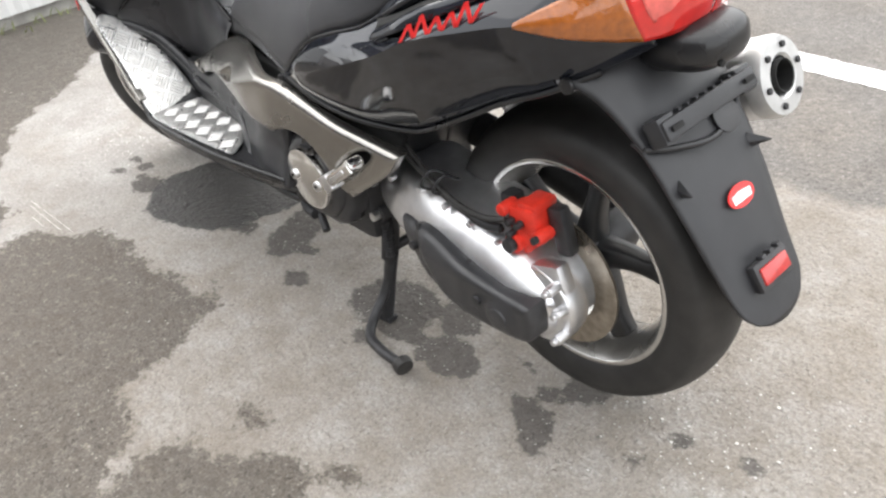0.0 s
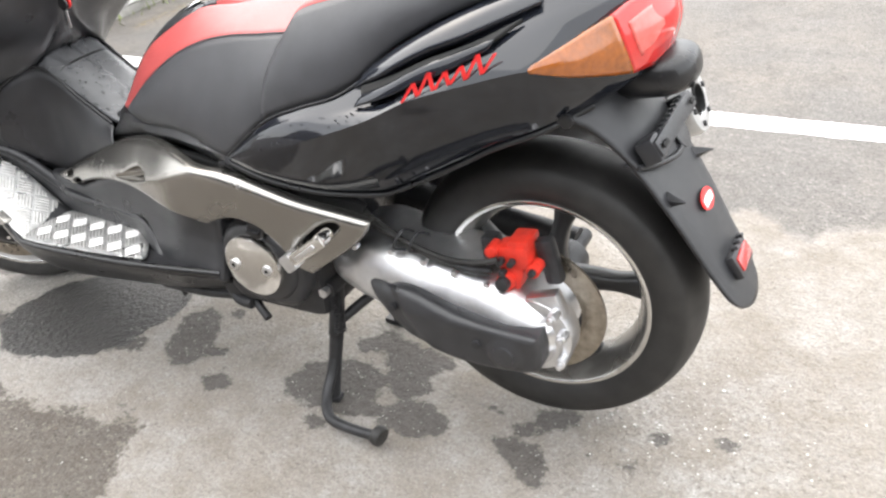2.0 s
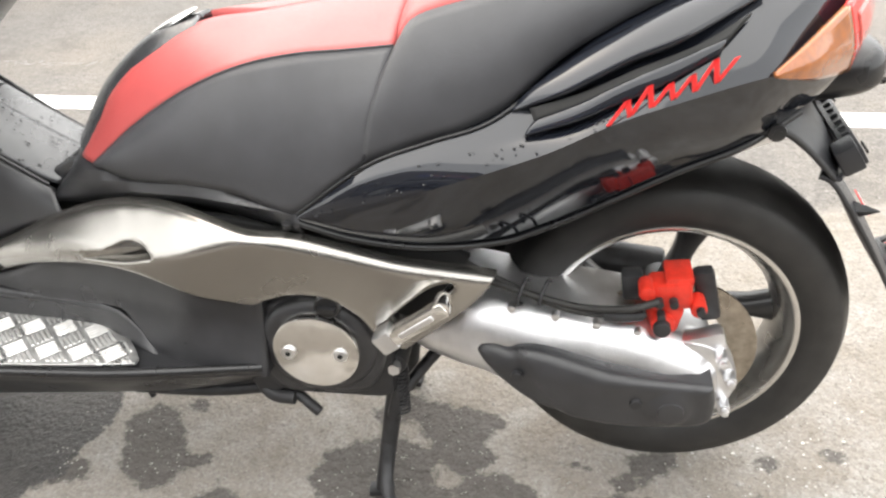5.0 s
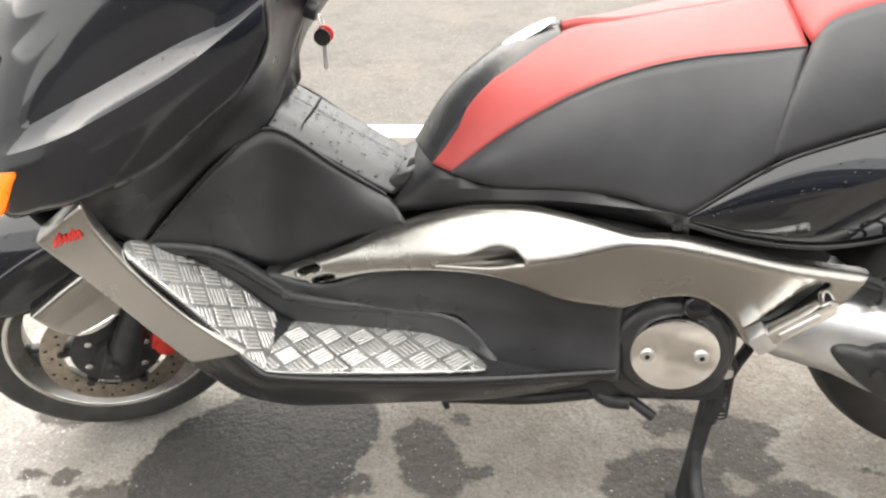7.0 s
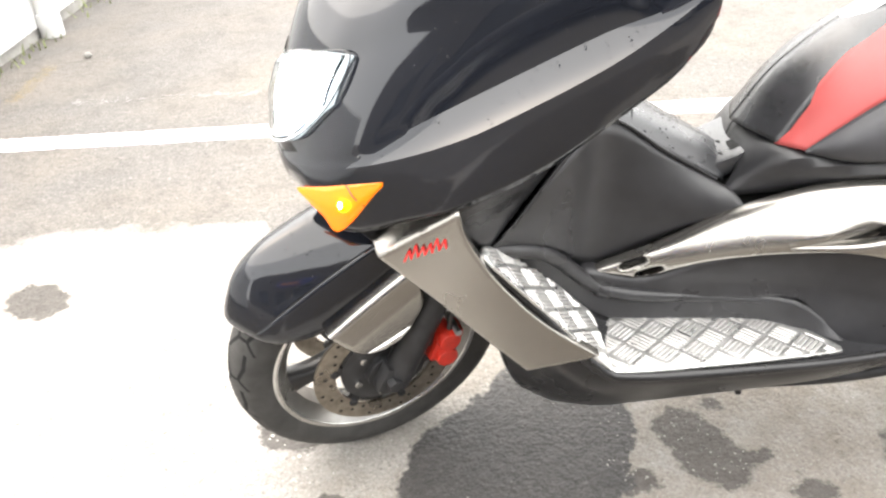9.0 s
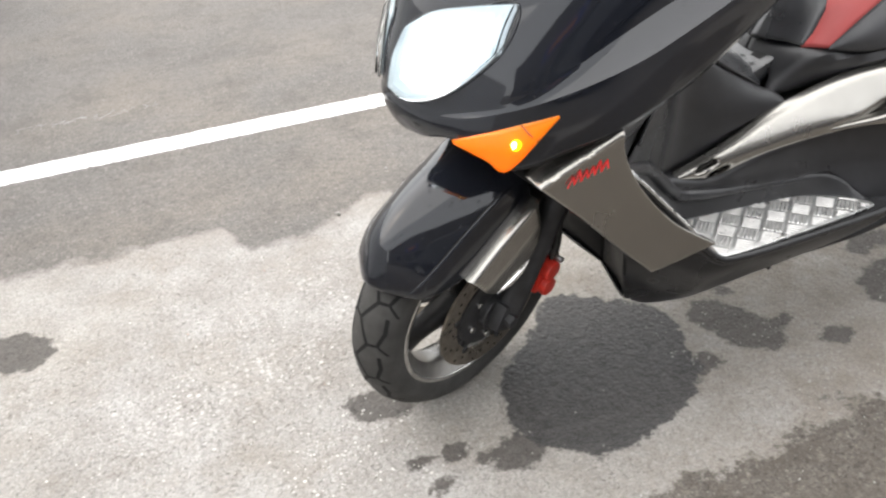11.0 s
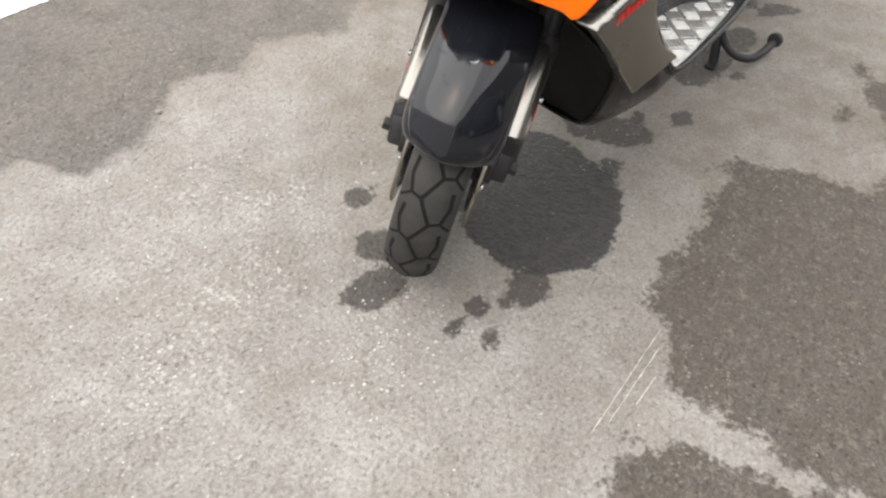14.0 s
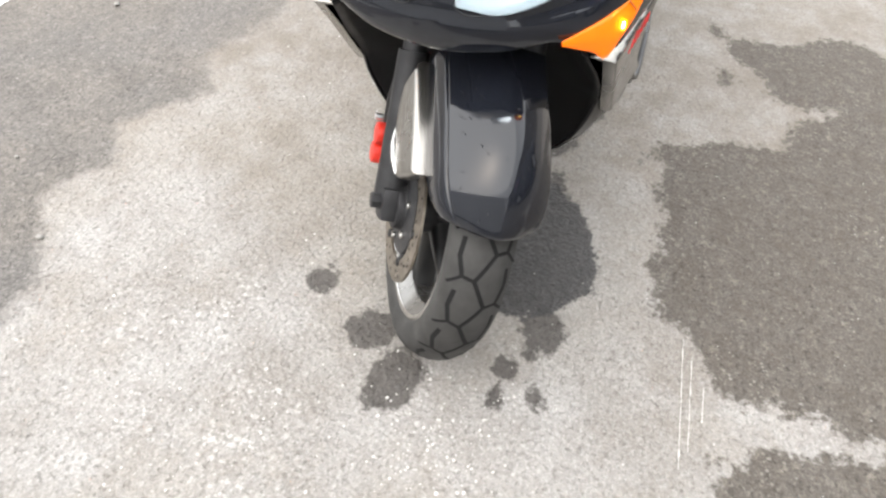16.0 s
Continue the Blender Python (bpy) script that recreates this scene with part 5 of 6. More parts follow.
bmesh.ops.create_uvsphere(bm, u_segments=20, v_segments=10, radius=1, matrix=Matrix.LocRotScale((0.801, 0.002, 0.7925), Euler((0, radians(38), 0)), (0.02, 0.022, 0.007)))
part("latch_hollow_shade", bm, HOLE, scooter, "near-black lump standing in for the shaded hollow before the seat nose insert")
pill_low = [(0.436, 0.223, 0.706), (0.36, 0.222, 0.735), (0.30, 0.216, 0.755), (0.245, 0.2, 0.782), (0.18, 0.175, 0.835), (0.08, 0.14, 0.885), (-0.05, 0.08, 0.925)]
pill_red = [(0.392, 0.16, 0.846), (0.366, 0.157, 0.878), (0.29, 0.15, 0.90), (0.22, 0.14, 0.92), (0.14, 0.12, 0.935), (0.05, 0.09, 0.945), (-0.05, 0.05, 0.945)]
pill_mid = [(0.392, 0.0, 0.868), (0.368, 0.0, 0.912), (0.29, 0.0, 0.935), (0.22, 0.0, 0.95), (0.14, 0.0, 0.96), (0.05, 0.0, 0.965), (-0.05, 0.0, 0.955)]
skin("passenger_seat", [pill_low, pill_red], 44, 0, VINYL, scooter, "black vinyl side of the passenger seat", steps=[(12, 0.018)], solid=0.02, angle=60)
skin("passenger_insert", [pill_red, pill_mid], 44, 0, RED_VINYL, scooter, "red vinyl top of the passenger seat", out=(0, 0.3, 1), steps=[(10, 0.006)], solid=0.02, angle=60)
skin("seat_base", [[(0.985, 0.10, 0.562), (0.9, 0.118, 0.575), (0.8, 0.142, 0.59), (0.7, 0.165, 0.598), (0.6, 0.195, 0.598), (0.53, 0.218, 0.592)], [(0.955, 0.075, 0.600), (0.9, 0.115, 0.64), (0.8, 0.148, 0.632), (0.7, 0.178, 0.645), (0.6, 0.202, 0.642), (0.53, 0.217, 0.627)], [(0.95, 0.0, 0.615), (0.93, 0.0, 0.65), (0.85, 0.0, 0.66), (0.7, 0.0, 0.66), (0.6, 0.0, 0.66), (0.5, 0.0, 0.66)]], 40, 14, PLASTIC, scooter, "matt black body under the seat", out=(0.1, 1, 0.3))

# -- tail body --
tail_low = [(0.537, 0.222, 0.616), (0.455, 0.222, 0.592), (0.36, 0.205, 0.572), (0.262, 0.165, 0.560), (0.2, 0.16, 0.582), (0.11, 0.16, 0.63), (0.03, 0.16, 0.675), (-0.05, 0.152, 0.71), (-0.12, 0.118, 0.745), (-0.175, 0.07, 0.775)]
tail_wide = [(0.538, 0.224, 0.619), (0.46, 0.243, 0.645), (0.38, 0.254, 0.675), (0.3, 0.261, 0.706), (0.2, 0.262, 0.745), (0.12, 0.256, 0.783), (0.03, 0.236, 0.808), (-0.057, 0.21, 0.825), (-0.12, 0.155, 0.808), (-0.18, 0.085, 0.79)]
tail_high = [(0.536, 0.224, 0.622), (0.45, 0.238, 0.68), (0.36, 0.244, 0.718), (0.27, 0.24, 0.742), (0.18, 0.232, 0.768), (0.1, 0.222, 0.81), (0.03, 0.205, 0.845), (-0.05, 0.165, 0.872), (-0.11, 0.12, 0.888), (-0.17, 0.055, 0.90)]
tail_edge = [(0.532, 0.222, 0.628), (0.43, 0.226, 0.705), (0.35, 0.224, 0.738), (0.27, 0.214, 0.764), (0.2, 0.18, 0.81), (0.13, 0.158, 0.858), (0.05, 0.13, 0.892), (-0.03, 0.10, 0.915), (-0.1, 0.07, 0.925), (-0.17, 0.03, 0.922)]
tail_top = [(0.50, 0.0, 0.66), (0.43, 0.0, 0.72), (0.35, 0.0, 0.78), (0.27, 0.0, 0.83), (0.2, 0.0, 0.88), (0.13, 0.0, 0.91), (0.05, 0.0, 0.93), (-0.03, 0.0, 0.935), (-0.1, 0.0, 0.935), (-0.18, 0.0, 0.925)]
skin("tail_panel", [tail_low, tail_wide, tail_high, tail_edge, tail_top], 90, 0, GLOSS, scooter, "glossy black tail side panel", steps=[(12, 0.004), (8, 0.003), (5, 0.0), (6, 0.0)], solid=0.004, angle=28)
for s in (1, -1):
    tube("panel_seam", [(x, (y + 0.0015) * s, z) for x, y, z in tail_edge[:5]], 0.0028, TRIM, scooter, "black rubber seam", seg=8, n=40)
    tube("panel_lip", [(x, (y + 0.001) * s, z - 0.002) for x, y, z in tail_low[:9]], 0.0045, TRIM, scooter, "black lower lip of the tail panel", seg=8, n=60)
    part("panel_clip", block((0.016, 0.008, 0.008), (0.44, 0.226 * s, 0.697), (0, 40, 0), edge=0.002), TRIM, scooter)
slot_top = [(0.222, 0.220, 0.785), (0.16, 0.227, 0.809), (0.1, 0.221, 0.836), (0.03, 0.203, 0.860), (-0.03, 0.165, 0.885)]
slot_low = [(0.216, 0.233, 0.775), (0.162, 0.2375, 0.8), (0.125, 0.2345, 0.819), (0.08, 0.227, 0.838), (0.0, 0.2, 0.865)]
lip_low = [(0.228, 0.241, 0.757), (0.164, 0.2475, 0.781), (0.122, 0.243, 0.799), (0.068, 0.233, 0.821), (0.005, 0.207, 0.851)]
grip_top = [(0.243, 0.199, 0.779), (0.222, 0.202, 0.803), (0.186, 0.19, 0.828), (0.143, 0.18, 0.853), (0.065, 0.16, 0.889), (-0.04, 0.112, 0.92)]
grip_low = [(0.245, 0.21, 0.776), (0.19, 0.226, 0.803), (0.146, 0.226, 0.827), (0.105, 0.219, 0.847), (0.042, 0.202, 0.868), (-0.05, 0.14, 0.9)]
# near-black strip laid on the panel in place of a shaded slot
skin("grab_slot_shade", [slot_top, slot_low], 36, 5, HOLE, scooter, "near-black strip standing in for the shaded slot under the grab handle", solid=0.006)
skin("panel_ledge", [slot_low, lip_low], 36, 0, GLOSS, scooter, "glossy black ledge under the grab handle", steps=[(7, 0.004)], solid=0.006, angle=50)
skin("grab_handle", [grip_top, grip_low], 44, 0, GLOSS, scooter, "glossy black grab handle", steps=[(9, 0.006)], solid=0.016, angle=60)


def slanted_mark(parent, mat, start, end, rise, strokes, sides=(1,), normal_y=0.003):
    """A plain mark between two points of a panel: one zigzag band of slanted strokes."""
    a, b = Vector(start), Vector(end)
    for s in sides:
        v, f = [], []
        for k in range(strokes + 1):
            t, wide, h = k / strokes, 0.5 / strokes, k % 2
            for u in (t, t + wide):
                c = a.lerp(b, u + 0.06 * h) + Vector((0, 0, rise * h * (0.85 + 0.3 * (k % 3 == 0))))
                v.append((c.x, (c.y + normal_y) * s, c.z))
            if k:
                i = 2 * k - 2
                f.append((i, i + 1, i + 3, i + 2) if h else (i + 1, i, i + 2, i + 3))
        mesh_object("decal", v, f, mat, parent, "plain red zigzag mark", smooth=False, solid=0.0015, offset=0)


slanted_mark(scooter, DECAL, (0.132, 0.2535, 0.780), (0.0, 0.2205, 0.826), 0.026, 11, (1, -1), 0.0038)

amber_low = [(-0.052, 0.218, 0.825), (-0.10, 0.183, 0.810), (-0.14, 0.137, 0.798), (-0.168, 0.1, 0.791)]
amber_mid = [(-0.052, 0.219, 0.829), (-0.10, 0.187, 0.833), (-0.135, 0.15, 0.832), (-0.162, 0.118, 0.828)]
amber_top = [(-0.052, 0.217, 0.833), (-0.085, 0.187, 0.852), (-0.115, 0.158, 0.868), (-0.143, 0.128, 0.882)]
skin("tail_signal", [amber_low, amber_mid, amber_top], 20, 12, AMBER, scooter, "amber rear indicator lens", solid=0.008, out=(-0.6, 1, 0), xf=Matrix.Translation((-0.006, 0, 0)))
red_low = [(-0.168, 0.1, 0.791), (-0.187, 0.06, 0.792), (-0.197, 0.02, 0.797), (-0.198, 0.0, 0.798)]
red_mid = [(-0.162, 0.118, 0.828), (-0.19, 0.07, 0.842), (-0.206, 0.025, 0.85), (-0.208, 0.0, 0.852)]
red_top = [(-0.143, 0.128, 0.882), (-0.168, 0.08, 0.9), (-0.184, 0.03, 0.908), (-0.187, 0.0, 0.909)]
skin("tail_lamp", [red_low, red_mid, red_top], 20, 14, RED_LENS, scooter, "glossy red tail lamp lens", solid=0.008, out=(-1, 0.3, 0), xf=Matrix.Translation((-0.006, 0, 0)))
# pale patch painted in for the sky mirrored on the lamp's slanted facet
glow_at = Vector((-0.178, 0.085, 0.846))
inner = [[tuple(glow_at.lerp(Vector(p), 0.58)) for p in k[:3]] for k in (red_low, red_mid, red_top)]
skin("lens_glint", inner, 14, 10, SKY_GLINT, scooter, "pale patch standing in for sky mirrored in the tail lamp lens", solid=0.004, out=(-1, 0.3, 0), xf=Matrix.Translation((-0.0095, 0, 0.001)))
bm = bmesh.new()
bmesh.ops.create_uvsphere(bm, u_segments=40, v_segments=24, radius=1)
for q in bm.verts:
    q.co = Vector([math.copysign(abs(c) ** 0.72, c) for c in q.co])
bm.transform(Matrix.LocRotScale((-0.18, 0, 0.762), Euler((0, radians(10), 0)), (0.068, 0.064, 0.037)))
part("plate_lamp_housing", bm, TRIM, scooter, "rounded black plate lamp housing")
part("housing_screw", rod(0.005, 0.006, (-0.243, 0.03, 0.752), (0, 90, 0), seg=10), HOLE, scooter)

# -- rear mudguard and plate holder --
hold_l = [(-0.02, 0.148, 0.712), (-0.085, 0.148, 0.728), (-0.13, 0.13, 0.70), (-0.188, 0.114, 0.642)]
hold_m = [(-0.03, 0.09, 0.755), (-0.11, 0.085, 0.75), (-0.16, 0.078, 0.70), (-0.208, 0.07, 0.632)]
hold_c = [(-0.03, 0.0, 0.765), (-0.12, 0.0, 0.757), (-0.172, 0.0, 0.70), (-0.222, 0.0, 0.622)]
both = lambda rows: rows + [[(x, -y, z) for x, y, z in k] for k in rows[-2::-1]]
holder = skin("plate_holder", both([hold_l, hold_m, hold_c]), 24, 28, GREY_PLASTIC, scooter, "matt black upper mudguard and plate holder", solid=0.006, out=(-0.8, 0.0, 0.6), sides=(1,))[0]
guard_l = [(-0.165, 0.112, 0.648), (-0.19, 0.112, 0.632), (-0.25, 0.103, 0.545), (-0.303, 0.09, 0.457), (-0.337, 0.079, 0.406), (-0.355, 0.056, 0.382)]
guard_m = [(-0.18, 0.07, 0.65), (-0.205, 0.072, 0.622), (-0.262, 0.068, 0.54), (-0.316, 0.06, 0.45), (-0.348, 0.05, 0.396), (-0.362, 0.032, 0.373)]
guard_c = [(-0.19, 0.0, 0.65), (-0.215, 0.0, 0.612), (-0.27, 0.0, 0.535), (-0.323, 0.0, 0.445), (-0.353, 0.0, 0.392), (-0.365, 0.0, 0.369)]
tube("holder_ridge", [(x, y, z + 0.003) for x, y, z in (hold_l[-1], hold_m[-1], hold_c[-1])] + [(x, -y, z + 0.003) for x, y, z in (hold_m[-1], hold_l[-1])], 0.0045, GREY_PLASTIC, holder, seg=10, n=40)
mudguard = skin("rear_mudguard", both([guard_l, guard_m, guard_c]), 36, 28, GREY_PLASTIC, scooter, "long matt black rear mudguard", solid=0.006, out=(-0.8, 0.0, 0.6), sides=(1,))[0]
for s in (1, -1):
    bolt(-0.087, 0.152 * s, 0.728, 0.012, holder, TRIM, 0.008)
    bm = bmesh.new()
    bmesh.ops.create_cone(bm, cap_ends=True, segments=4, radius1=0.014, radius2=0.001, depth=0.035, matrix=Matrix.LocRotScale((-0.242, 0.092 * s, 0.585), Euler((0, radians(-80), radians(-25 * s))), (1, 0.5, 1)))
    part("guard_fin", bm, PLASTIC, mudguard)
bracket = part("plate_bracket", block((0.022, 0.215, 0.028), (-0.208, 0.0, 0.672), (0, 33, 0), edge=0.004), GREY_PLASTIC, scooter, "black plastic number plate bracket")
for s in (1, -1):
    part("bracket_end", block((0.03, 0.036, 0.04), (-0.2, 0.092 * s, 0.668), (0, 33, 0), edge=0.005), GREY_PLASTIC, bracket)
    part("bracket_slot", block((0.003, 0.024, 0.008), (-0.2205, 0.086 * s, 0.6795), (0, 33, 0), edge=0.001), HOLE, bracket)
for k in range(7):
    part("bracket_rib", block((0.01, 0.003, 0.005), (-0.2, -0.06 + 0.02 * k, 0.686), (0, 33, 0)), GREY_PLASTIC, bracket)
part("holder_disc", rod(0.028, 0.004, (-0.214, -0.04, 0.642), (0, -57, 0), seg=28, edge=0.0015), PLASTIC, holder)
oval = np.array([(0.0305 * math.cos(t), 0.0165 * math.sin(t)) for t in np.linspace(0, 2 * math.pi, 41)[:-1]])
lie = Matrix(((0, 0.545, -0.838, -0.2705), (-1, 0, 0, -0.004), (0, 0.838, 0.545, 0.5445), (0, 0, 0, 1)))
sticker = mesh_object("sticker", [(x, y, 0) for x, y in oval], [tuple(range(40))], DECAL, mudguard, "red oval sticker with a white bar", smooth=False, xf=lie, solid=0.002, offset=0)
mesh_object("sticker_bar", [(x, y, 0.0016) for x, y in ((-0.022, -0.008), (0.02, -0.008), (0.023, 0.004), (-0.004, 0.007), (-0.022, 0.004))], [(0, 1, 2, 3, 4)], WHITE, sticker, smooth=False, xf=lie, solid=0.001, offset=0)
reflector = part("reflector_housing", block((0.016, 0.082, 0.044), (-0.330, 0.0, 0.4435), (0, 33, 0), edge=0.005), PLASTIC, scooter, "black housing of the red rear reflector")
part("reflector", block((0.008, 0.066, 0.026), (-0.3365, 0.0, 0.4475), (0, 33, 0), edge=0.003), REFLECTOR, reflector, "red rear reflector")
for k in (-1, 0, 1):
    part("housing_tab", block((0.012, 0.01, 0.006), (-0.324, 0.02 * k, 0.472), (0, 33, 0), edge=0.001), PLASTIC, reflector)

# -- silencer on the far side --
aim = Matrix.Translation((-0.204, -0.217, 0.629)) @ (Vector((-0.60, -0.02, 0.24))).to_track_quat("Z", "Y").to_matrix().to_4x4()
silencer = lathe("silencer", [(0.03, -0.62), (0.055, -0.55), (0.062, -0.5), (0.065, -0.06), (0.065, -0.02), (0.062, -0.005)], (0, 0, 0), ALLOY, scooter, "dull aluminium exhaust silencer", seg=48, axis="z", xf=aim)
lathe("silencer_end", [(0.0655, -0.03), (0.0655, -0.012), (0.061, -0.001), (0.036, 0.0), (0.031, -0.004), (0.030, -0.06)], (0, 0, 0), CAP, silencer, "bright machined silencer end cap", seg=48, axis="z", xf=aim)
lathe("outlet", [(0.028, -0.004), (0.0265, 0.004), (0.024, 0.003), (0.0235, -0.05), (0.0, -0.05)], (0, 0, 0), HOLE, silencer, seg=32, axis="z", xf=aim)
for k in range(6):
    a = radians(60 * k + 10)
    part("cap_bolt", rod(0.0055, 0.006, (0.048 * math.cos(a), 0.048 * math.sin(a), 0.001), seg=12, edge=0.001), DARK_METAL, silencer, xf=aim)

# -- front fairing --
nose_low = [(1.66, 0.0, 0.635), (1.645, 0.09, 0.64), (1.612, 0.163, 0.655), (1.548, 0.231, 0.617), (1.46, 0.268, 0.645), (1.381, 0.287, 0.672), (1.27, 0.286, 0.72), (1.172, 0.286, 0.79), (1.107, 0.286, 0.843), (1.068, 0.285, 0.905)]
nose_crease = [(1.672, 0.0, 0.685), (1.652, 0.09, 0.683), (1.603, 0.178, 0.695), (1.535, 0.24, 0.718), (1.46, 0.273, 0.742), (1.38, 0.295, 0.772), (1.313, 0.303, 0.802), (1.2, 0.306, 0.858), (1.124, 0.301, 0.905), (1.067, 0.288, 0.945)]
nose_ledge = [(1.668, 0.0, 0.71), (1.648, 0.09, 0.705), (1.597, 0.172, 0.715), (1.533, 0.221, 0.738), (1.462, 0.237, 0.767), (1.382, 0.250, 0.804), (1.308, 0.258, 0.838), (1.198, 0.268, 0.89), (1.124, 0.286, 0.922), (1.068, 0.284, 0.958)]
nose_up = [(1.638, 0.0, 0.80), (1.617, 0.08, 0.81), (1.56, 0.156, 0.83), (1.5, 0.196, 0.86), (1.44, 0.222, 0.89), (1.36, 0.242, 0.925), (1.28, 0.256, 0.955), (1.19, 0.267, 0.995), (1.12, 0.272, 1.02), (1.078, 0.272, 1.04)]
nose_high = [(1.56, 0.0, 0.95), (1.54, 0.07, 0.95), (1.485, 0.13, 0.955), (1.43, 0.165, 0.975), (1.38, 0.19, 1.0), (1.31, 0.205, 1.03), (1.24, 0.215, 1.06), (1.17, 0.225, 1.09), (1.12, 0.23, 1.11), (1.09, 0.233, 1.12)]
nose_top = [(1.42, 0.0, 1.12), (1.40, 0.06, 1.12), (1.36, 0.11, 1.125), (1.32, 0.14, 1.13), (1.28, 0.155, 1.14), (1.23, 0.165, 1.15), (1.19, 0.17, 1.155), (1.15, 0.175, 1.16), (1.12, 0.18, 1.165), (1.1, 0.18, 1.165)]
TAPER = [0, 0, 0.3, 0.72, 0.5, 0.2, 0.1, 0.16, 0.35, 0]
nose_ledge = [(x, a[1] * TAPER[k] + y * (1 - TAPER[k]), z) for k, (a, (x, y, z)) in enumerate(zip(nose_crease, nose_ledge))]
around = [[(x, -y, z) for x, y, z in k[:0:-1]] + k for k in (nose_low, nose_crease, nose_ledge, nose_up, nose_high, nose_top)]
skin("front_fairing", around, 221, 0, GLOSS, scooter, "glossy black front fairing", steps=[(10, 0.004), (6, -0.003), (10, 0.004), (8, 0.008), (6, 0.005)], solid=0.004, angle=18, sides=(1,), out=(1, 0, 0.3))
# unseen sheets added to close the fairing and block sky from the mudguard's reflection
skin("fairing_sky_blocker", [[(1.62, 0.0, 0.69), (1.45, 0.0, 0.70), (1.22, 0.0, 0.72)], [(1.60, 0.1, 0.69), (1.43, 0.14, 0.70), (1.22, 0.16, 0.72)], [(1.56, 0.19, 0.70), (1.40, 0.22, 0.72), (1.22, 0.24, 0.76)]], 12, 8, TRIM, scooter, "plain black sheet added inside the fairing to keep sky light out", solid=0.003, out=(0, 0, -1))
skin("fairing_lid", [nose_top, [(1.36 - 0.026 * k, 0.0, 1.135 + 0.002 * k) for k in range(10)]], 30, 6, TRIM, scooter, "plain black sheet added to close the fairing top", solid=0.003, out=(0, 0, 1))
skin("fairing_underside", [nose_low[:6], [(1.50, 0.0, 0.66), (1.49, 0.08, 0.66), (1.47, 0.14, 0.67), (1.44, 0.19, 0.66), (1.40, 0.22, 0.67), (1.34, 0.25, 0.68)]], 40, 8, TRIM, scooter, "black underside of the fairing", solid=0.003, out=(0.2, 0, -1))

lamp_top = [(1.64, 0.050, 0.812), (1.6, 0.098, 0.840), (1.555, 0.151, 0.854), (1.508, 0.193, 0.859)]
lamp_mid = [(1.66, 0.034, 0.760), (1.632, 0.104, 0.772), (1.588, 0.161, 0.80), (1.53, 0.203, 0.832)]
lamp_low = [(1.668, 0.026, 0.706), (1.650, 0.088, 0.697), (1.609, 0.159, 0.730), (1.546, 0.206, 0.797)]


def on_fairing(points):
    """Moves key points onto the fairing's surface."""
    v = np.array(strip([nose_ledge, nose_up, nose_high], 160, [(24, 0.004), (20, 0.008)], (0, 1, 0.3))[0])
    near = [v[np.argmin(((v - np.array(p)) ** 2).sum(1))] for p in points]
    return [tuple(0.72 * q + 0.28 * np.array(p)) for p, q in zip(points, near)]


lamp_top, lamp_mid, lamp_low = on_fairing(lamp_top), on_fairing(lamp_mid), on_fairing(lamp_low)
for s in (1, -1):
    m = Matrix.Diagonal((1, s, 1, 1))
    lamp = skin("headlight", [lamp_top, lamp_mid, lamp_low], 24, 14, LIT_BOWL if s > 0 else CHROME, scooter, "lit headlight behind a clear lens" if s > 0 else "unlit headlight behind a clear lens", solid=0.012, sides=(s,), out=(1, 0.7, 0.4), xf=Matrix.Translation((0.003, 0.002 * s, 0.001)))[0]
    lens = skin("lens", [lamp_top, lamp_mid, lamp_low], 24, 14, CLEAR, lamp, "clear headlight lens", solid=0.003, sides=(s,), out=(1, 0.7, 0.4), xf=Matrix.Translation((0.0115, 0.0085 * s, 0.004)))[0]
    lens.visible_shadow = False
    tube("lens_rim", [(x + 0.005, (y + 0.004) * s, z + 0.002) for x, y, z in lamp_top + lamp_low[::-1]], 0.0011, TRIM, lamp, "black lens rim", seg=8, n=70, closed=True)
    for k in range(7 if s > 0 else 0):
        t = 0.60 + 0.055 * k
        a, b = Vector(curve(lamp_top, 50)[int(t * 49)]), Vector(curve(lamp_low, 50)[int(t * 49)])
        tube("reflector_flute", [((p.x + 0.0035), (p.y + 0.003) * s, p.z + 0.001) for p in (a.lerp(b, 0.15), a.lerp(b, 0.55), a.lerp(b, 0.9))], 0.0012, CHROME, lamp, seg=6)
# glowing patch spread over most of the lens to stand in for the glare
hot = Vector(lamp_mid[1]).lerp(Vector(lamp_mid[2]), 0.45)
lit = [[tuple(hot.lerp(Vector(p), 0.72)) for p in k] for k in (lamp_top, lamp_mid, lamp_low)]
skin("headlight_glare", lit, 20, 12, BEAM, scooter, "glowing patch standing in for the glare of the lit headlight", solid=0.002, sides=(1,), out=(1, 0.7, 0.4), xf=Matrix.Translation((0.0082, 0.006, 0.003)))

sig_top = [(1.614, 0.166, 0.660), (1.57, 0.211, 0.681), (1.525, 0.241, 0.697), (1.478, 0.263, 0.709)]
sig_mid = [(1.613, 0.168, 0.656), (1.57, 0.220, 0.655), (1.53, 0.248, 0.664), (1.478, 0.264, 0.706)]
sig_low = [(1.612, 0.167, 0.653), (1.575, 0.206, 0.633), (1.548, 0.231, 0.620), (1.477, 0.262, 0.703)]
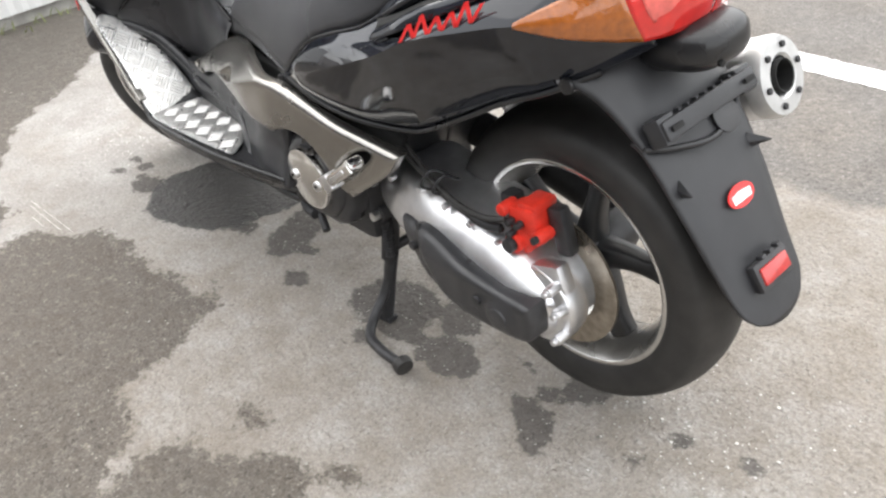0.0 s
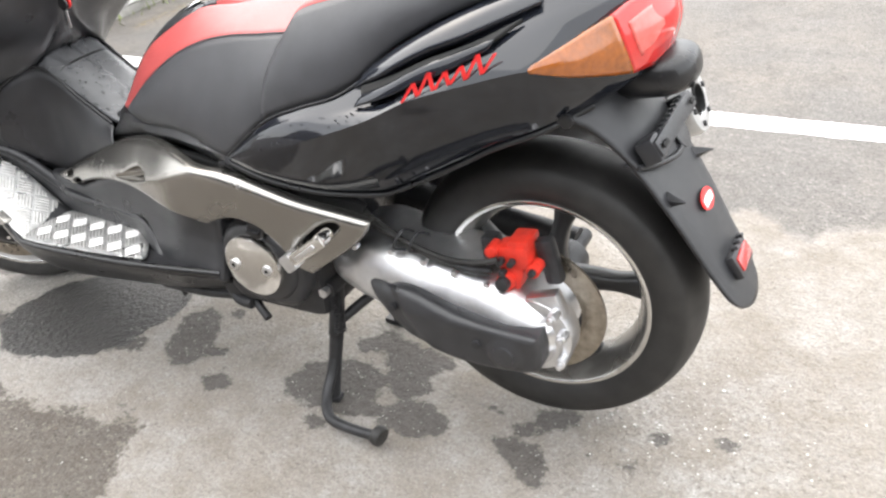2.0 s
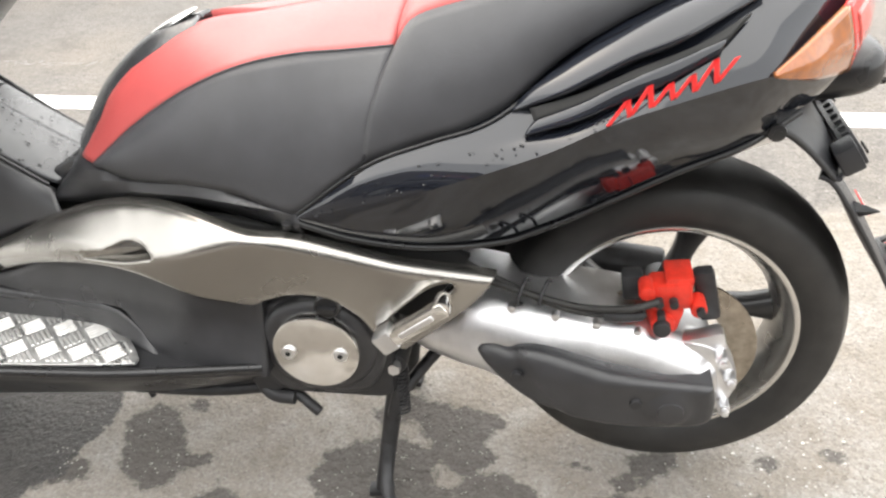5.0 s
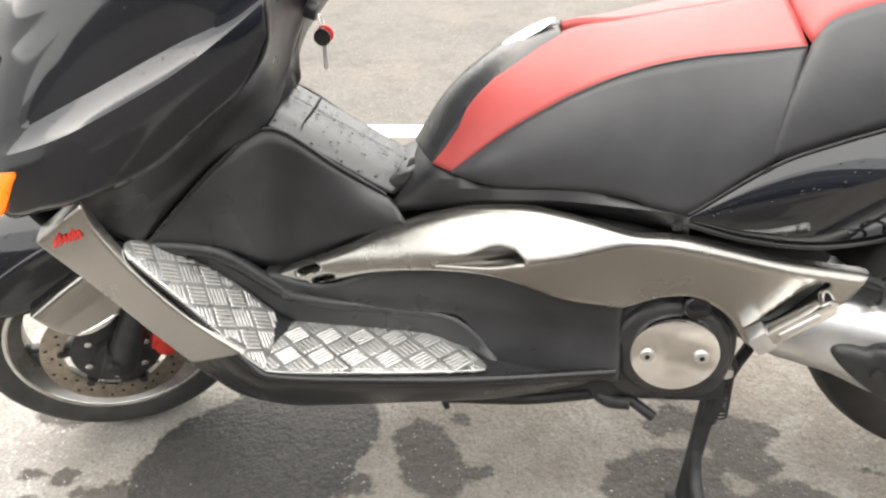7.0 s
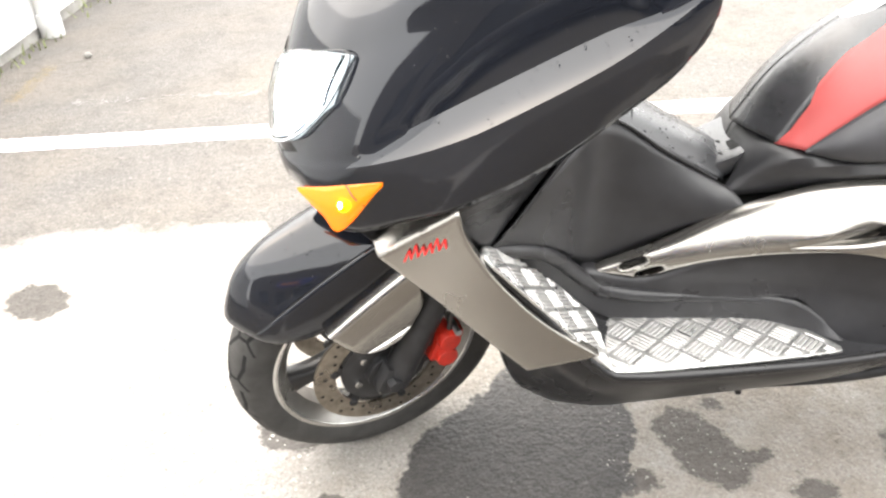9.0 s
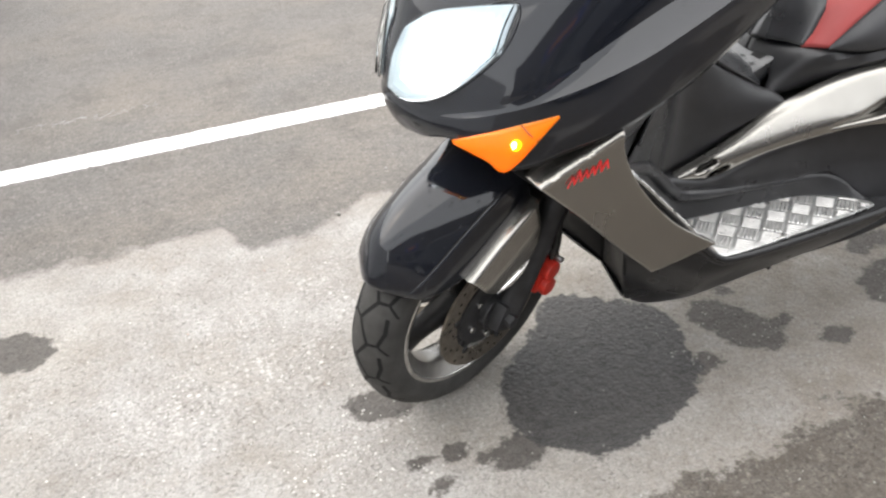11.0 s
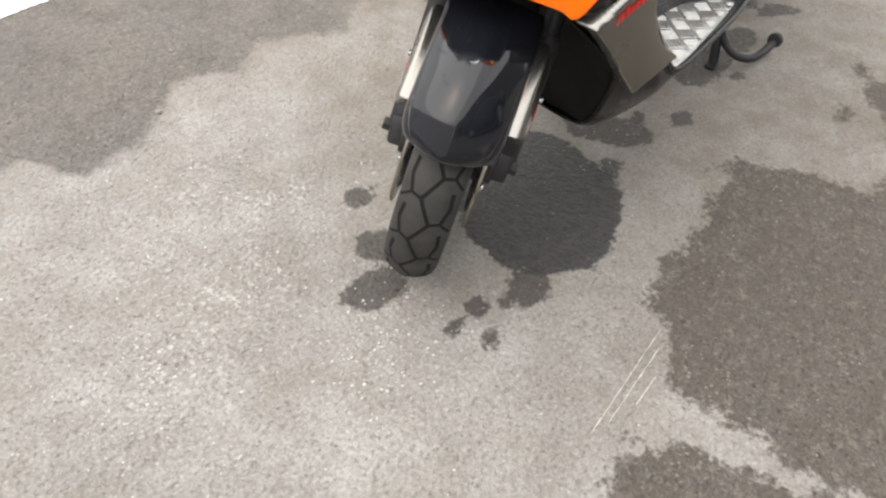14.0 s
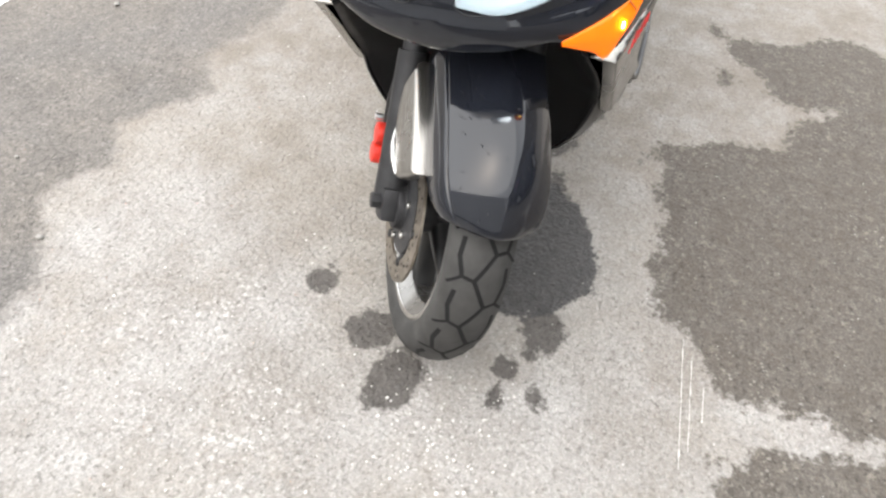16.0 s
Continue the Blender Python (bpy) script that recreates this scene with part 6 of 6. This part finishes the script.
for s in (1, -1):
    sig = skin("front_signal", [sig_top, sig_mid, sig_low], 24, 10, LIT_AMBER, scooter, "lit amber front indicator lens", solid=0.002, sides=(s,), out=(0.6, 1, 0), xf=Matrix.Translation((0.004, 0.006 * s, 0.0)))[0]
    bm = bmesh.new()
    bmesh.ops.create_uvsphere(bm, u_segments=16, v_segments=10, radius=0.0085, matrix=Matrix.Translation((1.541, 0.2445 * s, 0.664)) @ Matrix.Diagonal((1, 0.5, 1, 1)))
    part("signal_bulb", bm, BULB, sig)
    a, b = curve(sig_top, 20)[13], curve(sig_low, 20)[15]
    tube("lens_rib", [(x + 0.0065, (y + 0.0075) * s, z) for x, y, z in (a, (a + b) / 2 + np.array((0.002, 0.004, 0)), b)], 0.0013, AMBER, sig, "darker rib in the amber lens", seg=6, n=10)

# -- silver side arm of the fairing --
arm_outline = ring([(1.384, 0.680), (1.374, 0.62), (1.335, 0.545), (1.27, 0.467), (1.19, 0.407), (1.24, 0.383), (1.296, 0.358), (1.36, 0.425), (1.43, 0.503), (1.513, 0.587), (1.45, 0.632)], 150, (0, 4, 6, 9))


def arm_depth(x, z):
    over = max(0.0, (x - 1.384) * 0.585 + (z - 0.68) * 0.811 + 0.014)
    over = over * over / 0.014 if over < 0.007 else over - 0.0035
    return 0.293 - 0.2206 * (x - 1.381) + 0.184 * (z - 0.677) - 3.2 * over


panel("fairing_arm", arm_outline, arm_depth, SILVER, scooter, "champagne silver side arm of the fairing", rim=0.004, thick=0.016, cell=0.0045)
slanted_mark(scooter, DECAL, (1.466, 0.2552, 0.5785), (1.405, 0.2715, 0.606), 0.018, 12, (1, -1), 0.0065)

# -- leg shield, tunnel --
shield_out = [(1.395, 0.282, 0.665), (1.27, 0.282, 0.72), (1.172, 0.282, 0.79), (1.107, 0.282, 0.843), (1.068, 0.28, 0.905), (1.075, 0.265, 1.03), (1.1, 0.18, 1.16)]
shield_mid = [(1.38, 0.25, 0.60), (1.28, 0.205, 0.66), (1.19, 0.16, 0.745), (1.14, 0.14, 0.80), (1.105, 0.14, 0.89), (1.075, 0.14, 1.03), (1.08, 0.1, 1.16)]
shield_in = [(1.33, 0.2, 0.575), (1.235, 0.14, 0.665), (1.16, 0.092, 0.712), (1.145, 0.055, 0.765), (1.115, 0.045, 0.85), (1.055, 0.05, 0.96), (1.05, 0.05, 1.13)]
shield_c = [(1.25, 0.0, 0.69), (1.17, 0.0, 0.72), (1.135, 0.0, 0.738), (1.137, 0.0, 0.78), (1.105, 0.0, 0.85), (1.045, 0.0, 0.95), (1.045, 0.0, 1.12)]
skin("leg_shield", [shield_out, shield_mid, shield_in, shield_c], 60, 30, PLASTIC, scooter, "matt black inner leg shield", solid=0.004, out=(-1, 0.2, 0.2))
pocket_top = [(1.32, 0.215, 0.585), (1.222, 0.15, 0.672), (1.158, 0.095, 0.699), (1.06, 0.088, 0.633), (0.975, 0.088, 0.578)]
pocket_low = [(1.37, 0.215, 0.555), (1.26, 0.162, 0.52), (1.178, 0.104, 0.447), (1.06, 0.112, 0.505), (0.95, 0.13, 0.558)]
skin("tunnel_side", [pocket_top, pocket_low], 50, 0, PLASTIC, scooter, "matt black storage pocket side of the tunnel", steps=[(12, 0.008)], solid=0.004)
tun_edge = [(1.168, 0.09, 0.705), (1.06, 0.085, 0.636), (1.0, 0.084, 0.598), (0.972, 0.08, 0.582)]
tun_mid = [(1.158, 0.06, 0.722), (1.05, 0.055, 0.654), (0.99, 0.055, 0.615), (0.958, 0.05, 0.595)]
tun_c = [(1.155, 0.0, 0.727), (1.048, 0.0, 0.660), (0.985, 0.0, 0.622), (0.95, 0.0, 0.602)]
skin("tunnel_top", [tun_edge, tun_mid, tun_c], 30, 12, WET_PLASTIC, scooter, "rain-wet black top of the centre tunnel", solid=0.004, out=(0, 0.2, 1))
for s in (1, -1):
    tube("tunnel_seam", [(x, y * s, z) for x, y, z in [(1.31, 0.212, 0.594), (1.222, 0.151, 0.675), (1.158, 0.094, 0.703), (1.06, 0.088, 0.636), (0.985, 0.088, 0.586)]], 0.003, TRIM, scooter, "dark seam", seg=8, n=50)
    tube("floor_trim", [(x, y * s, z) for x, y, z in [(1.38, 0.228, 0.562), (1.33, 0.2, 0.549), (1.254, 0.159, 0.511), (1.178, 0.128, 0.43), (1.12, 0.142, 0.416), (1.0, 0.152, 0.408), (0.92, 0.163, 0.404), (0.86, 0.175, 0.386)]], [0.0125, 0.0125, 0.0125, 0.0125, 0.011, 0.008, 0.006, 0.003], PLASTIC, scooter, "raised black edge of the footboard", seg=12, n=40)
tube("tunnel_joint", [(1.122, 0.084, 0.676), (1.115, 0.055, 0.695), (1.11, 0.0, 0.7), (1.115, -0.055, 0.695), (1.122, -0.084, 0.676)], 0.0022, HOLE, scooter, seg=6, n=24)
part("tunnel_end", block((0.085, 0.142, 0.03), (0.946, 0, 0.604), (0, 24, 0), edge=0.01), WET_PLASTIC, scooter, "rain-wet latch plate before the seat")
# near-black blocks set on the plate in place of shaded openings
part("latch_slot", block((0.024, 0.03, 0.006), (0.944, 0.035, 0.6195), (0, 24, 0), edge=0.002), HOLE, scooter, "near-black block standing in for the shaded latch slot between tunnel and seat")
for lx, ly in ((0.968, 0.05), (0.962, 0.012), (0.925, 0.052)):
    part("latch_slit", block((0.005, 0.016, 0.004), (lx, ly, 0.6195 - 0.445 * (lx - 0.944)), (0, 24, 20), edge=0.001), HOLE, scooter)
# unseen near-black blocks added to stop views through the hollow body
part("dark_body_fill", block((0.62, 0.16, 0.24), (0.82, 0, 0.45), edge=0.03), HOLE, scooter)
part("dark_body_fill", block((0.28, 0.18, 0.1), (0.42, 0, 0.6), edge=0.03), HOLE, scooter)
part("dark_fairing_fill", block((0.16, 0.2, 0.3), (1.28, 0, 0.78), (0, -25, 0), edge=0.04), HOLE, scooter)

# -- key in the leg shield --
key = part("ignition_lock", rod(0.014, 0.02, (1.085, 0.03, 0.868), (0, 70, 0), seg=24, edge=0.003), DARK_METAL, scooter, "ignition lock with a hanging key")
tube("key_ring", [(1.07 + 0.002 * math.sin(a), 0.04 + 0.009 * math.cos(a), 0.853 + 0.011 * math.sin(a)) for a in np.linspace(0, 6.28, 13)[:-1]], 0.0012, ALLOY, key, seg=6, n=24, closed=True)
part("key_fob", rod(0.0135, 0.006, (1.07, 0.043, 0.83), (90, 0, 0), seg=24, edge=0.002), TRIM, key, "round black key head")
part("key_tag", rod(0.0135, 0.004, (1.067, 0.036, 0.833), (90, 0, 0), seg=24, edge=0.001), DECAL, key, "round red key tag")
part("key_blade", block((0.007, 0.002, 0.038), (1.069, 0.043, 0.799), (0, -3, 0), edge=0.0006), ALLOY, key)

# -- fork, front mudguard and front brakes, all turned with the bars --
for s in (1, -1):
    up = STEER_AXIS
    base = Vector((1.567, 0.103 * s, 0.255))
    leg = tube("fork_leg", [base, base + up * 0.13, base + up * 0.27], [0.029, 0.027, 0.027], DARK_METAL, scooter, "black fork leg", seg=20, xf=STEER)
    tube("fork_tube", [base + up * 0.25, base + up * 0.36, base + up * 0.47], 0.0205, DARK_METAL, leg, seg=18, xf=STEER)
    part("axle_clamp", block((0.05, 0.045, 0.06), (1.572, 0.1 * s, 0.268), (0, -27, 0), edge=0.01), DARK_METAL, leg, xf=STEER)
    part("axle_nut", rod(0.014, 0.02, (1.575, 0.128 * s, 0.273), (90, 0, 0), seg=6, edge=0.002), DARK_METAL, leg, xf=STEER)
    cal = part("front_caliper", block((0.05, 0.04, 0.075), (1.470, 0.103 * s, 0.315), (0, -20, 0), edge=0.01), RED, scooter, "bright red front brake caliper", xf=STEER)
    part("caliper_pot", rod(0.02, 0.035, (1.468, 0.118 * s, 0.335), (90, 0, 0), seg=20, edge=0.005), RED, cal, xf=STEER)
    part("caliper_pot", rod(0.02, 0.035, (1.474, 0.118 * s, 0.297), (90, 0, 0), seg=20, edge=0.005), RED, cal, xf=STEER)
    part("caliper_mount", block((0.07, 0.022, 0.03), (1.512, 0.1 * s, 0.335), (0, -20, 0), edge=0.006), DARK_METAL, cal, xf=STEER)
    part("caliper_pin", rod(0.006, 0.05, (1.455, 0.115 * s, 0.36), (90, 0, 0), seg=12), ALLOY, cal, xf=STEER)
    tube("front_brake_hose", [(1.465, 0.122 * s, 0.36), (1.46, 0.125 * s, 0.42), (1.45, 0.115 * s, 0.5), (1.40, 0.09 * s, 0.6)], 0.005, RUBBER, scooter, "black brake hose", seg=8, xf=STEER)


fend_c = [(1.812, 0.0, 0.437), (1.805, 0.0, 0.461), (1.783, 0.0, 0.507), (1.74, 0.0, 0.548), (1.68, 0.0, 0.573), (1.62, 0.0, 0.589), (1.55, 0.0, 0.598)]
fend_k = [(1.784, 0.053, 0.428), (1.772, 0.068, 0.446), (1.736, 0.08, 0.480), (1.664, 0.082, 0.522), (1.607, 0.081, 0.548), (1.53, 0.08, 0.58)]
fend_b = [(1.776, 0.057, 0.425), (1.757, 0.076, 0.420), (1.72, 0.086, 0.417), (1.665, 0.088, 0.419), (1.60, 0.089, 0.45), (1.51, 0.089, 0.50)]
crown = []
for q in np.linspace(-1, 1, 17):
    bend = abs(q) ** 1.7
    crown.append([(c[0] + (k[0] - c[0]) * bend, k[1] * q, c[2] + (k[2] - c[2]) * bend) for c, k in zip(curve(fend_c, 24), curve(fend_k, 24))])
skin("front_mudguard", crown, 60, 64, GLOSS, scooter, "glossy black front mudguard", solid=0.003, xf=STEER, sides=(1,), out=(0.5, 0, 1), angle=40)
skin("mudguard_side", [fend_b, fend_k], 50, 0, GLOSS, scooter, "glossy black side of the front mudguard", steps=[(10, 0.006)], solid=0.003, xf=STEER, angle=40)
cover_line = ring([(1.672, 0.424), (1.61, 0.464), (1.545, 0.502), (1.512, 0.52), (1.505, 0.44), (1.528, 0.395), (1.572, 0.373), (1.612, 0.364), (1.635, 0.378)], 80, (0, 3, 5, 8))
panel("fork_cover", cover_line, lambda x, z: 0.121 - 0.2 * max(0, z - 0.36 - (1.70 - x) * 0.6), SILVER, scooter, "silver fork cover on the front mudguard", rim=0.008, thick=0.02, cell=0.008, xf=STEER)
for s in (1, -1):
    tube("cover_lip", [(1.612, 0.1195 * s, 0.368), (1.585, 0.1205 * s, 0.374), (1.555, 0.1205 * s, 0.386), (1.532, 0.119 * s, 0.399)], [0.002, 0.0065, 0.007, 0.002], BRIGHT, scooter, "bright rounded lower lip of the fork cover", seg=10, xf=STEER, n=24)


# -- rain drops left on the panels --
def rain_wetting(curves, count, seed, xf=None, lo=0.0008, hi=0.002, parent=scooter):
    g, _ = sheet(curves, 60, 40)
    g = g.reshape(60, 40, 3)
    rng = random.Random(seed)
    v, f = [], []
    for k in range(count):
        i, j = rng.randrange(2, 57), rng.randrange(2, 37)
        p = Vector(g[i, j])
        a, b = Vector(g[i + 1, j]) - p, Vector(g[i, j + 1]) - p
        n = a.cross(b).normalized()
        if n.z < 0:
            n = -n
        p += a * rng.random() + b * rng.random()
        u = a.normalized()
        w = n.cross(u)
        r = rng.uniform(lo, hi)
        base = len(v)
        for ring_r, h in ((1.0, 0.0), (0.75, 0.45), (0.0, 0.62)):
            if ring_r == 0:
                v.append(tuple(p + n * (0.0035 + r * h)))
                continue
            for q in range(8):
                t = q * math.pi / 4
                v.append(tuple(p + n * (0.0035 + r * h) + (u * math.cos(t) * 1.3 + w * math.sin(t)) * r * ring_r))
        for q in range(8):
            e = (q + 1) % 8
            f += [(base + q, base + e, base + 8 + e, base + 8 + q), (base + 8 + q, base + 8 + e, base + 16)]
    ob = mesh_object("rain_wetting", v, f, DROP, parent, "scattered rain drops", xf=xf)
    return tagged(ob, kind="stuff")


rain_wetting([seat_nose, seat_mid], 45, 8)
rain_wetting([tun_edge, tun_mid, tun_c, [(x, -y, z) for x, y, z in tun_mid]], 90, 1)
rain_wetting([tail_wide[:7], tail_high[:7]], 60, 2, lo=0.0007, hi=0.0016)
rain_wetting([tail_low[:7], tail_wide[:7]], 30, 5, lo=0.0006, hi=0.0013)
rain_wetting(crown, 60, 3, STEER, 0.0006, 0.0014)
rain_wetting([nose_ledge[3:9], nose_up[3:9]], 45, 4, lo=0.0005, hi=0.0011)
rain_wetting([nose_crease[3:9], nose_ledge[3:9]], 25, 6, lo=0.0005, hi=0.0012)


# ---- dark car parked across the yard, seen mirrored in the glossy panels ----
def prism(outline, y0, y1, top_in=0.0, z0=0.0, z1=1.0, edge=0.03):
    """A side outline drawn out across the car, its upper part leaning in."""
    bm = bmesh.new()
    rows = []
    for y, s in ((y0, 1), (y1, -1)):
        rows.append([bm.verts.new((x, y + s * top_in * max(0.0, (z - z0) / (z1 - z0)), z)) for x, z in outline])
    n = len(outline)
    bm.faces.new(rows[0])
    bm.faces.new(rows[1][::-1])
    for i in range(n):
        bm.faces.new((rows[0][i], rows[1][i], rows[1][(i + 1) % n], rows[0][(i + 1) % n]))
    bmesh.ops.recalc_face_normals(bm, faces=bm.faces)
    sharp = [e for e in bm.edges if e.calc_face_angle(0) > 0.5]
    bmesh.ops.bevel(bm, geom=sharp, offset=edge, segments=3, profile=0.5, affect="EDGES", clamp_overlap=True)
    return bm


def parked_car():
    root = new("parked_car")
    root.location = (0.9, 3.0, 0)
    tagged(root, "dark parked car mirrored in the glossy black panels", "car")
    arch = lambda x: [(x + 0.37 * math.cos(t), 0.33 + 0.37 * math.sin(t)) for t in np.linspace(math.pi, 0, 13)]
    lower = [(-2.1, 0.33), *arch(-1.35), *arch(1.3), (2.1, 0.33), (2.16, 0.55), (2.08, 0.72), (1.5, 0.86), (0.95, 0.95), (-1.75, 0.98), (-2.1, 0.92), (-2.16, 0.6)]
    part("body", prism(lower, 0.0, 1.72, edge=0.02), CAR, root)
    part("cabin", prism([(1.0, 0.93), (0.35, 1.4), (-0.1, 1.46), (-0.9, 1.43), (-1.65, 0.96)], 0.05, 1.67, 0.2, 0.95, 1.45, 0.04), CAR, root)
    for s in (1, -1):
        for pts in ([(0.82, 0.98), (0.3, 1.34), (-0.18, 1.38), (-0.18, 0.98)], [(-0.26, 0.98), (-0.26, 1.38), (-0.85, 1.35), (-1.4, 1.0)]):
            bm = bmesh.new()
            side = lambda x, z, d: (x, 0.86 + s * (-0.81 + 0.4 * (z - 0.95) - d), z)
            bm.faces.new([bm.verts.new(side(x, z, 0.006)) for x, z in pts])
            part("side_window", bm, GLOSS, root, "dark side window", smooth=False)
        part("door_handle", block((0.16, 0.02, 0.025), (-0.1, 0.86 - 0.865 * s, 0.84), edge=0.006), CAR, root)
    part("windscreen", block((0.78, 1.2, 0.012), (0.675, 0.86, 1.18), (0, 35.9, 0), edge=0.003), GLOSS, root, "dark windscreen")
    part("sill", block((2.0, 1.66, 0.1), (0, 0.86, 0.3), edge=0.02), HOLE, root)
    for x in (-1.35, 1.3):
        for y in (0.09, 1.63):
            tyre = lathe("wheel", [(0.21, -0.09), (0.3, -0.1), (0.33, -0.05), (0.33, 0.05), (0.3, 0.1), (0.21, 0.09)], (x, y, 0.33), RUBBER, root, seg=40, closed=True)
            for k in range(9):
                a = 2 * math.pi * k / 9
                part("spoke", block((0.19, 0.03, 0.035), (x + 0.11 * math.cos(a), y - 0.07 if y < 1 else y + 0.07, 0.33 + 0.11 * math.sin(a)), (0, -math.degrees(a), 0), edge=0.008), ALLOY, tyre)
            lathe("rim", [(0.2, -0.1), (0.225, -0.1), (0.225, 0.1), (0.2, 0.1)], (x, y, 0.33), ALLOY, tyre, seg=40, closed=True)
    for y in (0.25, 1.47):
        part("headlamp", block((0.08, 0.36, 0.12), (2.1, y, 0.62), (0, -8, 0), edge=0.03), CHROME, root)
        part("rear_lamp", block((0.06, 0.34, 0.14), (-2.12, y, 0.75), edge=0.02), REFLECTOR, root)


parked_car()


# ---- dark building front across the yard, behind the parked car, mirrored in the panels ----
def building_front():
    brick = material("dark_brown_render", (0.10, 0.092, 0.085), 0.85, vary=0.3, scale=3, bump=0.4, bump_scale=40)
    doors = [(-3.2, -2.2, 0.0, 2.1), (3.6, 4.6, 0.0, 2.1)]
    windows = [(-1.4, 0.4, 1.0, 2.2), (1.2, 3.0, 1.0, 2.2), (5.6, 7.4, 1.0, 2.2)]
    openings = doors + windows
    xs = sorted({-9.0, 11.0, *[q for o in openings for q in o[:2]]})
    zs = sorted({0.0, 4.3, *[q for o in openings for q in o[2:]]})
    v, f = [], []
    for x0, x1 in zip(xs, xs[1:]):
        for z0, z1 in zip(zs, zs[1:]):
            if any(a <= x0 and x1 <= b and c <= z0 and z1 <= d for a, b, c, d in openings):
                continue
            i = len(v)
            for y in (7.2, 7.5):
                v += [(x0, y, z0), (x1, y, z0), (x1, y, z1), (x0, y, z1)]
            f += [(i, i + 1, i + 2, i + 3), (i + 7, i + 6, i + 5, i + 4), (i + 3, i + 2, i + 6, i + 7), (i, i + 4, i + 5, i + 1), (i, i + 3, i + 7, i + 4), (i + 1, i + 5, i + 6, i + 2)]
    wall = tagged(mesh_object("wall_opposite", v, f, brick, smooth=False), "dark rendered building front across the yard", "wall", kind="structure")
    for a, b, c, d in windows:
        part("pane", block((b - a, 0.02, d - c), ((a + b) / 2, 7.38, (c + d) / 2)), GLOSS, wall, "dark window pane")
    for a, b, c, d in doors:
        part("door_leaf", block((b - a, 0.05, d - c), ((a + b) / 2, 7.36, (c + d) / 2), edge=0.01), TRIM, wall, "dark door leaf")
    blue = material("blue_sign_paint", (0.03, 0.05, 0.25), 0.4, vary=0.05)
    orange = material("orange_sign_paint", (0.6, 0.22, 0.03), 0.4, vary=0.05)
    sign = part("sign_board", block((2.2, 0.06, 0.6), (3.4, 7.16, 2.75), edge=0.01), blue, None)
    part("sign_band", block((1.3, 0.02, 0.22), (3.4, 7.12, 2.75), edge=0.005), orange, sign, "plain orange band")
    tagged(sign, "blue sign board with an orange band on the building", "sign")


building_front()
